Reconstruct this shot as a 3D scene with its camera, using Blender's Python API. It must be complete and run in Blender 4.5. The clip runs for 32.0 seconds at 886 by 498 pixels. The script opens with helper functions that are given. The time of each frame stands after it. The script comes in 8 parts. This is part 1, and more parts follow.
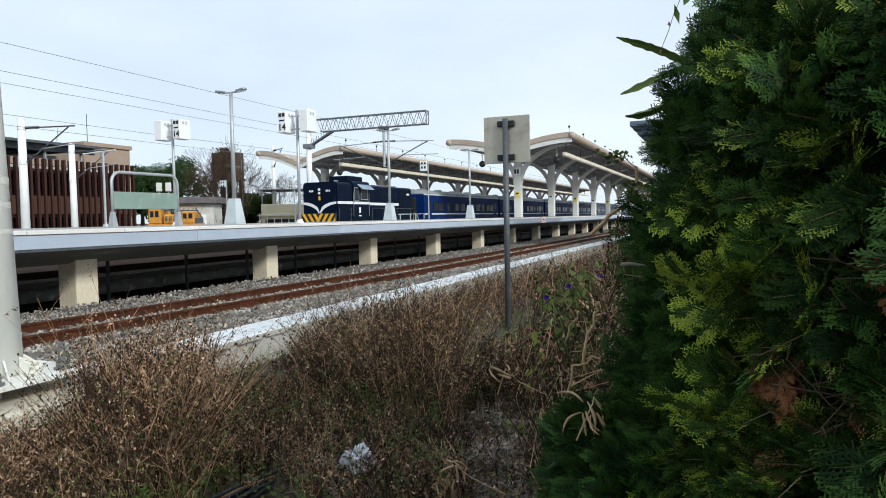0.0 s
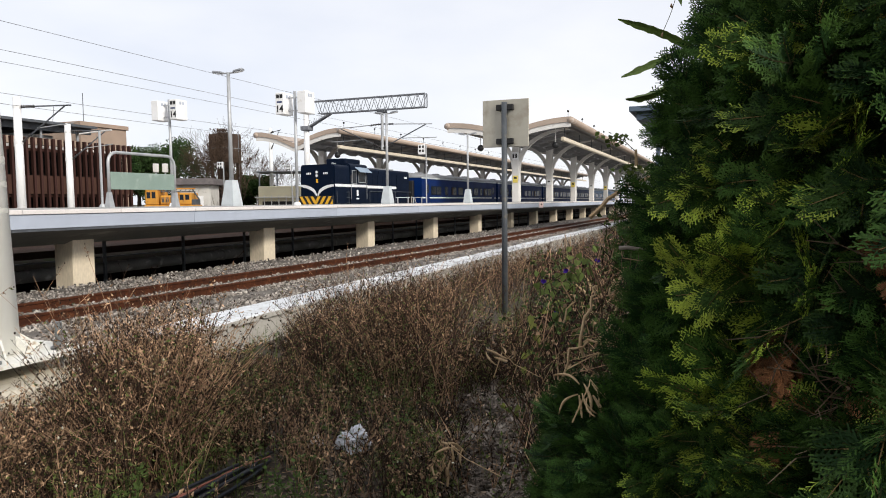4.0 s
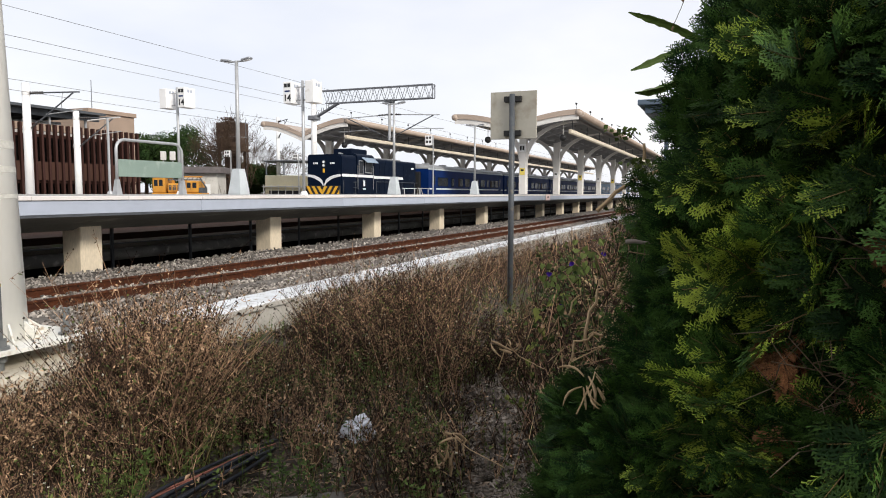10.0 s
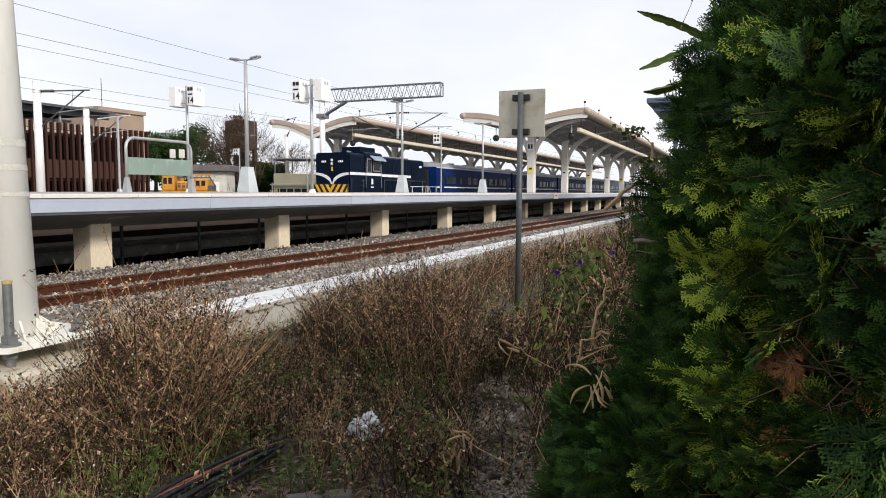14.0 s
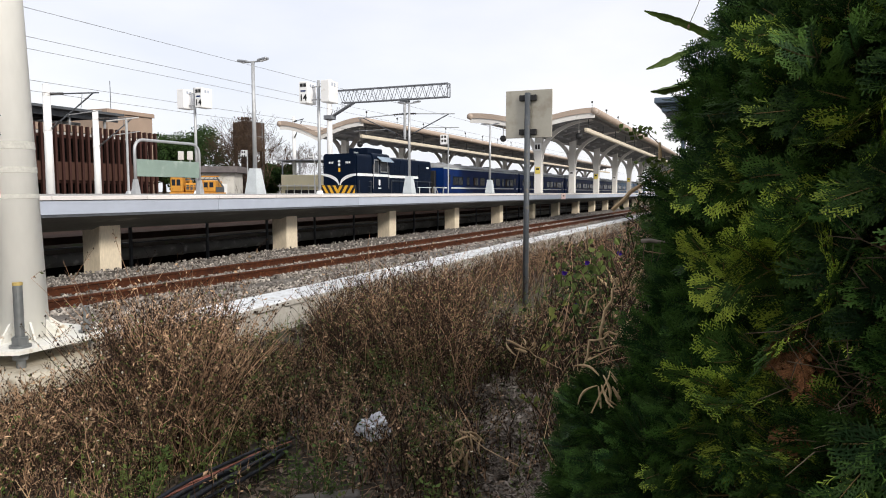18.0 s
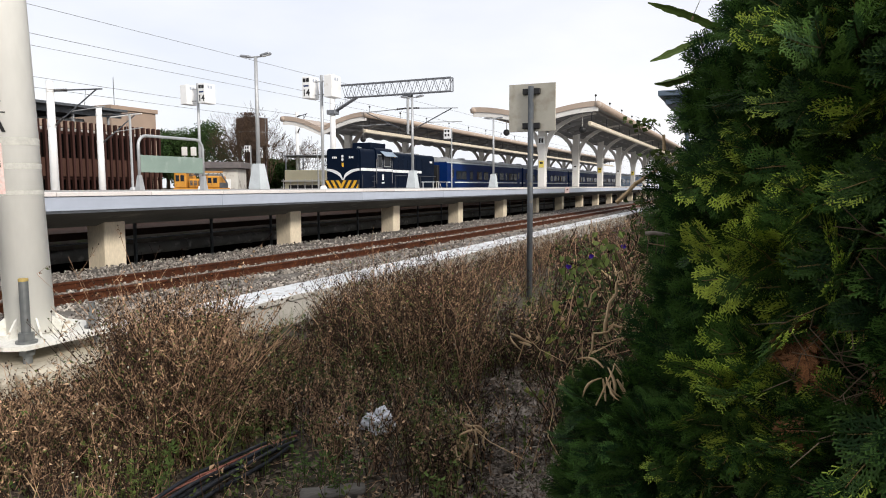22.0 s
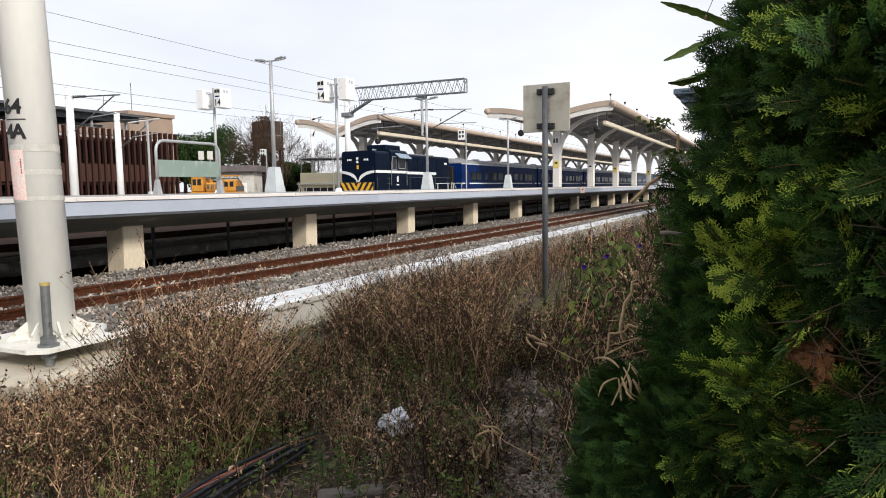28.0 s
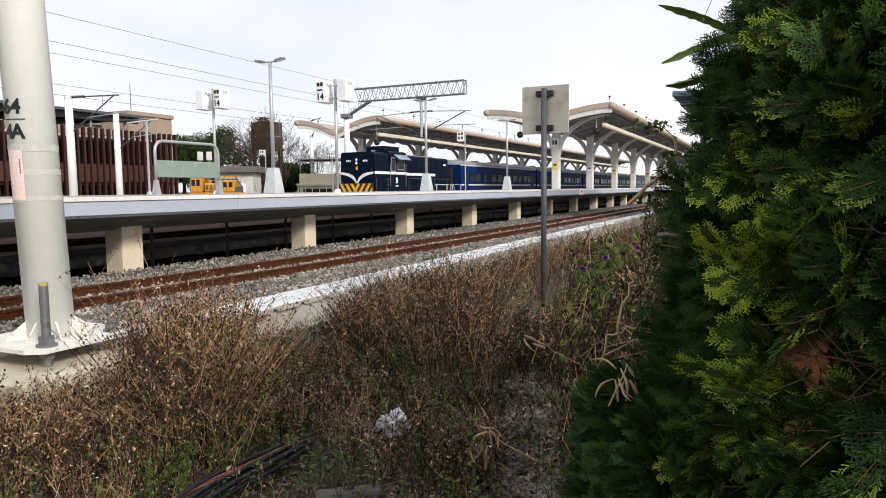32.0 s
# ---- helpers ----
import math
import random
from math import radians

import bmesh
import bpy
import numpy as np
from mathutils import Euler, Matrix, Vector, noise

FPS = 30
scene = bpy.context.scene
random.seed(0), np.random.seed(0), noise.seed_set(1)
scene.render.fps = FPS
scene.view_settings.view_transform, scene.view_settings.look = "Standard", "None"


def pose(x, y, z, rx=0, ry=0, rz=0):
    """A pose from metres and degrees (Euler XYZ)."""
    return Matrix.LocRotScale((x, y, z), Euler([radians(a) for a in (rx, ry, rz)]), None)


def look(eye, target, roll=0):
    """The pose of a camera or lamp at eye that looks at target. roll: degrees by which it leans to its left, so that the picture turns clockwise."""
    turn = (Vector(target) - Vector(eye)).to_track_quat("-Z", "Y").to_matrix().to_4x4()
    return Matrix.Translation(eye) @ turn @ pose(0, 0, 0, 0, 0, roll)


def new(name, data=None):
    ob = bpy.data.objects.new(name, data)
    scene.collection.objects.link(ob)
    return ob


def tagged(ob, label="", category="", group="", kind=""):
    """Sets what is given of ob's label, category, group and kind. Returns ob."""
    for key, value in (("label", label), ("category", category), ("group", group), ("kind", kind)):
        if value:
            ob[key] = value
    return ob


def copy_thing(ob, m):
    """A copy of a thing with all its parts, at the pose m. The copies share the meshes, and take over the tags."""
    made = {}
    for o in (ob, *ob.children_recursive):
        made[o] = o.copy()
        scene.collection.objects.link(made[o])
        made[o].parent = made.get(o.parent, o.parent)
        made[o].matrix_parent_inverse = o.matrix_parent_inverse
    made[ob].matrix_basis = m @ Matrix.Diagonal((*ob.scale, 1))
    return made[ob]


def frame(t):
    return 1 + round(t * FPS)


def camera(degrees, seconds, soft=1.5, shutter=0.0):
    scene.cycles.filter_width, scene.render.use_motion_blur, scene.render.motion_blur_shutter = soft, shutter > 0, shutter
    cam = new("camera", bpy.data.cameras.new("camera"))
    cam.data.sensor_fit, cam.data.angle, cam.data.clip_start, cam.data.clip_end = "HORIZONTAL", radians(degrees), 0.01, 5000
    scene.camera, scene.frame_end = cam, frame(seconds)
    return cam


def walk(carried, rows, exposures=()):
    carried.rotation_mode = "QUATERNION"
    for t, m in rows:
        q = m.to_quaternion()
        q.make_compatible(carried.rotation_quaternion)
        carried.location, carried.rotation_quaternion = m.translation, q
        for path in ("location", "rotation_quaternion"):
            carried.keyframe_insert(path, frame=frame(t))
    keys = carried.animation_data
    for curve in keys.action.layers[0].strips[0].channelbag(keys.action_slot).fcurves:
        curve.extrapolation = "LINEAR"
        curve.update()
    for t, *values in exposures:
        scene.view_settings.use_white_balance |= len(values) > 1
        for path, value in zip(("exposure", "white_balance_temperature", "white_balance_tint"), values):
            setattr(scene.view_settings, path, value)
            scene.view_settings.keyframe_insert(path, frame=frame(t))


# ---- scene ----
cam = camera(65.9, 32.0, soft=1.0)
PATH = [
    (0, (0.03, 0.013, 1.407), (1.879, 0.771, 1.316), -1.1),
    (0.5, (0.035, 0.013, 1.404), (1.885, 0.767, 1.306), -1.0),
    (1, (0.033, 0.014, 1.406), (1.881, 0.771, 1.296), -1.1),
    (1.5, (0.032, 0.014, 1.405), (1.88, 0.769, 1.284), -1.0),
    (2, (0.034, 0.014, 1.404), (1.883, 0.766, 1.272), -1.2),
    (2.5, (0.039, 0.015, 1.404), (1.888, 0.767, 1.269), -0.8),
    (3, (0.042, 0.016, 1.402), (1.892, 0.765, 1.266), -0.6),
    (3.5, (0.034, 0.016, 1.402), (1.884, 0.764, 1.264), -0.6),
    (5.5, (0.029, 0.016, 1.403), (1.871, 0.786, 1.277), -0.1),
    (6, (0.031, 0.014, 1.404), (1.868, 0.796, 1.283), -0.2),
    (6.5, (0.026, 0.014, 1.403), (1.864, 0.793, 1.281), 0.1),
    (7, (0.025, 0.014, 1.403), (1.857, 0.805, 1.278), 0.2),
    (7.5, (0.027, 0.015, 1.401), (1.864, 0.794, 1.268), 0.5),
    (8, (0.027, 0.014, 1.402), (1.862, 0.799, 1.26), 0.2),
    (8.5, (0.024, 0.015, 1.401), (1.861, 0.793, 1.259), 0.3),
    (9, (0.026, 0.016, 1.401), (1.866, 0.786, 1.255), 0.3),
    (9.5, (0.022, 0.016, 1.402), (1.863, 0.781, 1.245), 0.4),
    (10, (0.024, 0.016, 1.402), (1.865, 0.781, 1.239), 0.2),
    (10.5, (0.022, 0.014, 1.403), (1.862, 0.78, 1.242), 0.2),
    (11, (0.022, 0.014, 1.402), (1.863, 0.778, 1.248), 0.2),
    (11.5, (0.021, 0.014, 1.403), (1.862, 0.779, 1.251), 0.1),
    (12, (0.023, 0.014, 1.402), (1.865, 0.778, 1.248), 0.2),
    (12.5, (0.023, 0.014, 1.402), (1.866, 0.776, 1.243), 0.2),
    (13, (0.025, 0.013, 1.402), (1.867, 0.775, 1.236), 0.2),
    (13.5, (0.021, 0.013, 1.402), (1.863, 0.775, 1.236), 0.3),
    (14, (0.018, 0.014, 1.403), (1.85, 0.8, 1.235), 0.3),
    (14.5, (0.017, 0.013, 1.402), (1.844, 0.809, 1.232), 0.6),
    (16.5, (0.015, 0.014, 1.403), (1.843, 0.809, 1.241), 0.6),
    (17, (0.018, 0.014, 1.402), (1.844, 0.812, 1.24), 0.3),
    (17.5, (0.018, 0.014, 1.402), (1.842, 0.819, 1.24), 0.1),
    (18, (0.017, 0.013, 1.403), (1.841, 0.819, 1.237), 0.1),
    (18.5, (0.016, 0.014, 1.402), (1.839, 0.82, 1.233), 0.2),
    (19, (0.015, 0.014, 1.402), (1.837, 0.82, 1.231), 0.2),
    (19.5, (0.017, 0.014, 1.401), (1.84, 0.817, 1.229), 0.2),
    (20, (0.013, 0.013, 1.402), (1.835, 0.819, 1.229), 0.2),
    (20.5, (0.016, 0.013, 1.401), (1.837, 0.821, 1.226), 0.2),
    (21, (0.016, 0.013, 1.401), (1.837, 0.821, 1.224), 0.2),
    (21.5, (0.014, 0.013, 1.401), (1.834, 0.824, 1.222), -0.1),
    (22, (0.015, 0.013, 1.401), (1.832, 0.828, 1.219), -0.2),
    (22.5, (0.016, 0.013, 1.402), (1.832, 0.832, 1.221), -0.2),
    (23, (0.016, 0.014, 1.402), (1.834, 0.829, 1.222), -0.4),
    (23.5, (0.015, 0.013, 1.402), (1.83, 0.835, 1.227), -0.6),
    (24, (0.009, 0.011, 1.403), (1.817, 0.847, 1.231), -0.7),
    (24.5, (0.013, 0.011, 1.404), (1.816, 0.858, 1.235), -0.8),
    (25, (0.006, 0.01, 1.403), (1.807, 0.865, 1.235), -0.3),
    (25.5, (0.008, 0.012, 1.402), (1.81, 0.863, 1.229), -0.2),
    (27.5, (0.007, 0.008, 1.4), (1.804, 0.867, 1.223), -0.6),
    (28, (0.007, 0.008, 1.402), (1.806, 0.864, 1.224), -0.8),
    (28.5, (0.009, 0.005, 1.401), (1.807, 0.862, 1.224), -0.7),
    (29, (0.011, 0.007, 1.402), (1.808, 0.867, 1.227), -0.7),
    (29.5, (0.003, 0.003, 1.401), (1.795, 0.874, 1.225), -0.7),
    (30, (0.008, 0.007, 1.401), (1.799, 0.881, 1.225), -0.7),
    (30.5, (0.004, 0.007, 1.402), (1.792, 0.886, 1.225), -0.8),
    (31, (0.008, 0.006, 1.401), (1.8, 0.876, 1.228), -0.6),
    (31.5, (0.009, 0.005, 1.402), (1.807, 0.864, 1.229), -0.6),
    (32, (0.002, 0.004, 1.402), (1.803, 0.857, 1.228), -0.6),
]
EXPOSURES = [(0, 0.11, 5900, 3), (1.2, 0.12, 5950, 4), (2.6, 0.18, 6500, 10), (9, 0.21, 6550, 11), (32, 0.24, 6550, 11)]
walk(cam, [(t, look(eye, target, roll)) for t, eye, target, roll in PATH], EXPOSURES)

# ---- light ----
SUN_EL, SUN_AZ = radians(30), radians(-118)      # azimuth from +x towards +y
sun = new("sun", bpy.data.lights.new("sun", "SUN"))
sun.data.energy, sun.data.angle, sun.data.color = 3.0, radians(12), (1.0, 0.95, 0.87)
_d = Vector((math.cos(SUN_EL) * math.cos(SUN_AZ), math.cos(SUN_EL) * math.sin(SUN_AZ), math.sin(SUN_EL)))
sun.matrix_world = look(_d * 50, (0, 0, 0))

world = bpy.data.worlds.new("world")
scene.world = world
world.use_nodes = True
_n, _l = world.node_tree.nodes, world.node_tree.links
_n.clear()
_sky = _n.new("ShaderNodeTexSky")
_sky.sky_type, _sky.sun_disc = "NISHITA", False
_sky.sun_elevation, _sky.sun_rotation = SUN_EL, radians(90) - SUN_AZ
_tc = _n.new("ShaderNodeTexCoord")
_map = _n.new("ShaderNodeMapping")
_map.inputs["Scale"].default_value = (1.2, 1.2, 3.6)
_noise = _n.new("ShaderNodeTexNoise")
_noise.inputs["Scale"].default_value, _noise.inputs["Detail"].default_value = 1.6, 7
_ramp = _n.new("ShaderNodeValToRGB")
_ramp.color_ramp.elements[0].position, _ramp.color_ramp.elements[1].position = 0.34, 0.66
_ramp.color_ramp.elements[0].color, _ramp.color_ramp.elements[1].color = (0.80, 0.835, 0.92, 1), (0.98, 0.985, 1.0, 1)
_skyb, _cloud, _mix, _out = (_n.new("ShaderNodeBackground"), _n.new("ShaderNodeBackground"),
                             _n.new("ShaderNodeMixShader"), _n.new("ShaderNodeOutputWorld"))
_skyb.inputs["Strength"].default_value = 0.12
_cloud.inputs["Strength"].default_value = 0.95
_mix.inputs["Fac"].default_value = 0.9
for a, b in ((_tc.outputs["Generated"], _map.inputs["Vector"]), (_map.outputs["Vector"], _noise.inputs["Vector"]),
             (_noise.outputs["Fac"], _ramp.inputs["Fac"]), (_ramp.outputs["Color"], _cloud.inputs["Color"]),
             (_sky.outputs["Color"], _skyb.inputs["Color"]), (_skyb.outputs["Background"], _mix.inputs[1]),
             (_cloud.outputs["Background"], _mix.inputs[2]), (_mix.outputs["Shader"], _out.inputs["Surface"])):
    _l.new(a, b)


# ---- materials ----
def mat(name, c1, c2=None, rough=0.6, metal=0.0, scale=3.0, fine=40.0, bump=0.25, grit=0.25, rnd=0.0, island=0.0,
        stretch=(1, 1, 1), stain=None, stain_at=0.62, transl=0.0, spec=None):
    """Two-scale procedural surface: c1 to c2 in broad patches, fine grit, bump, optional stains and per-piece variation."""
    m = bpy.data.materials.new(name)
    m.use_nodes = True
    nt = m.node_tree
    n, l = nt.nodes, nt.links
    b = n["Principled BSDF"]
    c2 = c2 or tuple(v * 0.78 for v in c1)
    tc, mp = n.new("ShaderNodeTexCoord"), n.new("ShaderNodeMapping")
    mp.inputs["Scale"].default_value = stretch
    l.new(tc.outputs["Object"], mp.inputs["Vector"])
    na, nb = n.new("ShaderNodeTexNoise"), n.new("ShaderNodeTexNoise")
    na.inputs["Scale"].default_value, na.inputs["Detail"].default_value = scale, 6
    nb.inputs["Scale"].default_value, nb.inputs["Detail"].default_value = fine, 4
    for t in (na, nb):
        l.new(mp.outputs["Vector"], t.inputs["Vector"])
    ra = n.new("ShaderNodeMapRange")
    ra.inputs["From Min"].default_value, ra.inputs["From Max"].default_value = 0.32, 0.68
    l.new(na.outputs["Fac"], ra.inputs["Value"])
    mx = n.new("ShaderNodeMix")
    mx.data_type = "RGBA"
    mx.inputs["A"].default_value, mx.inputs["B"].default_value = (*c1, 1), (*c2, 1)
    l.new(ra.outputs["Result"], mx.inputs["Factor"])
    col = mx.outputs["Result"]
    if stain:
        ns = n.new("ShaderNodeTexNoise")
        ns.inputs["Scale"].default_value, ns.inputs["Detail"].default_value = scale * 2.7, 8
        l.new(mp.outputs["Vector"], ns.inputs["Vector"])
        rs = n.new("ShaderNodeMapRange")
        rs.inputs["From Min"].default_value, rs.inputs["From Max"].default_value = stain_at - 0.05, stain_at + 0.08
        l.new(ns.outputs["Fac"], rs.inputs["Value"])
        ms = n.new("ShaderNodeMix")
        ms.data_type = "RGBA"
        ms.inputs["B"].default_value = (*stain, 1)
        l.new(col, ms.inputs["A"])
        l.new(rs.outputs["Result"], ms.inputs["Factor"])
        col = ms.outputs["Result"]
    # grit and per-piece brightness
    fac = n.new("ShaderNodeMapRange")
    fac.inputs["To Min"].default_value, fac.inputs["To Max"].default_value = 1 - grit, 1 + grit
    l.new(nb.outputs["Fac"], fac.inputs["Value"])
    val = fac.outputs["Result"]
    for amount, node, out in ((rnd, "ShaderNodeObjectInfo", "Random"), (island, "ShaderNodeNewGeometry", "Random Per Island")):
        if amount:
            oi, mr, mu = n.new(node), n.new("ShaderNodeMapRange"), n.new("ShaderNodeMath")
            mr.inputs["To Min"].default_value, mr.inputs["To Max"].default_value = 1 - amount, 1 + amount
            mu.operation = "MULTIPLY"
            l.new(oi.outputs[out], mr.inputs["Value"])
            l.new(mr.outputs["Result"], mu.inputs[0])
            l.new(val, mu.inputs[1])
            val = mu.outputs["Value"]
    hsv = n.new("ShaderNodeHueSaturation")
    l.new(col, hsv.inputs["Color"])
    l.new(val, hsv.inputs["Value"])
    l.new(hsv.outputs["Color"], b.inputs["Base Color"])
    rr = n.new("ShaderNodeMapRange")
    rr.inputs["To Min"].default_value, rr.inputs["To Max"].default_value = max(rough - 0.1, 0.02), min(rough + 0.12, 1)
    l.new(na.outputs["Fac"], rr.inputs["Value"])
    l.new(rr.outputs["Result"], b.inputs["Roughness"])
    b.inputs["Metallic"].default_value = metal
    b.inputs["Specular IOR Level"].default_value = spec if spec is not None else (0.08 if rough > 0.58 else 0.3)
    if bump:
        bp = n.new("ShaderNodeBump")
        bp.inputs["Strength"].default_value, bp.inputs["Distance"].default_value = bump, 0.01
        l.new(nb.outputs["Fac"], bp.inputs["Height"])
        l.new(bp.outputs["Normal"], b.inputs["Normal"])
    if transl:
        tr, ad = n.new("ShaderNodeBsdfTranslucent"), n.new("ShaderNodeMixShader")
        l.new(hsv.outputs["Color"], tr.inputs["Color"])
        ad.inputs["Fac"].default_value = transl
        l.new(b.outputs["BSDF"], ad.inputs[1])
        l.new(tr.outputs["BSDF"], ad.inputs[2])
        l.new(ad.outputs["Shader"], n["Material Output"].inputs["Surface"])
    return m


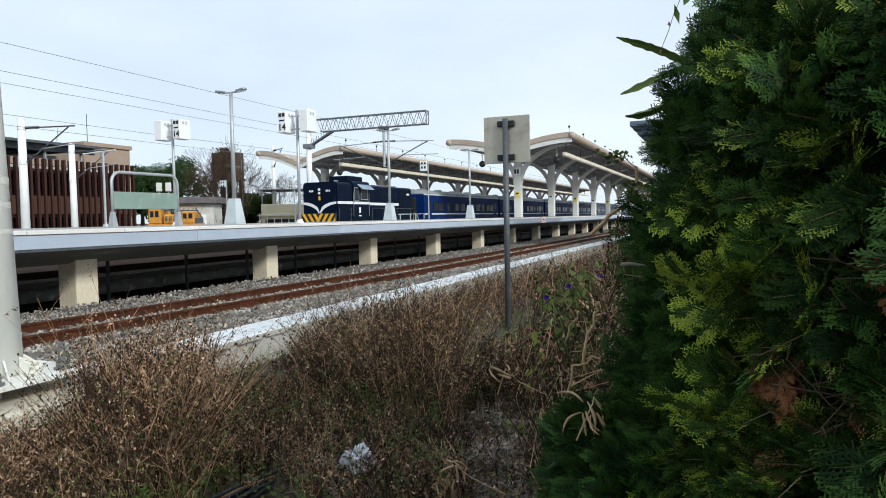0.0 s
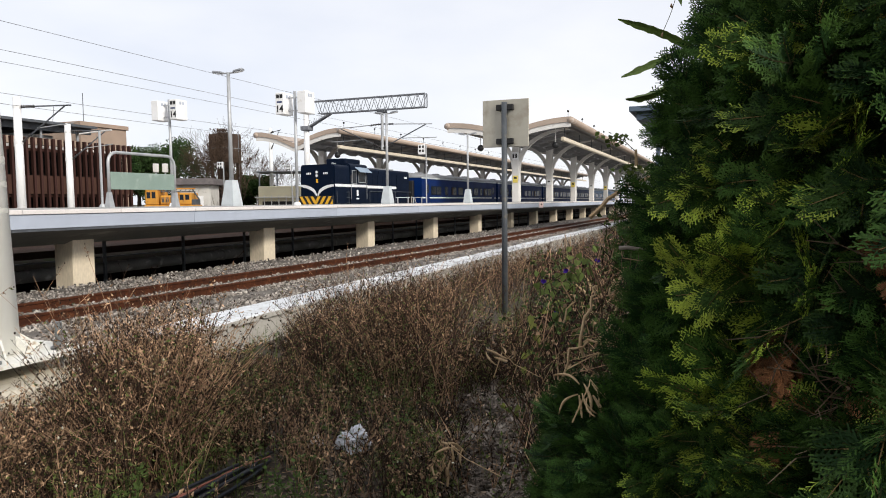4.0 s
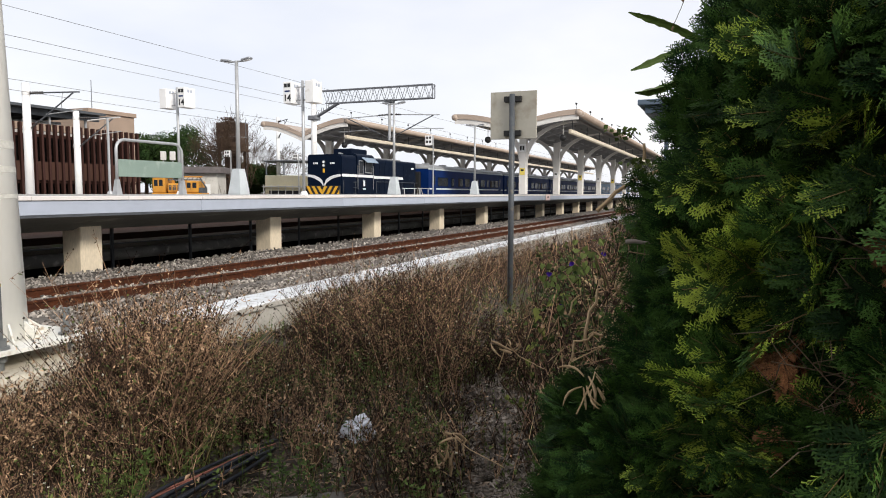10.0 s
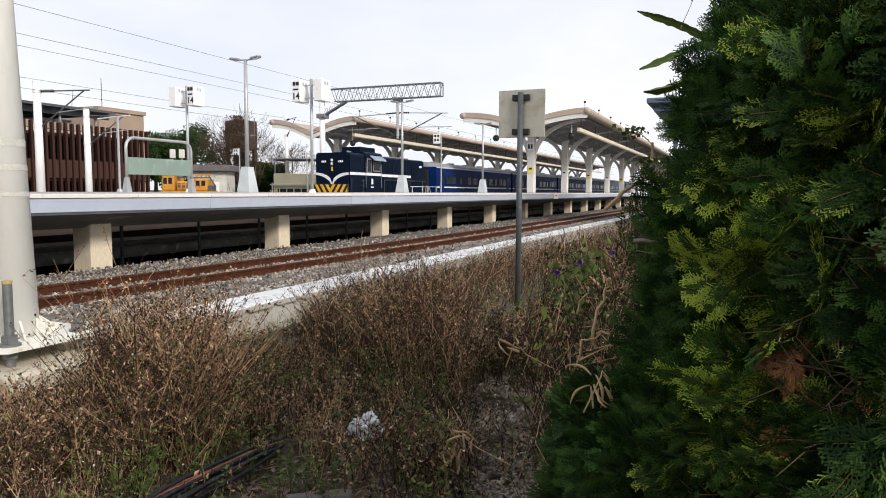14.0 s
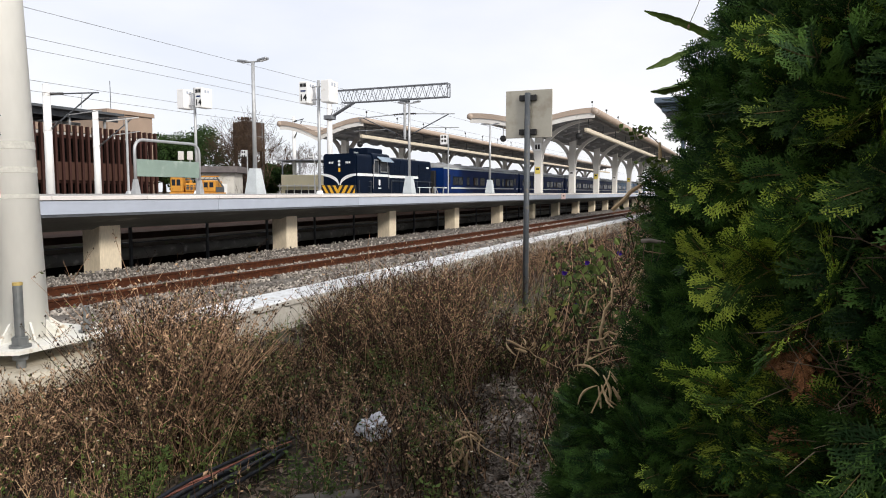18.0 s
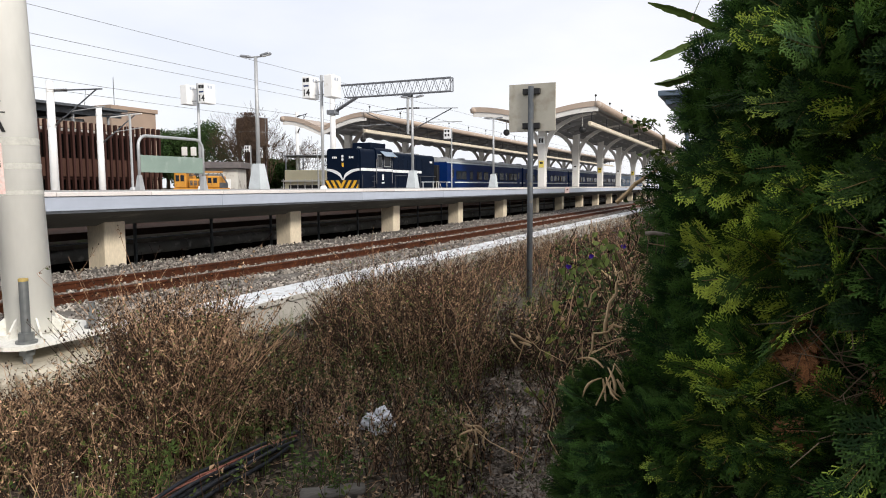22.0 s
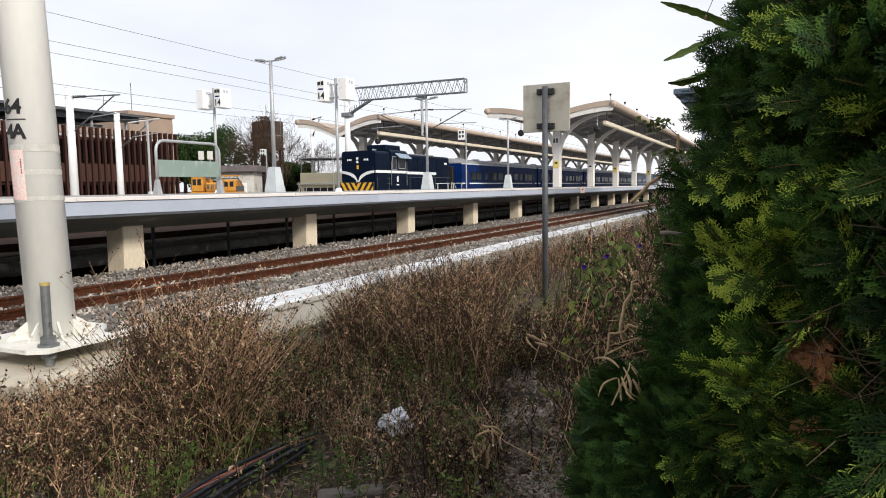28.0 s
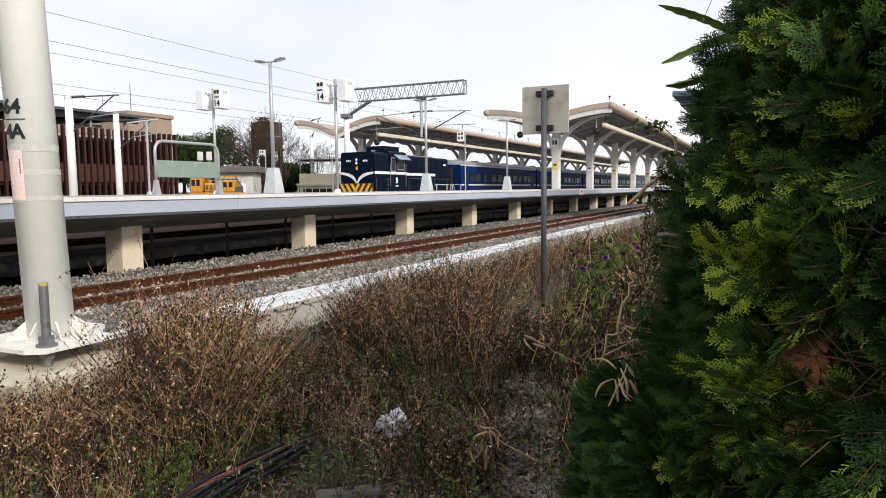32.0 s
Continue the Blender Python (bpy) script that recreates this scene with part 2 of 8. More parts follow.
M = dict(
    soil=mat("soil", (0.046, 0.037, 0.028), (0.085, 0.07, 0.056), 0.95, scale=1.3, fine=25, bump=0.9, grit=0.5, stain=(0.05, 0.06, 0.025), spec=0.15),
    bed=mat("ballast_bed", (0.18, 0.165, 0.15), (0.09, 0.08, 0.07), 0.95, scale=2, fine=30, bump=1.0, grit=0.5),
    rustbed=mat("rusty_ballast", (0.06, 0.036, 0.027), (0.04, 0.026, 0.021), 0.95, scale=2, fine=30, bump=1.0, grit=0.5),
    stone=mat("ballast_stone", (0.34, 0.31, 0.275), (0.11, 0.096, 0.084), 0.9, scale=5, fine=60, bump=0.5, island=0.75),
    rail=mat("rusty_rail", (0.082, 0.028, 0.013), (0.045, 0.018, 0.011), 0.75, metal=0.2, scale=6, fine=70, bump=0.5, stain=(0.14, 0.055, 0.024)),
    sleeper=mat("sleeper", (0.28, 0.25, 0.22), (0.2, 0.15, 0.12), 0.9, scale=4),
    concrete=mat("concrete", (0.40, 0.38, 0.34), (0.30, 0.285, 0.25), 0.9, scale=1.6, fine=35, bump=0.4, stain=(0.17, 0.155, 0.13), stain_at=0.66),
    cover=mat("trough_cover", (0.62, 0.64, 0.66), (0.50, 0.515, 0.525), 0.8, scale=3, fine=40, bump=0.5, rnd=0.12, stain=(0.32, 0.30, 0.27), stain_at=0.6),
    column=mat("column_concrete", (0.68, 0.585, 0.44), (0.58, 0.50, 0.38), 0.88, scale=1.4, fine=30, bump=0.25, stain=(0.3, 0.26, 0.21), stain_at=0.7, stretch=(1, 1, 0.35)),
    deck=mat("platform_deck", (0.36, 0.35, 0.33), (0.28, 0.27, 0.26), 0.85),
    edge=mat("platform_edge", (0.72, 0.68, 0.65), (0.62, 0.58, 0.56), 0.7, scale=1.5, rnd=0.08),
    fascia=mat("platform_fascia", (0.40, 0.44, 0.515), (0.36, 0.395, 0.465), 0.5, scale=0.5, fine=12, bump=0.05, rnd=0.05, grit=0.1, stain=(0.34, 0.37, 0.43), stain_at=0.74, stretch=(0.4, 1, 0.4)),
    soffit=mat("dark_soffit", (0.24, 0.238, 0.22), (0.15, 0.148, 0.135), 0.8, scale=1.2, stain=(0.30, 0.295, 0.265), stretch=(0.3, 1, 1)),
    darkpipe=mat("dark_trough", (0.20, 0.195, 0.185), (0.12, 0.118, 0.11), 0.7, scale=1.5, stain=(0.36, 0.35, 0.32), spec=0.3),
    white=mat("white_paint", (0.80, 0.80, 0.80), (0.72, 0.72, 0.71), 0.45, scale=1.5, bump=0.06, grit=0.06, stain=(0.56, 0.53, 0.48), stain_at=0.7),
    mast=mat("cream_mast_paint", (0.84, 0.83, 0.785), (0.78, 0.77, 0.72), 0.5, scale=1.2, fine=18, bump=0.08, grit=0.06, stain=(0.52, 0.49, 0.42), stain_at=0.72, stretch=(1, 1, 0.3)),
    plate=mat("base_plate_paint", (0.72, 0.71, 0.66), (0.60, 0.585, 0.53), 0.6, scale=4, bump=0.2, stain=(0.36, 0.29, 0.2), stain_at=0.66),
    steel=mat("galvanised_steel", (0.46, 0.47, 0.48), (0.36, 0.37, 0.38), 0.5, metal=0.5, scale=5, bump=0.1, grit=0.12),
    truss=mat("truss_steel", (0.23, 0.24, 0.26), (0.17, 0.18, 0.20), 0.6, metal=0.2, scale=5, bump=0.1),
    plinth=mat("plinth_concrete", (0.50, 0.54, 0.56), (0.42, 0.45, 0.47), 0.8, scale=2, fine=40, bump=0.3),
    dsteel=mat("dark_steel", (0.10, 0.11, 0.12), (0.07, 0.075, 0.085), 0.55, metal=0.3, scale=4, bump=0.1),
    post=mat("dark_grey_post", (0.085, 0.095, 0.105), (0.06, 0.067, 0.075), 0.5, metal=0.2, scale=4, bump=0.15, stain=(0.13, 0.12, 0.1)),
    board=mat("sign_back", (0.45, 0.425, 0.36), (0.39, 0.365, 0.305), 0.42, metal=0.55, scale=1.7, fine=20, bump=0.08, grit=0.08, stain=(0.33, 0.30, 0.24), stain_at=0.6),
    bolt=mat("zinc_bolt", (0.22, 0.23, 0.23), (0.16, 0.17, 0.17), 0.5, metal=0.6, scale=20, bump=0.2),
    tan=mat("canopy_tan_metal", (0.42, 0.335, 0.27), (0.36, 0.285, 0.23), 0.45, scale=0.6, fine=10, bump=0.05, grit=0.08, stain=(0.55, 0.5, 0.45), stain_at=0.66),
    cream=mat("cream_gutter", (0.70, 0.62, 0.49), (0.62, 0.55, 0.43), 0.5, scale=0.8, grit=0.08, bump=0.05),
    canwhite=mat("canopy_white_steel", (0.72, 0.70, 0.67), (0.62, 0.60, 0.57), 0.5, scale=0.8, grit=0.08, bump=0.05, stain=(0.45, 0.42, 0.38), stain_at=0.7),
    # canopy white greyed to paint the shade under the far roof
    arm_shaded=mat("canopy_arm_shaded_paint", (0.36, 0.34, 0.32), (0.30, 0.28, 0.26), 0.6, scale=0.8, grit=0.1, bump=0.05),
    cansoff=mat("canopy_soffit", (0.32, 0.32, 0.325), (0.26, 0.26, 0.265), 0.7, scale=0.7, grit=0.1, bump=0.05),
    navy=mat("navy_loco_paint", (0.0025, 0.0075, 0.021), (0.002, 0.006, 0.016), 0.5, scale=1.2, fine=20, bump=0.04, grit=0.15, spec=0.07, stain=(0.02, 0.024, 0.04), stain_at=0.68),
    blue=mat("blue_coach_paint", (0.003, 0.020, 0.105), (0.0025, 0.016, 0.080), 0.45, scale=0.9, fine=20, bump=0.04, grit=0.12, spec=0.06, stain=(0.02, 0.028, 0.09), stain_at=0.68),
    teal=mat("light_blue_coach_paint", (0.03, 0.15, 0.32), (0.025, 0.12, 0.27), 0.4, scale=0.9),
    stripe=mat("white_stripe", (0.78, 0.79, 0.80), (0.7, 0.71, 0.72), 0.4, scale=2, bump=0.03, grit=0.05),
    notice=mat("notice_yellow", (0.80, 0.64, 0.14), (0.70, 0.56, 0.12), 0.5, scale=3, grit=0.1),
    yellow=mat("warning_yellow", (0.78, 0.42, 0.03), (0.66, 0.36, 0.03), 0.5, scale=2, grit=0.1, stain=(0.4, 0.25, 0.06)),
    black=mat("black_paint", (0.012, 0.012, 0.013), (0.02, 0.02, 0.02), 0.5, scale=3, bump=0.05),
    roofgrey=mat("coach_roof", (0.26, 0.27, 0.28), (0.19, 0.2, 0.21), 0.6, scale=0.7, stain=(0.18, 0.17, 0.16)),
    awning=mat("cab_awning", (0.25, 0.32, 0.40), (0.2, 0.26, 0.33), 0.5),
    brown=mat("brown_louvre", (0.054, 0.025, 0.020), (0.034, 0.016, 0.014), 0.6, scale=1.0, rnd=0.15, stretch=(1, 1, 0.2)),
    brown_mid=mat("brown_board", (0.085, 0.044, 0.033), (0.06, 0.032, 0.024), 0.7, scale=1.0, stretch=(1, 1, 0.3)),
    # near-black paint for the shade behind the louvres and under the platform
    shade_brown=mat("shade_dark_wall", (0.012, 0.009, 0.008), (0.008, 0.006, 0.006), 0.9),
    beige=mat("beige_wall", (0.36, 0.27, 0.21), (0.30, 0.23, 0.18), 0.85, scale=0.5, stain=(0.3, 0.23, 0.18)),
    rustwall=mat("water_tower_rust", (0.085, 0.06, 0.048), (0.055, 0.04, 0.033), 0.95, scale=0.5, fine=6, bump=0.4, grit=0.35, stain=(0.12, 0.09, 0.07)),
    hutwall=mat("hut_wall", (0.60, 0.58, 0.54), (0.48, 0.46, 0.42), 0.9, scale=0.8, stain=(0.25, 0.23, 0.2)),
    hutroof=mat("hut_roof", (0.17, 0.15, 0.15), (0.12, 0.11, 0.11), 0.85),
    vehicle=mat("yellow_vehicle_paint", (0.58, 0.27, 0.035), (0.42, 0.19, 0.03), 0.5, scale=1.5, stain=(0.25, 0.13, 0.04)),
    creamcar=mat("cream_wall", (0.80, 0.73, 0.52), (0.72, 0.65, 0.46), 0.6, scale=0.6),
    greenpanel=mat("green_panel", (0.22, 0.29, 0.25), (0.18, 0.24, 0.21), 0.35, scale=1.0, stain=(0.3, 0.36, 0.32)),
    eave=mat("blue_grey_eave", (0.10, 0.135, 0.18), (0.08, 0.11, 0.15), 0.5),
    wire=mat("wire", (0.17, 0.17, 0.175), (0.13, 0.13, 0.135), 0.6, bump=0),
    insul=mat("insulator", (0.035, 0.028, 0.026), (0.02, 0.02, 0.02), 0.3, bump=0),
    sticker=mat("pink_sticker", (0.78, 0.55, 0.50), (0.70, 0.62, 0.58), 0.7, scale=18, bump=0.2, stain=(0.75, 0.35, 0.3)),
    tape=mat("clear_tape", (0.52, 0.51, 0.46), (0.44, 0.43, 0.39), 0.25, scale=14, bump=0.3),
    glass=mat("window_glass", (0.012, 0.015, 0.02), (0.02, 0.024, 0.03), 0.12, scale=1, bump=0, grit=0.1, spec=0.12),
    straw_cap=mat("yellowed_cap", (0.45, 0.34, 0.12), (0.36, 0.27, 0.1), 0.6, scale=20),
    found=mat("foundation_concrete", (0.50, 0.46, 0.37), (0.40, 0.36, 0.29), 0.92, scale=2.5, fine=30, bump=0.7, stain=(0.24, 0.21, 0.16), stain_at=0.64),
    lamp_head=mat("lamp_head", (0.30, 0.31, 0.33), (0.24, 0.25, 0.27), 0.4, metal=0.4),
)


# ---- building helpers ----
def part(name, bm, material, parent=None, label="", smooth=False):
    me = bpy.data.meshes.new(name)
    bm.to_mesh(me)
    bm.free()
    me.materials.append(material)
    if smooth:
        me.polygons.foreach_set("use_smooth", [True] * len(me.polygons))
    ob = new(name, me)
    ob.parent = parent
    if label:
        ob["label"] = label
    return ob


def soup(name, verts, faces, material, parent=None, label="", smooth=False):
    me = bpy.data.meshes.new(name)
    me.from_pydata(verts if isinstance(verts, list) else verts.tolist(), [], faces if isinstance(faces, list) else faces.tolist())
    me.materials.append(material)
    if smooth:
        me.polygons.foreach_set("use_smooth", [True] * len(me.polygons))
    ob = new(name, me)
    ob.parent = parent
    if label:
        ob["label"] = label
    return ob


def shared(name, me, parent, m):
    ob = new(name, me)
    ob.parent = parent
    ob.matrix_basis = m
    return ob


def thing(name, x=0.0, y=0.0, z=0.0, label="", category="", group="", kind="", rz=0.0):
    ob = new(name)
    ob.empty_display_size = 0.2
    ob.matrix_basis = pose(x, y, z, 0, 0, rz)
    return tagged(ob, label, category, group, kind)


def box(bm, x0, x1, y0, y1, z0, z1, bev=0.0):
    """An axis-aligned box, with chamfered edges when bev is given."""
    vs = [bm.verts.new((x, y, z)) for z in (z0, z1) for y in (y0, y1) for x in (x0, x1)]
    fs = [bm.faces.new([vs[i] for i in f]) for f in ((0, 2, 3, 1), (4, 5, 7, 6), (0, 1, 5, 4), (2, 6, 7, 3), (0, 4, 6, 2), (1, 3, 7, 5))]
    if bev:
        bmesh.ops.bevel(bm, geom=list({e for f in fs for e in f.edges}), offset=bev, segments=1, affect="EDGES", profile=0.5)
    return bm


def B(*a, bev=0.0):
    return box(bmesh.new(), *a, bev=bev)


def cyl(bm, p, q, r0, r1=None, n=10, caps=True):
    """A round bar from p to q."""
    r1 = r0 if r1 is None else r1
    p, q = Vector(p), Vector(q)
    d = (q - p).normalized()
    u = d.orthogonal().normalized()
    v = d.cross(u)
    rings = [[bm.verts.new(c + (u * math.cos(2 * math.pi * i / n) + v * math.sin(2 * math.pi * i / n)) * r) for i in range(n)]
             for c, r in ((p, r0), (q, r1))]
    for i in range(n):
        bm.faces.new((rings[0][i], rings[0][(i + 1) % n], rings[1][(i + 1) % n], rings[1][i]))
    if caps:
        bm.faces.new(rings[0][::-1])
        bm.faces.new(rings[1])
    return bm


def C(p, q, r0, r1=None, n=10):
    return cyl(bmesh.new(), p, q, r0, r1, n)


def tube(bm, pts, r, n=6, taper=1.0):
    """A bent round bar along points."""
    pts = [Vector(p) for p in pts]
    rings, u = [], None
    for k, p in enumerate(pts):
        d = (pts[min(k + 1, len(pts) - 1)] - pts[max(k - 1, 0)]).normalized()
        u = d.orthogonal().normalized() if u is None else (u - d * u.dot(d)).normalized()
        v = d.cross(u)
        rk = r * (1 + (taper - 1) * k / max(len(pts) - 1, 1))
        rings.append([bm.verts.new(p + (u * math.cos(2 * math.pi * i / n) + v * math.sin(2 * math.pi * i / n)) * rk) for i in range(n)])
    for a, b in zip(rings, rings[1:]):
        for i in range(n):
            bm.faces.new((a[i], a[(i + 1) % n], b[(i + 1) % n], b[i]))
    bm.faces.new(rings[0][::-1])
    bm.faces.new(rings[-1])
    return bm


def sweep(bm, profile, path, closed=True):
    """Sweeps a (y, z) profile along x: path gives (x, y offset, z offset) per station."""
    rings = [[bm.verts.new((x, oy + py, oz + pz)) for py, pz in profile] for x, oy, oz in path]
    m = len(profile)
    for a, b in zip(rings, rings[1:]):
        for i in range(m if closed else m - 1):
            bm.faces.new((a[i], b[i], b[(i + 1) % m], a[(i + 1) % m]))
    if closed:
        bm.faces.new(rings[0])
        bm.faces.new(rings[-1][::-1])
    return bm


def extrude_y(bm, profile, y0, y1):
    """An (x, z) outline given thickness between y0 and y1."""
    a = [bm.verts.new((x, y0, z)) for x, z in profile]
    b = [bm.verts.new((x, y1, z)) for x, z in profile]
    m = len(profile)
    bm.faces.new(a)
    bm.faces.new(b[::-1])
    for i in range(m):
        bm.faces.new((a[i], b[i], b[(i + 1) % m], a[(i + 1) % m]))
    return bm


def extrude_x(bm, profile, x0, x1):
    """A (y, z) outline given thickness between x0 and x1."""
    a = [bm.verts.new((x0, y, z)) for y, z in profile]
    b = [bm.verts.new((x1, y, z)) for y, z in profile]
    m = len(profile)
    bm.faces.new(a)
    bm.faces.new(b[::-1])
    for i in range(m):
        bm.faces.new((a[i], b[i], b[(i + 1) % m], a[(i + 1) % m]))
    return bm


PZ = 1.325                 # platform top
PY0, PY1 = 10.6, 20.3      # platform edges
PX0, PX1 = -12.0, 175.0


def track_y(x):
    """Centre line of the near track, bent gently towards the camera's side to fit the camera's view."""
    if x < 4:
        return 8.985 - 0.099 * (x - 4)
    return 7.99 + 0.995 * math.exp(-(x - 4) / 10)


def smooth_step(a, b, v):
    t = min(max((v - a) / (b - a), 0), 1)
    return t * t * (3 - 2 * t)


def ground_z(x, y):
    """Height of the ground sheet."""
    if y < 5.8:
        z = -0.03 - 0.42 * smooth_step(2.2, 5.6, y) + 0.05 * noise.noise((x * 0.6, y * 0.6, 0)) + 0.015 * noise.noise((x * 4, y * 4, 3))
        return z - 0.3 * smooth_step(60, 120, abs(x))
    if y < 6.3:
        return -0.6
    if y < 11.0:
        return -0.34
    if y < 20.4:
        return -0.34 - 1.4 * smooth_step(11.2, 11.9, y) * (1 - smooth_step(19.4, 20.4, y))
    return -0.34


# ---- ground ----
def axis(dense_lo, dense_hi, step, far):
    vals = list(np.arange(dense_lo, dense_hi + 1e-6, step))
    s, v = step, dense_hi
    while v < far:
        s *= 1.35
        v += s
        vals.append(v)
    s, v = step, dense_lo
    while v > -far:
        s *= 1.35
        v -= s
        vals.insert(0, v)
    return vals


def build_ground():
    xs = axis(-1.0, 24.0, 0.2, 3000)
    ys = axis(-3.0, 21.4, 0.2, 3000)
    verts = [(x, y, ground_z(x, y)) for y in ys for x in xs]
    w = len(xs)
    faces = [(j * w + i, j * w + i + 1, (j + 1) * w + i + 1, (j + 1) * w + i) for j in range(len(ys) - 1) for i in range(w - 1)]
    g = soup("ground", verts, faces, M["soil"], smooth=True)
    tagged(g, "bare brown soil with leaf litter beside the railway", "ground", kind="structure")


build_ground()


# ---- railway ----
RAIL = [(-0.06, -0.14), (0.06, -0.14), (0.06, -0.125), (0.012, -0.105), (0.012, -0.04), (0.033, -0.03), (0.033, -0.006),
        (0.026, 0.0), (-0.026, 0.0), (-0.033, -0.006), (-0.033, -0.03), (-0.012, -0.04), (-0.012, -0.105), (-0.06, -0.125)]
SLEEPER = None


def track(label, yc, x0, x1, z=0.0, sleepers=(0, 0)):
    global SLEEPER
    t = tagged(new("railway_track"), label, "railway track", kind="structure")
    xs = list(np.arange(x0, x1 + 0.01, 1.0))
    for s in (-0.55, 0.55):
        part("rail", sweep(bmesh.new(), RAIL, [(x, yc(x) + s, z) for x in xs]), M["rail"], t)
    if SLEEPER is None:
        bm = B(-0.12, 0.12, -1.0, 1.0, -0.32, -0.135, bev=0.02)
        SLEEPER = bpy.data.meshes.new("sleeper")
        bm.to_mesh(SLEEPER)
        bm.free()
        SLEEPER.materials.append(M["sleeper"])
    x = sleepers[0]
    while x < sleepers[1]:
        shared("sleeper", SLEEPER, t, pose(x, yc(x), z))
        x += 0.62
    return t


track("rusty rails on grey ballast beside the raised platform", track_y, -14, 170, 0.0, (0, 60))
track("rails beyond the platform under the blue train", lambda x: 23.7, -40, 200, 0.12)
track("rails beside the far platform", lambda x: 27.6, -40, 200, 0.12)


def build_ballast():
    """Shaped ballast bed and its loose stones."""
    prof = lambda x: [(6.32, -0.20), (track_y(x) - 1.6, -0.20), (track_y(x) - 1.05, -0.145), (track_y(x) + 1.05, -0.145),
                      (track_y(x) + 1.5, -0.13), (11.0, -0.10), (11.35, -0.26), (11.6, -0.6)]
    xs = [-14 + 0.5 * i for i in range(70)] + [21 + 3 * i for i in range(50)]
    verts, faces = [], []
    for x in xs:
        verts += [(x, y, z + 0.02 * noise.noise((x, y, 1))) for y, z in prof(x)]
    m = 8
    faces = [(i * m + j, (i + 1) * m + j, (i + 1) * m + j + 1, i * m + j + 1) for i in range(len(xs) - 1) for j in range(m - 1)]
    bed = tagged(soup("ballast_bed", verts, faces, M["bed"], smooth=True), "grey crushed stone bed under the rails", "ballast", kind="structure")
    far = soup("far_ballast_bed", [(-60, 20.6, -0.1), (220, 20.6, -0.1), (220, 30.2, -0.06), (-60, 30.2, -0.06), (-60, 20.6, -0.4), (220, 20.6, -0.4)],
               [(0, 1, 2, 3), (4, 5, 1, 0)], M["rustbed"])
    tagged(far, "brown-grey crushed stone bed under the far rails", "ballast", kind="structure")
    rng = np.random.default_rng(4)
    base = bmesh.new()
    bmesh.ops.create_icosphere(base, subdivisions=1, radius=1.0)
    bv = np.array([v.co[:] for v in base.verts])
    bf = np.array([[v.index for v in f.verts] for f in base.faces])
    base.free()
    # nearer stretch denser; stones 3 to 6 cm
    n1, n2, n3 = 16500, 5000, 7000
    x = np.concatenate([rng.uniform(3.2, 14, n1), 14 + 36 * rng.uniform(0, 1, n2) ** 1.5, rng.uniform(4, 14, n3)])
    yc = np.array([track_y(v) for v in x])
    lo = 6.36
    y = lo + (11.25 - lo) * rng.uniform(0, 1, len(x))
    y[-n3:] = lo + (yc[-n3:] - 0.7 - lo) * rng.uniform(0, 1, n3)
    off = y - yc
    z = np.where(np.abs(off) < 1.05, -0.14, np.where(off > 0, -0.10, -0.185)) + rng.uniform(-0.02, 0.03, len(x))
    keep = (np.abs(np.abs(off) - 0.55) > 0.09)
    x, y, z = x[keep], y[keep], z[keep]
    off = y - np.array([track_y(v) for v in x])
    size = rng.uniform(0.013, 0.031, len(x)) * np.where(x > 14, 1.6, 1.0) * np.where(off > 0.75, 0.85, 1.0)
    z = z - np.where(off > 0.75, 0.015, 0.0)
    nst = len(x)
    verts = bv[None] * rng.uniform(0.65, 1.25, (nst, len(bv), 1)) * (size[:, None] * rng.uniform(0.6, 1.2, (nst, 3)))[:, None, :]
    ang = rng.uniform(0, 6.28, nst)
    c, s = np.cos(ang)[:, None], np.sin(ang)[:, None]
    verts = np.stack([verts[..., 0] * c - verts[..., 1] * s, verts[..., 0] * s + verts[..., 1] * c, verts[..., 2]], -1)
    verts += np.stack([x, y, z], -1)[:, None]
    faces = (bf[None] + (np.arange(nst) * len(bv))[:, None, None]).reshape(-1, 3)
    st = soup("ballast_stones", verts.reshape(-1, 3), faces, M["stone"])
    tagged(st, "loose grey and tan crushed stones between rails", "ballast", kind="stuff")


build_ballast()


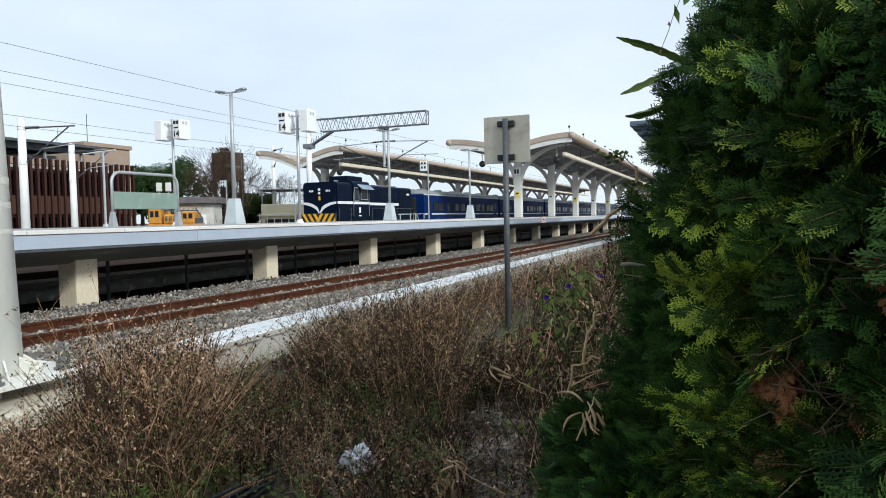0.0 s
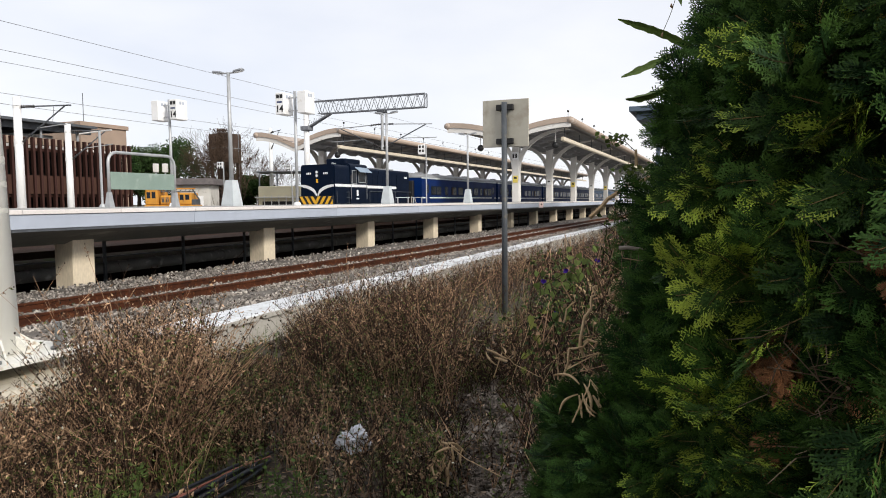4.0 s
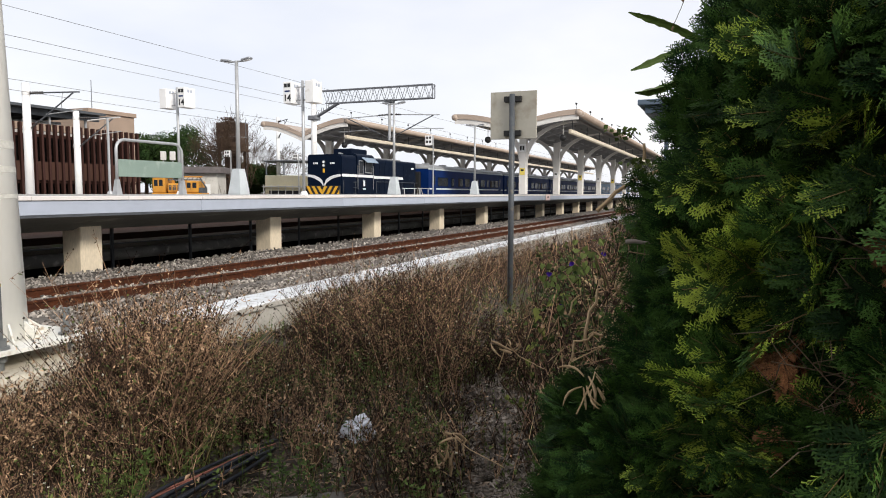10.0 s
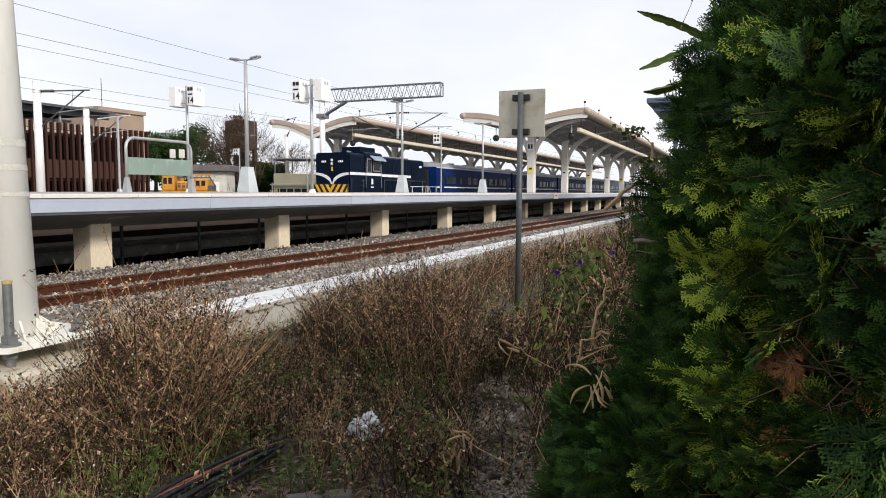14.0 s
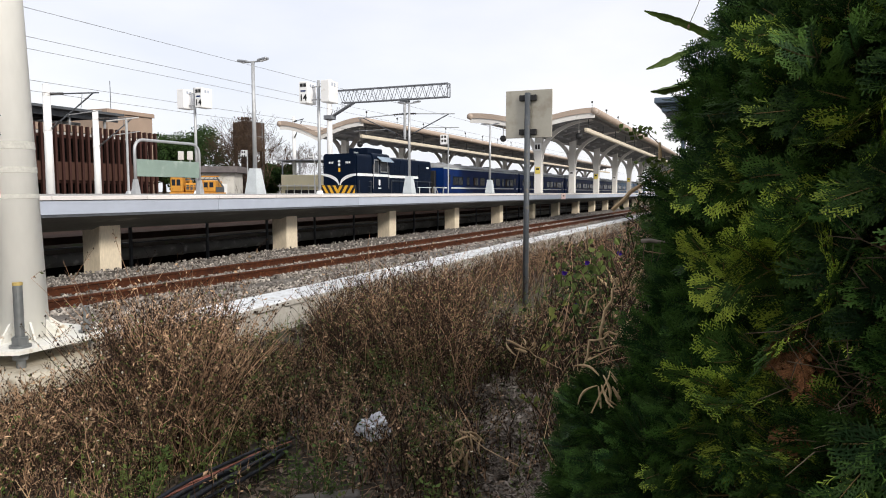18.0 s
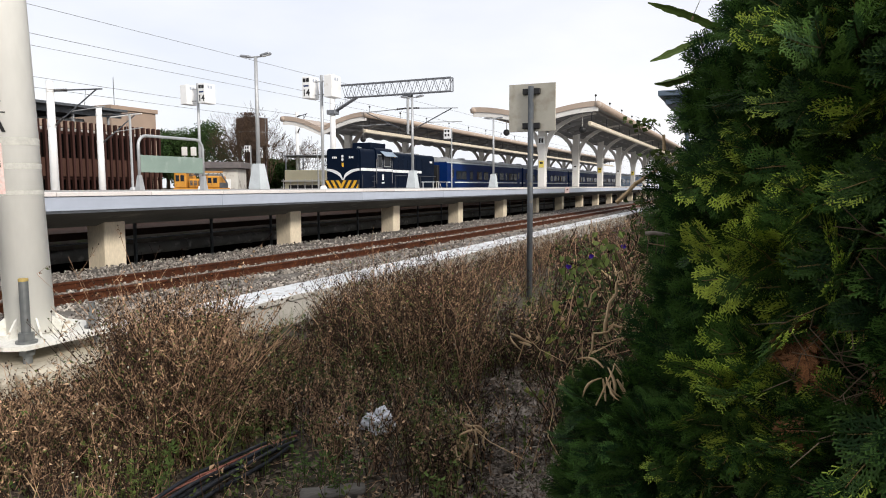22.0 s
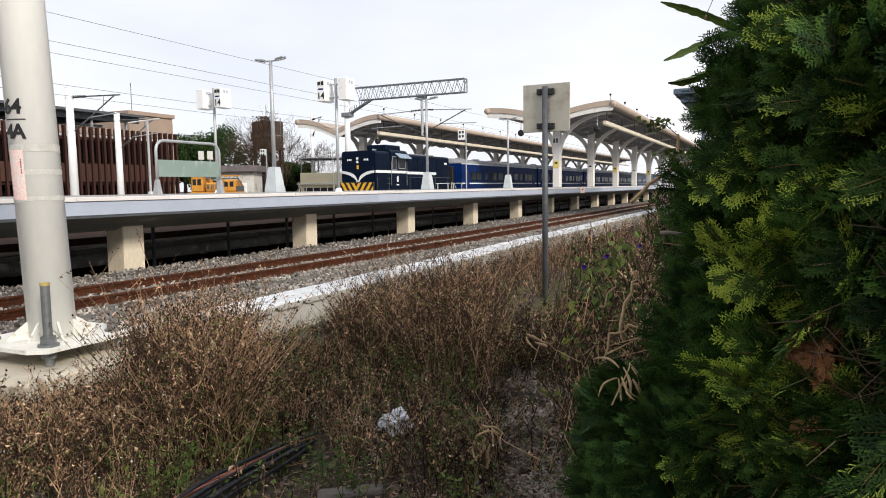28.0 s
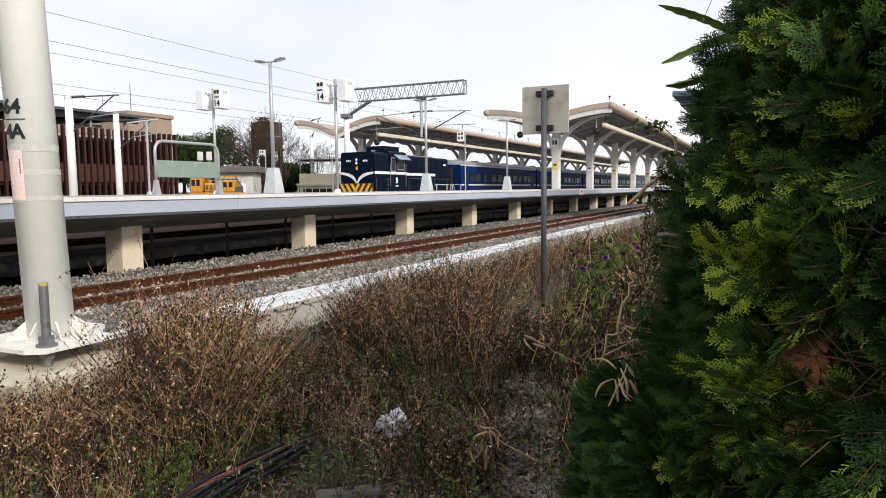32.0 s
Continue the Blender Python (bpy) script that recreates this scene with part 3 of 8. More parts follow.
# ---- trough wall beside the track ----
def build_wall():
    w = thing("retaining_wall", 0, 0, 0, "low concrete wall with a white cement top along the track", "retaining wall", kind="structure")
    section = [(5.78, -1.0), (6.36, -1.0), (6.36, -0.17), (5.78, -0.17)]
    ends = [4.9, 6.955, 9.955, 12.955, 15.955]
    for x0, x1 in zip(ends, ends[1:]):
        part("wall_body", sweep(bmesh.new(), section, [(x0 + 0.007, 0.004 * (x0 - 4.9), 0), (x1 - 0.007, 0.004 * (x1 - 4.9), 0)]), M["concrete"], w)
    part("wall_body", sweep(bmesh.new(), section, [(15.962, 0.044, 0), (20, 0.06, 0), (60, 0.1, 0), (140, 0.1, 0)]), M["concrete"], w)
    # cover slabs with chipped front edges and a lifting notch at each lower front corner
    rng = random.Random(31)
    kinds = []
    for variant in range(4):
        nx, L = 14, 0.595
        chip = [rng.random() ** 3 * 0.018 for _ in range(nx + 1)]
        worn = [rng.random() ** 2 * 0.012 for _ in range(nx + 1)]
        verts, faces, front = [], [], []
        for i in range(nx + 1):
            x = 0.004 + L * i / nx
            low = -0.04 if i in (0, 1, nx) else -0.085 + worn[i] * 0.6
            verts += [(x, 0.33, -0.085), (x, 0.33, 0.0), (x, 0.05, 0.006 * noise.noise((x * 6, variant, 0))), (x, -0.30 - worn[i] * 0.3, 0.004 * noise.noise((x * 9, variant, 4))),
                      (x, -0.325 + chip[i] * 0.7, -0.014 - chip[i] * 0.6), (x, -0.33 + worn[i], low), (x, -0.24, low)]
        for i in range(nx):
            for j in range(7):
                k = (j + 1) % 7
                faces.append((i * 7 + j, (i + 1) * 7 + j, (i + 1) * 7 + k, i * 7 + k))
                # front faces coloured grey concrete for their shade and dirt
                front.append(1 if j in (4, 5, 6) else 0)
        faces += [tuple(range(7)), tuple(nx * 7 + j for j in reversed(range(7)))]
        me = bpy.data.meshes.new("cover_slab")
        me.from_pydata(verts, [], faces)
        me.materials.append(M["cover"])
        me.materials.append(M["concrete"])
        me.polygons.foreach_set("material_index", front + [1, 1])
        bm = bmesh.new()
        bm.from_mesh(me)
        bmesh.ops.recalc_face_normals(bm, faces=bm.faces)
        bm.to_mesh(me)
        bm.free()
        kinds.append(me)
    for i in range(100):
        x = 5.15 + 0.603 * i
        shared("cover_slab", kinds[rng.randrange(4)], w, pose(x, 6.06 + 0.06 * min((x - 4.95) / 15, 1.4) + rng.uniform(-0.012, 0.012), -0.088 + rng.uniform(-0.006, 0.006),
                                                          rng.uniform(-0.6, 0.6), rng.uniform(-0.3, 0.3), rng.uniform(-0.5, 0.5)))
    shared("cover_slab", kinds[0], w, pose(4.92, 6.06, -0.09) @ Matrix.Diagonal((0.37, 1, 1, 1)))


build_wall()


# ---- raised platform ----
def build_platform():
    p = thing("platform", 0, 0, 0, "raised concrete platform on columns with blue-grey edge panels", "platform", kind="structure")
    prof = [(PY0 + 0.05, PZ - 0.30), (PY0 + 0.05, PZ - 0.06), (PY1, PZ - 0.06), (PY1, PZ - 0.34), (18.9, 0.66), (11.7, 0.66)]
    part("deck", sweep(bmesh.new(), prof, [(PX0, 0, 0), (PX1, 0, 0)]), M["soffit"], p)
    part("deck_surface", B(PX0, PX1, PY0 + 0.42, PY1, PZ - 0.056, PZ), M["deck"], p)
    # fascia panels and edge stones, each of its own
    for name, m, dims, L in (("fascia_panel", M["fascia"], (-0.02, 0.05, PZ - 0.315, PZ - 0.075), 5.94), ("edge_stone", M["edge"], (-0.05, 0.41, PZ - 0.07, PZ + 0.002), 1.98)):
        bm = B(0.004, L - 0.004, *dims, bev=0.006)
        me = bpy.data.meshes.new(name)
        bm.to_mesh(me)
        bm.free()
        me.materials.append(m)
        x = PX0
        while x < 110:
            shared(name, me, p, pose(x, PY0, 0))
            x += L
    part("edge_run", B(x, PX1, PY0 - 0.05, PY0 + 0.41, PZ - 0.3, PZ + 0.002), M["fascia"], p)
    # drip lip under the panels
    part("drip_lip", B(PX0, PX1, PY0 - 0.005, PY0 + 0.06, PZ - 0.36, PZ - 0.318), M["dsteel"], p)
    bm = B(-0.25, 0.25, 0, 0.5, -0.75, 0.80, bev=0.02)
    me = bpy.data.meshes.new("column")
    bm.to_mesh(me)
    bm.free()
    me.materials.append(M["column"])
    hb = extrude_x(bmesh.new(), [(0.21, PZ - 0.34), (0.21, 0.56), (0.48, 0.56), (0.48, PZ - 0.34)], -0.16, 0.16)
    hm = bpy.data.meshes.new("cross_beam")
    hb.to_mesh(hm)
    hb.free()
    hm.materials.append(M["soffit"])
    for i in range(-3, 26):
        x = 9.72 + 5.94 * i
        shared("column", me, p, pose(x, 11.5, 0))
        shared("cross_beam", hm, p, pose(x, 11.5, -0.003))
    return p


build_platform()


def build_under_platform():
    t = thing("cable_trough", 0, 16, 0, "dark grey cable trough on thin posts under the platform", "cable trough", kind="structure")
    bm = bmesh.new()
    cyl(bm, (-12, 0, -0.36), (120, 0, -0.36), 0.17, n=14)
    part("pipe", bm, M["darkpipe"], t, smooth=True)
    for i in range(44):
        x = -11 + 3.0 * i
        part("pipe_collar", C((x, 0, -0.36), (x + 0.12, 0, -0.36), 0.19, n=12), M["darkpipe"], t)
    part("ledge", B(-12, 120, 1.0, 1.1, -0.17, -0.13), M["dsteel"], t)
    for i in range(40):
        x = -10 + 3.0 * i
        part("post", B(x - 0.035, x + 0.035, -0.24, -0.17, -1.74, 0.78), M["dsteel"], t)
    # near-black wall added to paint the darkness under the deck
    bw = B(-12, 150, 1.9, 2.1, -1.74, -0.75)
    part("back_wall", bw, M["shade_brown"], t)


build_under_platform()


# ---- canopies ----
def build_canopy(label, x0, x1, yn, yc, yf, ztip, zval, pillars, base_z, ptop, arm="canwhite", beam=True):
    c = thing("platform_canopy", 0, 0, 0, label, "platform canopy", "platform canopies")

    def roof_z(y):
        s = (yc - y) / (yc - yn) if y < yc else (y - yc) / (yf - yc)
        return zval + (ztip - zval) * math.sin(min(s, 1) * math.pi / 2)

    ys = [yn + (yf - yn) * i / 28 for i in range(29)]
    top = [(y, roof_z(y)) for y in ys]
    low = [(y, roof_z(y) - 0.22) for y in ys]
    part("roof", sweep(bmesh.new(), top + low[::-1], [(x0, 0, 0), (x1, 0, 0)]), M["tan"], c, "tan metal roof")
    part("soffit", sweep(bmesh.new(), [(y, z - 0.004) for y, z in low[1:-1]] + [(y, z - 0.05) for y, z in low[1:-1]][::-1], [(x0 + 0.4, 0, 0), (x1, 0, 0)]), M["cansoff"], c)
    # end fascia follows the curve, white band below it
    part("end_fascia", sweep(bmesh.new(), [(y, z + 0.05) for y, z in top] + [(y, z - 0.34) for y, z in top][::-1], [(x0 - 0.12, 0, 0), (x0 - 0.005, 0, 0)]), M["tan"], c)
    part("end_band", sweep(bmesh.new(), [(y, z - 0.345) for y, z in top] + [(y, z - 0.70) for y, z in top][::-1], [(x0 - 0.05, 0, 0), (x0 + 0.08, 0, 0)]), M["canwhite"], c, "white band")
    for y, s in ((yn, -1), (yf, 1)):
        part("edge_roll", cyl(bmesh.new(), (x0 - 0.14, y, ztip - 0.2), (x1, y, ztip - 0.2), 0.25, n=14), M["tan"], c, "rounded tan roof edge", True)
    if beam:
        part("gutter_beam", B(x0 + 1.2, x1, yn + 0.72, yn + 1.02, ztip - 1.62, ztip - 1.3, bev=0.05), M["cream"], c, "cream gutter beam")
        for i in range(int((x1 - x0) / 6)):
            x = x0 + 2 + 6 * i
            part("hanger", B(x - 0.03, x + 0.03, yn + 0.84, yn + 0.9, ztip - 1.31, ztip - 0.25), M["dsteel"], c)
    for k in range(9):
        y = yn + (yf - yn) * (k + 0.7) / 9.4
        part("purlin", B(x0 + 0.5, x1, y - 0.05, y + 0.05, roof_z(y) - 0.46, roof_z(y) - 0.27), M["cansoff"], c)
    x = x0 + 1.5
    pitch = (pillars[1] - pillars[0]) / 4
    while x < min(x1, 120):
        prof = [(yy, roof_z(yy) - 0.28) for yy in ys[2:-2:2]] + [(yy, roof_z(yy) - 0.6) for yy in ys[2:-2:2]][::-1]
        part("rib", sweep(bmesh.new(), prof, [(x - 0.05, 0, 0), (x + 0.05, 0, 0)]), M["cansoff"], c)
        x += pitch
    for x in pillars:
        part("pillar", B(x - 0.3, x + 0.3, yc - 0.3, yc + 0.3, base_z, zval - 0.2, bev=0.04), M["canwhite"], c)
        for s, tip in ((-1, yn), (1, yf)):
            half = abs(tip - yc) * 0.86
            pts = []
            for i in range(10):
                t = i / 9 * math.pi / 2
                y = yc + s * (0.28 + (half - 0.28) * (1 - math.cos(t)))
                zt = roof_z(yc + s * half) - 0.5
                pts.append((y, ptop + (zt - ptop) * math.sin(t), 0.22 - 0.12 * i / 9))
            prof = [(y - s * w, z + w * 0.4) for y, z, w in pts] + [(y + s * w * 0.4, z - w) for y, z, w in pts][::-1]
            part("arm", sweep(bmesh.new(), prof, [(x - 0.13, 0, 0), (x + 0.13, 0, 0)]), M[arm], c)
    return c


def canopy_extras(x0, yn, yc, ztip, n, step):
    for i in range(n):
        x = x0 + 1.5 + step * i
        r = tagged(new("roof_spike"), "thin spike with a dark ball on the canopy roof", "spike", "roof spikes")
        r.matrix_basis = pose(x, yn + 0.5, ztip - 0.15)
        part("rod", C((0, 0, 0), (0, 0, 0.75), 0.02, n=5), M["dsteel"], r)
        bm = bmesh.new()
        bmesh.ops.create_icosphere(bm, subdivisions=2, radius=0.09, matrix=Matrix.Translation((0, 0, 0.8)))
        part("ball", bm, M["black"], r)


def hanging_lamp(x, y, ztop, drop):
    t = thing("hanging_speaker", x, y, ztop - drop, "round black loudspeaker on a thin white rod under the canopy", "loudspeaker", "hanging speakers")
    part("rod", C((0, 0, 0.15), (0, 0, drop), 0.03, n=6), M["canwhite"], t)
    bm = bmesh.new()
    bmesh.ops.create_uvsphere(bm, u_segments=14, v_segments=8, radius=0.26)
    part("housing", bm, M["black"], t, smooth=True)


XP = [54.3 + 11.75 * i for i in range(10)]
build_canopy("white steel platform canopy with tan wing roof on pillars", 51.5, 172, 10.5, 15.5, 20.4, 7.62, 6.75, XP, PZ - 0.002, 4.3)
build_canopy("far platform canopy with tan curved roof and cream gutter", 51.5, 172, 30.3, 34.9, 39.0, 7.75, 6.6, [56 + 11.75 * i for i in range(10)], 1.2, 4.2, "arm_shaded")
fp = thing("far_platform", 0, 0, 0, "far concrete platform with grey edge", "platform", kind="structure")
part("deck", B(20, 175, 30.4, 39.5, 0.82, 1.2, bev=0.03), M["deck"], fp)
part("support_wall", B(20.2, 175, 31.6, 39.3, -0.4, 0.818), M["soffit"], fp)


canopy_extras(51.5, 10.5, 15.5, 7.62, 8, 5.8)
canopy_extras(51.5, 30.3, 34.9, 7.75, 8, 5.8)
for hx, hy in ((52.2, 11.8), (52.2, 17.85)):
    hanging_lamp(hx, hy, 6.95, 1.3)
hanging_lamp(53.0, 31.5, 7.1, 1.5)
for k, x in enumerate(XP[:6]):
    nb = thing("pillar_notice", x - 0.325, 15.5, 2.9, "yellow and white notice fixed to a canopy pillar", "notice", "pillar notices")
    part("plate", B(-0.01, 0.02, -0.2, 0.2, 0, 0.55), M["notice"] if k % 2 == 0 else M["white"], nb)
    part("text_bar", B(-0.014, -0.011, -0.12, 0.12, 0.3, 0.45), M["black"], nb)
for x in XP[:1]:
    nb = thing("number_box", x - 0.36, 15.5, 4.75, "small white number box on a canopy pillar", "number box")
    part("box", B(-0.06, 0.055, -0.28, 0.28, 0, 0.62, bev=0.01), M["white"], nb)
    part("text_bar", B(-0.066, -0.061, -0.18, -0.02, 0.12, 0.48), M["black"], nb)
    part("text_bar", B(-0.066, -0.061, 0.04, 0.2, 0.12, 0.48), M["black"], nb)


# ---- train ----
LY = 22.4        # near side of the train
LC = 23.66


def build_loco():
    lo = thing("locomotive", 37.25, LC, 0.12, "navy diesel locomotive with white wing stripe and chevron buffer beam", "locomotive")
    W2 = 1.26

    def shell(x0, x1, w, z0, z1, r, name, m, label=""):
        prof = [(-w, z0), (-w, z1 - r)] + [(-w + r - r * math.cos(a), z1 - r + r * math.sin(a)) for a in (0.4, 0.8, 1.2, 1.57)]
        prof = prof + [(-y, z) for y, z in prof[::-1]]
        bm = sweep(bmesh.new(), prof, [(x0, 0, 0), (x1, 0, 0)])
        bmesh.ops.recalc_face_normals(bm, faces=bm.faces)
        bmesh.ops.bevel(bm, geom=[e for e in bm.edges if abs(e.verts[0].co.x - x0) < 1e-4 and abs(e.verts[1].co.x - x0) < 1e-4], offset=0.09, segments=2, affect="EDGES")
        return part(name, bm, m, lo, label)

    shell(0.0, 1.9, W2, 1.0, 3.70, 0.22, "short_hood", M["navy"])
    cab = shell(1.92, 4.3, W2 + 0.02, 1.0, 3.84, 0.25, "cab", M["navy"])
    shell(4.32, 11.3, W2 - 0.12, 1.0, 3.64, 0.2, "long_hood", M["navy"])
    part("walkway", B(-0.15, 11.6, -W2 - 0.02, W2 + 0.02, 0.88, 1.06, bev=0.02), M["black"], lo)
    part("underframe", B(0.6, 11.0, -1.0, 1.0, 0.35, 0.88), M["black"], lo)
    for x in (2.2, 8.9):
        bg = part("bogie", B(x - 1.4, x + 1.4, -0.95, 0.95, 0.25, 0.7, bev=0.05), M["black"], lo)
        for dx in (-0.9, 0.9):
            for y in (-0.55, 0.55):
                part("wheel", C((x + dx, y - 0.06, 0.43), (x + dx, y + 0.06, 0.43), 0.43, n=20), M["dsteel"], bg)
    # buffer beam with chevrons
    bb = part("buffer_beam", B(-0.22, -0.02, -W2, W2, 0.75, 1.72, bev=0.02), M["black"], lo, "black and yellow chevron buffer beam")
    for s in (-1, 1):
        for k in range(4):
            y0, run, wid = 0.02 + k * 0.40, 0.55, 0.21
            pr = [(y0, 0.80), (y0 + wid, 0.80), (y0 + wid + run, 1.69), (y0 + run, 1.69)]
            if y0 + run + wid > W2:
                # stripe cut off at the end of the beam
                cut = lambda a, b: (W2 - 0.01, a[1] + (b[1] - a[1]) * (W2 - 0.01 - a[0]) / (b[0] - a[0]))
                pr = [pr[0]] + ([pr[1], cut(pr[1], pr[2])] if pr[1][0] < W2 - 0.01 else [(W2 - 0.01, 0.80)]) + ([cut(pr[0], pr[3])] if pr[3][0] > W2 - 0.01 else [(W2 - 0.01, 1.69), pr[3]])
            if y0 < W2 - 0.05:
                part("chevron", extrude_x(bmesh.new(), [(s * yy, zz) for yy, zz in pr], -0.228, -0.222), M["yellow"], bb)
        part("chevron", extrude_x(bmesh.new(), [(s * yy, zz) for yy, zz in ((0.0, 1.075), (0.38, 1.69), (0.17, 1.69), (0.0, 1.415))], -0.228, -0.222), M["yellow"], bb)
    # white wing stripe on the nose: two arcs meeting in a point
    for s in (-1, 1):
        outer = [(s * (0.02 + 1.2 * t), 1.80 + 0.64 * math.sqrt(max(0, 1 - (1 - t) ** 2.0))) for t in [i / 10 for i in range(11)]]
        inner = [(y + s * 0.0, z - 0.14 - 0.12 * (1 - abs(y) / 1.22)) for y, z in outer]
        part("nose_stripe", extrude_x(bmesh.new(), outer + inner[::-1], -0.012, 0.004), M["stripe"], lo, "white curved stripe")
    part("side_stripe", B(0.06, 4.32, -W2 - 0.026, -W2 - 0.018, 2.30, 2.47), M["stripe"], lo, "white stripe")
    part("side_stripe", B(4.34, 9.0, -W2 + 0.085, -W2 + 0.096, 2.26, 2.44), M["stripe"], lo, "white stripe")
    part("side_stripe", B(0.06, 4.32, W2 + 0.018, W2 + 0.026, 2.30, 2.47), M["stripe"], lo, "white stripe")
    for z in (3.22, 3.0):
        hl = part("headlight", C((-0.03, 0, z), (0.02, 0, z), 0.11, n=16), M["dsteel"], lo)
        part("lens", C((-0.036, 0, z), (-0.031, 0, z), 0.085, n=16), M["stripe"], hl)
    for y, w in ((-0.62, 0.34), (0.62, 0.34)):
        for k in range(3):
            part("number_bar", B(-0.012, 0.003, y - 0.17 + k * 0.12, y - 0.09 + k * 0.12, 3.08, 3.2), M["stripe"], lo, "white bar")
    part("nose_badge", B(-0.012, 0.003, -0.07, 0.07, 2.55, 2.8, bev=0.005), M["yellow"], lo, "yellow badge")
    # cab windows, awnings, door
    for x0, x1, z0, z1 in ((2.25, 2.75, 2.55, 3.35), (3.1, 3.95, 2.65, 3.3)):
        for s in (-1, 1):
            y = s * (W2 + 0.024)
            wi = part("window", B(x0 - 0.06, x1 + 0.06, y - 0.012, y + 0.012, z0 - 0.06, z1 + 0.06), M["roofgrey"], lo)
            part("pane", B(x0, x1, y - 0.016, y + 0.016, z0, z1), M["glass"], wi)
    bm = bmesh.new()
    extrude_x(bm, [(-W2 - 0.02, 3.62), (-W2 - 0.42, 3.30), (-W2 - 0.42, 3.27), (-W2 - 0.02, 3.56)], 2.6, 4.25)
    part("awning", bm, M["awning"], lo, "grey-blue sloping sun awning")
    for z in (1.25, 1.6, 1.95):
        part("step", B(1.45, 1.85, -W2 - 0.06, -W2 - 0.02, z, z + 0.03), M["dsteel"], lo)
    for x in (0.25, 1.75, 4.6, 6.6, 8.6, 10.8):
        part("handrail_post", C((x, -W2 - 0.03, 1.06), (x, -W2 - 0.03, 2.05), 0.018, n=6), M["dsteel"], lo)
    part("handrail", C((4.6, -W2 - 0.03, 2.05), (11.3, -W2 - 0.03, 2.05), 0.02, n=6), M["dsteel"], lo)
    # hood doors and louvred bay
    for i in range(6):
        x = 4.6 + i * 0.72
        part("hood_door", B(x, x + 0.66, -W2 + 0.098, -W2 + 0.112, 1.2, 3.2, bev=0.004), M["navy"], lo)
    g = part("radiator_bay", B(9.1, 11.0, -W2 + 0.098, -W2 + 0.115, 1.25, 3.3), M["navy"], lo)
    for i in range(16):
        part("slat", B(9.15, 10.95, -W2 + 0.085, -W2 + 0.1, 1.32 + i * 0.12, 1.37 + i * 0.12), M["navy"], g)
    part("builder_plate", B(2.78, 3.02, -W2 - 0.028, -W2 - 0.02, 1.72, 2.1, bev=0.004), M["stripe"], lo, "white emblem")
    part("side_number_bar", B(2.72, 3.1, -W2 - 0.028, -W2 - 0.02, 1.5, 1.58), M["stripe"], lo, "white bar")
    part("hood_label", B(10.4, 10.85, -W2 + 0.07, -W2 + 0.08, 3.06, 3.2), M["stripe"], lo, "white bar")
    part("roof_box", B(2.1, 4.1, -0.85, 0.6, 3.8, 4.18, bev=0.05), M["navy"], lo)
    part("end_platform", B(11.62, 12.75, -1.2, 1.2, 0.95, 1.12, bev=0.02), M["hutwall"], lo, "pale grey end platform")
    for y in (-1.15, 1.15):
        part("end_rail", tube(bmesh.new(), [(11.7, y, 1.12), (11.75, y, 1.7), (12.3, y, 1.62), (12.7, y, 1.12)], 0.025, 6), M["hutwall"], lo)
    for x in (4.75, 6.2, 7.65):
        part("lifting_eye", B(x, x + 0.12, -W2 + 0.1, -W2 + 0.2, 3.3, 3.5, bev=0.01), M["yellow"] if x < 5 else M["navy"], lo)
    part("grab_rail", C((2.02, -W2 - 0.05, 1.5), (2.02, -W2 - 0.05, 3.1), 0.018, n=6), M["roofgrey"], lo)
    part("grab_rail", C((4.15, -W2 - 0.05, 1.5), (4.15, -W2 - 0.05, 3.1), 0.018, n=6), M["roofgrey"], lo)
    part("exhaust", C((5.6, 0, 3.6), (5.6, 0, 3.95), 0.16, n=12), M["black"], lo)
    for x in (7.2, 8.4, 9.8):
        part("roof_fan", C((x, 0, 3.62), (x, 0, 3.76), 0.5, n=20), M["roofgrey"], lo)
    part("horn", C((1.2, -0.4, 3.82), (1.65, -0.4, 3.82), 0.06, 0.03, n=10), M["steel"], lo)
    part("aerial", C((4.9, 0.5, 3.6), (4.9, 0.5, 4.35), 0.015, n=5), M["dsteel"], lo)
    return lo


build_loco()


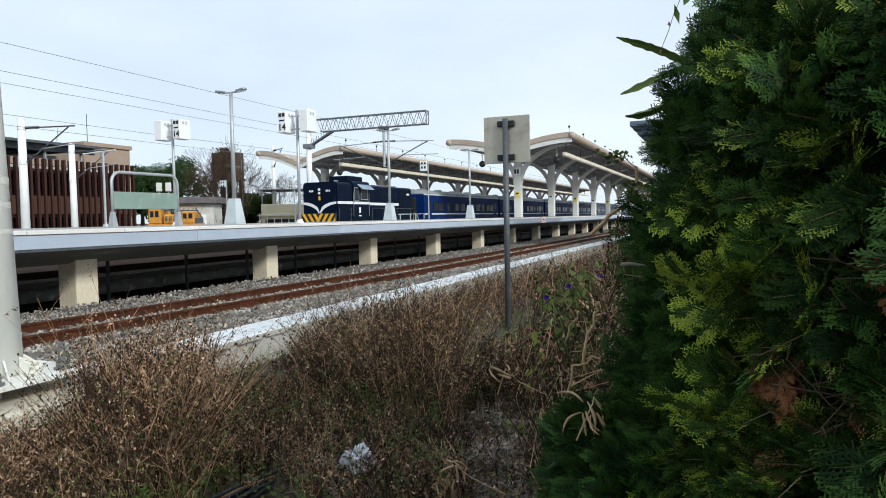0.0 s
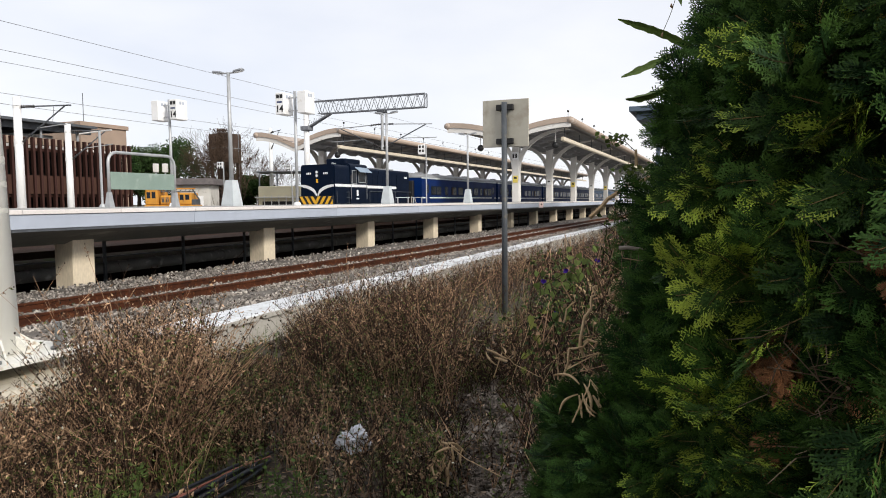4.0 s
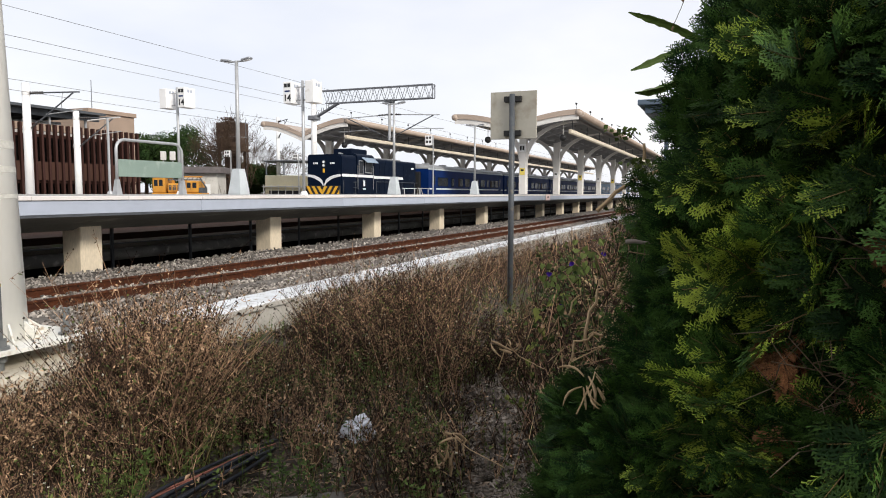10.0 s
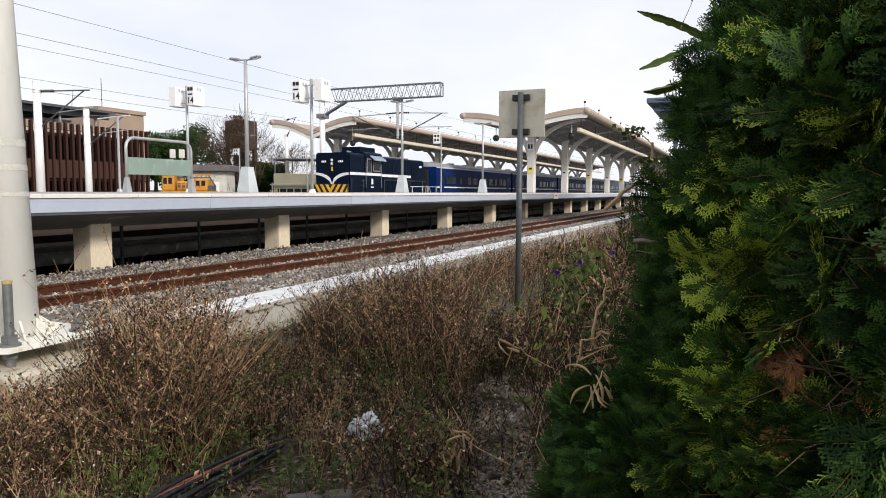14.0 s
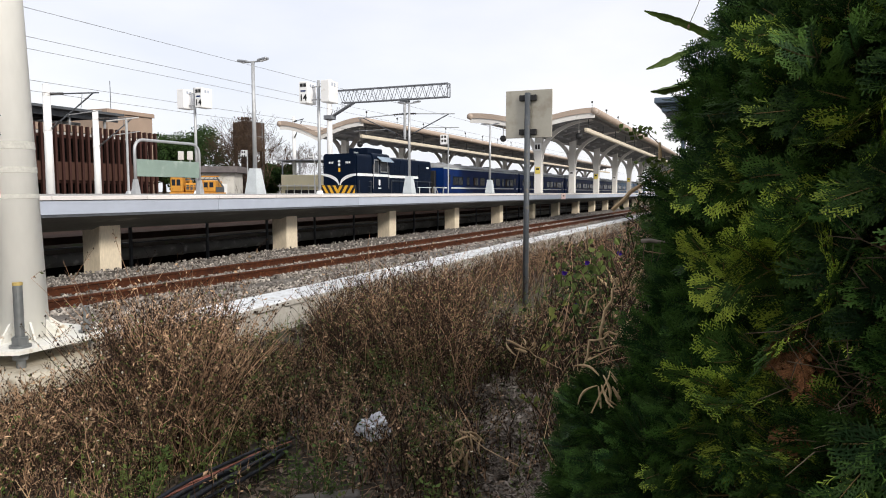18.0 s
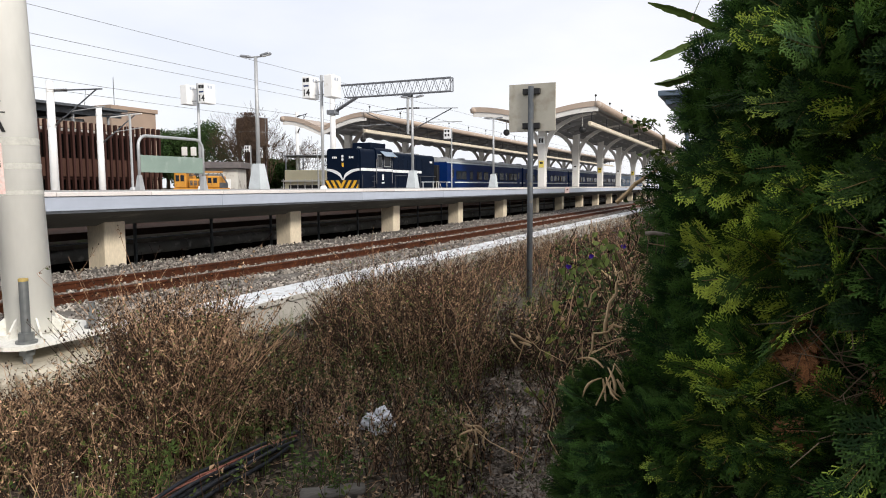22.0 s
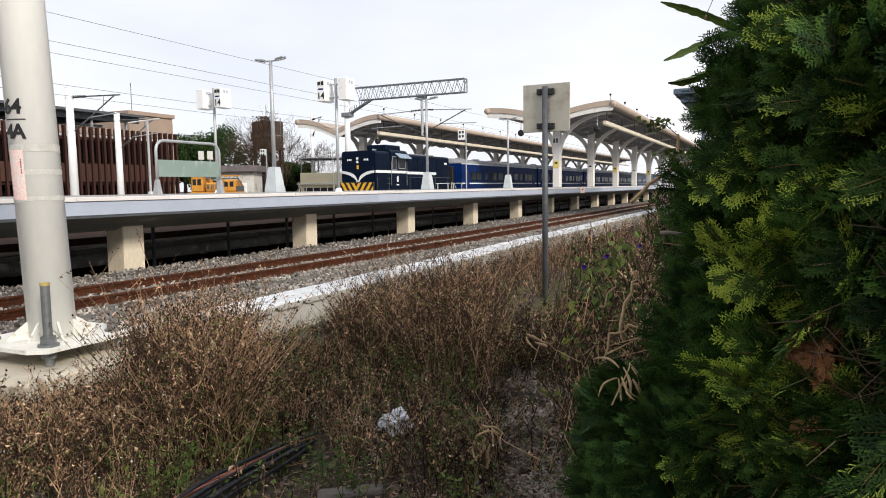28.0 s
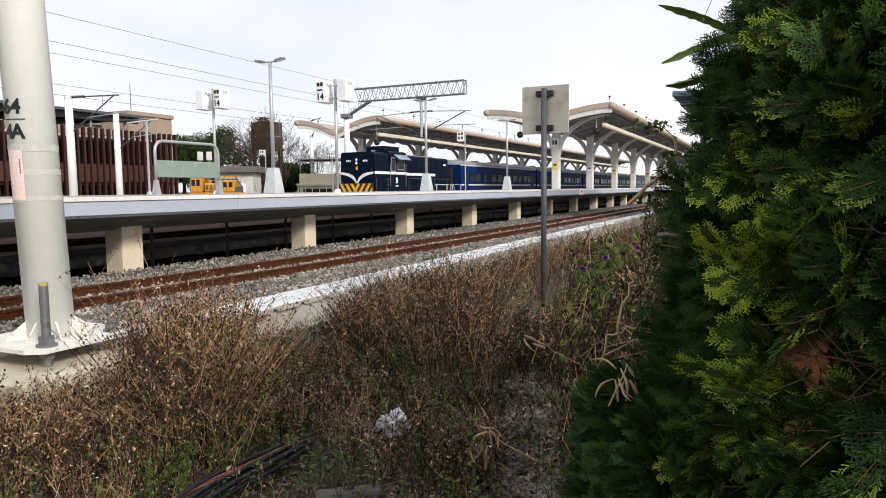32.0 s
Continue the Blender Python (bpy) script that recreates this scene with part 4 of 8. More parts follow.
def build_coach(x0, length, paint, label):
    co = thing("passenger_coach", x0, LC, 0.12, label, "railway coach", "train coaches")
    w, L = 1.36, length
    prof = [(-w, 0.85), (-w, 3.1), (-w + 0.05, 3.24)]
    prof += [(-y, z) for y, z in prof[::-1]]
    bm = sweep(bmesh.new(), prof, [(0, 0, 0), (L, 0, 0)])
    part("body", bm, paint, co)
    rp = [(-w + 0.03, 3.24)] + [(-(w - 0.03) * math.cos(a), 3.24 + 0.44 * math.sin(a)) for a in (0.35, 0.7, 1.1, 1.57)]
    rp += [(-y, z) for y, z in rp[-2::-1]]
    part("roof", sweep(bmesh.new(), rp, [(0.03, 0, 0), (L - 0.03, 0, 0)]), M["roofgrey"], co, "grey arched roof", True)
    for s in (-1, 1):
        y = s * (w + 0.004)
        part("stripe", B(0.02, L - 0.02, min(y, y + s * 0.006), max(y, y + s * 0.006), 1.58, 1.68), M["stripe"], co, "white stripe")
    for k, (x, wd) in enumerate(((1.95, 1.0), (3.1, 1.0), (5.0, 0.55), (6.6, 1.15), (8.3, 1.15), (10.9, 1.15), (12.6, 1.15), (14.4, 0.55), (15.5, 1.1), (16.9, 1.1))):
        y = -w - 0.004
        fr = part("window", B(x - 0.05, x + wd + 0.05, y - 0.012, y + 0.01, 1.84, 2.60), M["navy"], co)
        part("pane", B(x, x + wd, y - 0.016, y - 0.004, 1.9, 2.54), M["glass"], fr)
        if k in (3, 8):
            part("curtain", B(x + 0.02, x + wd * 0.36, y - 0.0185, y - 0.0165, 1.91, 2.53), M["rustwall"], fr, "brown curtain")
    part("cornice", B(0.02, L - 0.02, -w - 0.03, -w + 0.04, 3.16, 3.27, bev=0.01), M["plinth"], co, "pale roof edge")
    for x in (0.7, L - 1.55):
        d = part("door", B(x, x + 0.85, -w - 0.012, -w + 0.01, 1.0, 2.95, bev=0.004), paint, co)
        part("pane", B(x + 0.2, x + 0.65, -w - 0.02, -w - 0.008, 2.0, 2.7), M["glass"], d)
    part("underframe", B(0.2, L - 0.2, -1.15, 1.15, 0.5, 0.86), M["black"], co)
    part("gangway", B(-0.35, -0.003, -0.7, 0.7, 0.9, 3.0, bev=0.03), M["black"], co)
    for x in (2.6, L - 2.6):
        bg = part("bogie", B(x - 1.3, x + 1.3, -0.95, 0.95, 0.25, 0.55, bev=0.04), M["black"], co)
        for dx in (-1.0, 1.0):
            for yy in (-0.55, 0.55):
                part("wheel", C((x + dx, yy - 0.06, 0.42), (x + dx, yy + 0.06, 0.42), 0.42, n=16), M["dsteel"], bg)
    for i in range(5):
        x = 2.5 + i * (L - 5) / 4
        part("roof_vent", B(x - 0.3, x + 0.3, -0.25, 0.25, 3.62, 3.77, bev=0.03), M["roofgrey"], co)
    return co


for i, paint in enumerate((M["blue"], M["blue"], M["blue"], M["blue"], M["teal"], M["teal"])):
    build_coach(50.55 + i * 20.3, 19.7, paint, "lighter blue passenger coach with grey roof" if i >= 4 else "dark blue passenger coach with white stripe and grey roof")


# ---- platform furniture ----
def build_lamp(x, y):
    t = thing("platform_lamp", x, y, PZ, "grey steel platform lamp with twin heads on a tapered concrete plinth", "lamp post", "platform lamps")
    bm = bmesh.new()
    vs = []
    for z, a in ((0, 0.25), (0.07, 0.25), (0.88, 0.145)):
        vs.append([bm.verts.new((sx * a, sy * a, z)) for sx, sy in ((-1, -1), (1, -1), (1, 1), (-1, 1))])
    for r, q in zip(vs, vs[1:]):
        for i in range(4):
            bm.faces.new((r[i], r[(i + 1) % 4], q[(i + 1) % 4], q[i]))
    bm.faces.new(vs[0][::-1])
    bm.faces.new(vs[-1])
    part("plinth", bm, M["plinth"], t)
    part("pole", C((0, 0, 0.88), (0, 0, 4.5), 0.072, 0.058, 12), M["steel"], t, smooth=True)
    part("cross_bar", C((0, -0.3, 4.48), (0, 0.3, 4.48), 0.03, n=8), M["steel"], t)
    for s in (-1, 1):
        bm = bmesh.new()
        box(bm, -0.10, 0.10, 0.0, 0.38, -0.035, 0.045, bev=0.025)
        h = part("lamp_head", bm, M["lamp_head"], t)
        h.matrix_basis = pose(0, s * 0.24, 4.5, 8 if s > 0 else 8, 0, 0 if s > 0 else 180)
        part("lens", B(-0.075, 0.075, 0.06, 0.34, -0.045, -0.037), M["stripe"], h)
    return t


lamp = build_lamp(19.05, 15.5)
for i in (1, 2):
    copy_thing(lamp, pose(19.05 + 11.82 * i, 15.5, PZ))


def build_text(body, size, m, parent, mtx, extrude=0.002):
    cu = bpy.data.curves.new("lettering", "FONT")
    cu.body, cu.size, cu.extrude, cu.align_x, cu.align_y = body, size, extrude, "CENTER", "CENTER"
    cu.offset = size * 0.03
    ob = new("lettering", cu)
    dg = bpy.context.evaluated_depsgraph_get()
    me = bpy.data.meshes.new_from_object(ob.evaluated_get(dg))
    bpy.data.objects.remove(ob)
    me.materials.clear()
    me.materials.append(m)
    o = new("lettering", me)
    o.parent, o.matrix_basis = parent, mtx
    return o


def build_car_sign(x, y, h, lettered):
    t = thing("car_stop_sign", x, y, PZ, "grey pole carrying two white boxes lettered 14", "sign post", "car stop signs")
    part("pole", C((0, 0, 0), (0, 0, h), 0.05, n=10), M["steel"], t, smooth=True)
    part("foot", C((0, 0, 0), (0, 0, 0.12), 0.13, 0.09, n=10), M["white"], t)
    for z in (h - 0.2, h - 0.62):
        part("cross_arm", C((0, -0.38, z), (0, 0.38, z), 0.022, n=8), M["steel"], t)
    for s in (-1, 1):
        c, w = s * 0.42, 0.16
        b = part("sign_box", B(-0.27, 0.27, c - w, c + w, h - 0.75, h - 0.05, bev=0.015), M["white"], t)
        for face in (-1, 1):
            f = face * 0.272
            if s == lettered:
                build_text("14", 0.29, M["black"], b, Matrix.Translation((face * 0.273, c, h - 0.58)) @ pose(0, 0, 0, 90, 0, 90 * face))
                for k in range(2):
                    part("text_bar", B(f - 0.002, f + 0.002, c - 0.12 + 0.13 * k, c - 0.01 + 0.13 * k, h - 0.23, h - 0.11), M["black"], b)
                part("text_bar", B(f - 0.002, f + 0.002, c - 0.10, c + 0.10, h - 0.38, h - 0.33), M["blue"], b)
        for face in (-1, 1):
            f = c + face * (w + 0.002)
            for k in range(2):
                part("text_bar", B(-0.12 + 0.14 * k, -0.03 + 0.14 * k, f - 0.002, f + 0.002, h - 0.22, h - 0.12), M["fascia"], b)
    return t


build_car_sign(19.25, 13.0, 3.73, 1)
build_car_sign(19.35, 18.4, 3.82, -1)


def build_small_sign(x, y, h, z=PZ, box_h=0.5):
    t = thing("number_post", x, y, z, "thin grey post with a small white number box", "sign post", "number posts")
    part("pole", C((0, 0, 0), (0, 0, h), 0.04, n=8), M["steel"], t)
    b = part("sign_box", B(-0.06, 0.06, 0.06, 0.5, h - box_h, h, bev=0.01), M["white"], t)
    for k in range(2):
        for j in range(2):
            part("text_bar", B(-0.066, -0.06, 0.12 + 0.19 * j, 0.24 + 0.19 * j, h - 0.2 - 0.24 * k, h - 0.06 - 0.24 * k), M["black"], b)
    return t


build_small_sign(37.8, 16.37, 3.5, box_h=0.58)


def build_bench(x, y, length, top, label):
    t = thing("platform_bench", x, y, PZ, label, "bench", "platform benches", rz=-64)
    for k in range(3):
        part("seat_slat", B(-length / 2, length / 2, -0.21 + 0.145 * k, -0.08 + 0.145 * k, 0.33, 0.37, bev=0.008), top, t)
    for sx in (-1, 1):
        part("leg", B(sx * length * 0.36 - 0.03, sx * length * 0.36 + 0.03, -0.19, 0.19, 0.0, 0.328, bev=0.006), M["steel"], t)


build_bench(37.3, 17.7, 0.85, M["plinth"], "pale slatted bench on the platform")
build_bench(38.1, 17.1, 0.7, M["steel"], "grey steel bench on the platform")
build_small_sign(37.2, 30.9, 3.0, 1.2, 0.42)
build_small_sign(45.5, 31.2, 3.2, 1.2, 0.42)


def build_name_board():
    t = thing("name_board", 15.2, 15.5, PZ, "steel hoop frame with a pale green panel", "station board")
    # hoop stands along the platform
    w, h, r = 1.22, 1.52, 0.28
    pts = [(-w, 0, 0.35), (-w, 0, h - r)] + [(-w + r - r * math.cos(a), 0, h - r + r * math.sin(a)) for a in (0.4, 0.8, 1.2, 1.57)]
    pts += [(-x, y, z) for x, y, z in pts[::-1]]
    part("hoop", tube(bmesh.new(), pts, 0.043, 10), M["steel"], t, smooth=True)
    part("panel", B(-w + 0.04, w - 0.04, -0.03, 0.03, 0.5, 0.98, bev=0.008), M["greenpanel"], t, "pale green panel")
    for s in (-1, 1):
        bm = bmesh.new()
        cyl(bm, (s * w, 0, 0), (s * w, 0, 0.42), 0.13, 0.065, 4)
        part("foot", bm, M["steel"], t)
    return t


build_name_board()
sp = thing("service_post", 16.75, 18.9, PZ, "thin grey post with a short arm on the platform", "post")
part("pole", C((0, 0, 0), (0, 0, 2.5), 0.04, n=8), M["steel"], sp)
part("arm", C((0, 0.9, 2.44), (0, -0.55, 2.5), 0.022, n=6), M["canwhite"], sp)
part("foot", C((0, 0, 0), (0, 0, 0.1), 0.11, 0.07, n=8), M["steel"], sp)
pl = thing("edge_label", 42.6, PY0 - 0.052, PZ - 0.3, "small pink and white label on the platform edge", "label")
part("plate", B(-0.55, 0.55, -0.02, 0.0, -0.06, 0.32, bev=0.004), M["sticker"], pl)
part("text_bar", B(-0.2, 0.2, -0.024, -0.021, 0.12, 0.2), M["rustwall"], pl)


# ---- masts, gantry and wires ----
def insulator(bm, p, q, r=0.07):
    """One turned body with six sheds."""
    p, q = Vector(p), Vector(q)
    d = (q - p).normalized()
    u = d.orthogonal().normalized()
    v = d.cross(u)
    prof = [(0.0, 0.4)] + [(k / 6 + o, w) for k in range(6) for o, w in ((0.02, 1.0), (0.10, 0.6), (0.14, 0.4))] + [(1.0, 0.4)]
    rings = [[bm.verts.new(p.lerp(q, t) + (u * math.cos(j * math.pi / 4) + v * math.sin(j * math.pi / 4)) * r * w) for j in range(8)] for t, w in prof]
    for a, b in zip(rings, rings[1:]):
        for j in range(8):
            bm.faces.new((a[j], a[(j + 1) % 8], b[(j + 1) % 8], b[j]))
    bm.faces.new(rings[0][::-1])
    bm.faces.new(rings[-1])
    return bm


def build_arm_mast(x, y, z0, h, s, rz, label):
    """A white mast with a bracket arm for the overhead wire."""
    t = thing("overhead_line_mast", x, y, z0, label, "mast", "overhead line masts", rz=rz)
    part("pole", C((0, 0, 0), (0, 0, h), 0.21, 0.17, 14), M["white"], t, smooth=True)
    part("cap", C((0, 0, h), (0, 0, h + 0.05), 0.18, 0.1, 14), M["white"], t)
    part("bracket", C((0.8, 0, h - 0.42), (2.5, 0, h - 0.36), 0.035, n=6), M["dsteel"], t)
    part("insulator", insulator(bmesh.new(), (0.2, 0, h - 0.44), (0.85, 0, h - 0.42), 0.085), M["insul"], t)
    part("strut", C((0.6, 0, h - 1.75), (2.2, 0, h - 0.4), 0.034, n=6), M["dsteel"], t)
    part("insulator", insulator(bmesh.new(), (0.2, 0, h - 2.1), (0.62, 0, h - 1.72), 0.075), M["insul"], t)
    part("steady_arm", C((0.9, 0, h - 1.45), (2.6, 0, h - 1.2), 0.025, n=6), M["steel"], t)
    part("dropper", C((1.6, 0, h - 1.3), (1.7, 0, h - 0.42), 0.012, n=5), M["wire"], t)
    part("clamp", C((0, 0, h - 2.2), (0, 0, h - 2.0), 0.205, n=12), M["white"], t)
    part("clamp", C((0, 0, h - 0.52), (0, 0, h - 0.36), 0.19, n=12), M["white"], t)
    return t


build_arm_mast(23.0, 31.2, 0, 6.55, 1, -64, "white steel mast with a bracket arm and brown insulators")
build_arm_mast(29.9, 36.3, 0, 6.25, 1, -64, "white steel mast with a bracket arm before the louvred wall")
build_arm_mast(60.06, 43.7, 0, 9.2, 1, -120, "white steel mast far behind the train")


def build_gantry():
    g = thing("overhead_gantry", 40.0, 0, 0, "white mast with a grey lattice arm over the tracks", "gantry")
    ym, y0, y1, zt, zb = 26.15, 25.3, 17.3, 8.2, 7.36
    part("mast", C((0, ym, -0.1), (0, ym, 9.0), 0.21, 0.18, 16), M["white"], g, smooth=True)
    tr = part("truss", B(-0.2, 0.2, y0 + 0.3, y0 + 0.36, zb, zt, bev=0.01), M["truss"], g)
    chords = [(-0.18, zt), (0.18, zt), (-0.18, zb), (0.18, zb)]
    for dx, z in chords:
        b = y0 if z == zt else y0 - 0.7
        part("chord", C((dx, b + 0.5, z), (dx, y1, z), 0.038, n=6), M["truss"], tr)
    n = 13
    for dx in (-0.18, 0.18):
        for i in range(n):
            a, b = y0 - (y0 - y1) * i / n, y0 - (y0 - y1) * (i + 1) / n
            part("lattice_bar", C((dx, a, zt), (dx, (a + b) / 2, zb), 0.02, n=5), M["truss"], tr)
            part("lattice_bar", C((dx, (a + b) / 2, zb), (dx, b, zt), 0.02, n=5), M["truss"], tr)
        part("lattice_bar", C((dx, y1, zt), (dx, y1, zb), 0.04, n=5), M["truss"], tr)
    for dx in (-0.12, 0.12):
        part("knee_brace", C((dx, ym - 0.2, 6.5), (dx, 24.2, zb), 0.06, n=6), M["truss"], g)
        for i in range(4):
            t = i / 4
            part("lattice_bar", C((dx, ym - 0.2 - 1.75 * t, 6.5 + 0.86 * t), (dx, ym - 0.35 - 1.5 * t, 6.9 + 0.8 * t), 0.02, n=5), M["truss"], tr)
    part("bracket", B(-0.3, 0.3, ym - 0.35, ym + 0.3, 6.3, 6.6, bev=0.03), M["truss"], g)
    part("bracket", B(-0.3, 0.3, ym - 0.45, ym + 0.3, 8.05, 8.4, bev=0.03), M["truss"], g)
    part("drop_post", C((0, 20.4, zb), (0, 20.4, 4.8), 0.09, n=10), M["steel"], g)
    part("post_head", B(-0.2, 0.2, 20.1, 20.7, zb - 0.2, zb + 0.06, bev=0.03), M["dsteel"], g)
    for s, yy in ((1, 23.9), (-1, 16.9)):
        part("insulator", insulator(bmesh.new(), (0, 20.4 + s * 0.12, 6.45), (0, 20.4 + s * 0.85, 6.42), 0.07), M["insul"], g)
        part("bracket_arm", C((0, 20.4 + s * 0.8, 6.42), (0, yy, 6.3), 0.03, n=6), M["steel"], g)
        part("insulator", insulator(bmesh.new(), (0, 20.4 + s * 0.1, 4.9), (0, 20.4 + s * 0.7, 5.25), 0.07), M["insul"], g)
        part("strut", C((0, 20.4 + s * 0.65, 5.2), (0, yy - s * 0.4, 6.3), 0.035, n=6), M["dsteel"], g)
        part("steady_arm", C((0, 20.4 + s * 1.3, 5.5), (0, yy + s * 0.3, 5.45), 0.025, n=6), M["steel"], g)
    return g


build_gantry()


def build_wires():
    runs = (("feeder_wire", 22.5, 7.6, 0.009, 0.0), ("feeder_wire", 22.5, 6.64, 0.009, 0.0), ("catenary_wire", 22.5, 6.24, 0.008, 0.0),
            ("catenary_wire", 28.95, 6.4, 0.010, 0.12), ("contact_wire", 28.95, 5.87, 0.010, 0.05))
    for name, y, z, r, sag in runs:
        pts = []
        for i in range(61):
            x = -60 + 4 * i
            u = ((x - 0) % 40) / 40
            pts.append((x, y, z - sag * 4 * u * (1 - u)))
        w = part(name, tube(bmesh.new(), pts, r, 5), M["wire"])
        tagged(w, "thin dark overhead wire strung along the tracks", "wire", "overhead wires")


build_wires()


# ---- background buildings ----
def build_louvre_hall():
    h = thing("louvred_hall", 0, 44, 0, "hall clad in dark brown vertical louvres", "building")
    x0, x1, zt = -6.0, 42.3, 6.1
    # wall colour is near black to stand for shade between the slats
    part("wall", B(x0, x1 - 0.3, 1.1, 12, -0.3, 5.7), M["shade_brown"], h)
    part("rail", B(x0, x1, 0.36, 0.5, 5.2, 5.4), M["brown"], h)
    part("rail", B(x0, x1, 0.36, 0.5, 2.0, 2.15), M["brown"], h)
    part("backing_band", B(x0, x1 - 0.1, 0.2, 0.26, 2.2, 3.5, bev=0.01), M["brown_mid"], h, "lighter brown boards behind the louvres")
    # pale strip painted in place of sky light through the upper gaps
    part("clerestory", B(x0, x1 - 0.4, 1.06, 1.095, 5.42, 5.66), M["canwhite"], h, "pale strip painted for sky light between the louvre tops")
    bm = B(-0.075, 0.075, -0.04, 0.34, -0.3, zt, bev=0.012)
    me = bpy.data.meshes.new("louvre")
    bm.to_mesh(me)
    bm.free()
    me.materials.append(M["brown"])
    x = x0
    while x < x1:
        shared("louvre", me, h, pose(x, 0, 0, 0, 0, -12))
        x += 0.52
    part("roof", B(x0, 39.0, 0.2, 10, 7.18, 7.36), M["dsteel"], h, "dark flat roof on posts")
    part("roof_beam", B(x0, 39.0, 0.9, 1.1, 6.75, 7.18), M["dsteel"], h)
    for x in range(-4, 40, 3):
        part("roof_post", B(x - 0.07, x + 0.07, 1.12, 1.26, 5.7, 7.18), M["steel"], h)
        part("rafter", B(x - 0.05, x + 0.05, 1.1, 9.5, 6.95, 7.18), M["dsteel"], h)
    part("plant_box", B(34, 37, 2.5, 5, 5.7, 6.6, bev=0.03), M["steel"], h)
    part("tank", C((27.5, 3, 5.7), (27.5, 3, 6.7), 0.6, n=14), M["steel"], h)
    part("parapet", B(x0, x1 - 0.3, 1.12, 1.3, 5.7, 6.22, bev=0.02), M["beige"], h)
    b = thing("stair_house", 44.6, 50, 0, "beige rendered stair house", "building")
    part("wall", B(-2.2, 2.6, 0, 6, -0.3, 8.1, bev=0.02), M["beige"], b)
    part("parapet", B(-2.35, 2.75, -0.15, 6.15, 8.1, 8.45, bev=0.02), M["beige"], b)
    part("aerial", C((-1.0, 1, 8.4), (-1.0, 1, 11.0), 0.03, n=5), M["dsteel"], b)


build_louvre_hall()


def build_platform_box(x, y):
    t = thing("relay_box", x, y, 0, "small cream relay cabinet beside the hall", "cabinet", "relay cabinets", rz=-64)
    part("body", B(-0.21, 0.21, -0.16, 0.16, 4.15, 4.9, bev=0.03), M["canwhite"], t)
    part("post", C((0, 0, -0.3), (0, 0, 4.15), 0.06, n=8), M["steel"], t)


for bx, by in ((45.6, 45.1), (45.95, 44.4)):
    build_platform_box(bx, by)


def build_water_tower():
    t = thing("water_tower", 60.3, 49.8, 0, "old rusty brown water tower on legs", "water tower", rz=-20)
    part("tank", B(-1.25, 1.25, -1.25, 1.25, 6.0, 8.9, bev=0.12), M["rustwall"], t)
    part("rim", B(-1.33, 1.33, -1.33, 1.33, 5.8, 6.05, bev=0.03), M["rustwall"], t)
    for sx in (-1, 1):
        for sy in (-1, 1):
            part("leg", B(sx * 1.02 - 0.13, sx * 1.02 + 0.13, sy * 1.02 - 0.13, sy * 1.02 + 0.13, -0.3, 5.85), M["rustwall"], t)
    part("shaft", B(-0.75, -0.1, -0.5, 0.5, -0.3, 5.9, bev=0.05), M["rustwall"], t)
    for z in (2.0, 4.0):
        part("brace", B(-1.02, 1.02, -1.09, -0.96, z, z + 0.16), M["rustwall"], t)
    part("pipe", C((1.4, 0, 0), (1.4, 0, 6.2), 0.1, n=8), M["rustwall"], t)
    part("band", B(-1.27, 1.27, -1.27, 1.27, 7.3, 7.38), M["truss"], t)
    part("ladder_rail", B(0.8, 0.85, -1.36, -1.3, 2.0, 9.2), M["truss"], t)
    return t


TOWER = build_water_tower()


def build_hut():
    h = thing("signal_hut", 46.8, 42.4, 0, "small grey rendered hut with a dark flat roof", "hut", rz=-64)
    part("wall", B(-1.6, 1.6, 0, 3, -0.3, 3.05, bev=0.02), M["hutwall"], h)
    part("roof", B(-2.1, 2.0, -0.5, 3.4, 3.05, 3.6, bev=0.03), M["hutroof"], h)
    d = part("door", B(0.2, 1.0, -0.03, 0.002, 0.0, 2.1), M["white"], h)
    part("door_handle", C((0.9, -0.08, 1.05), (0.9, -0.03, 1.05), 0.03, n=6), M["dsteel"], d)
    part("window", B(-1.2, -0.4, -0.02, 0.002, 1.2, 2.2), M["glass"], h)


build_hut()


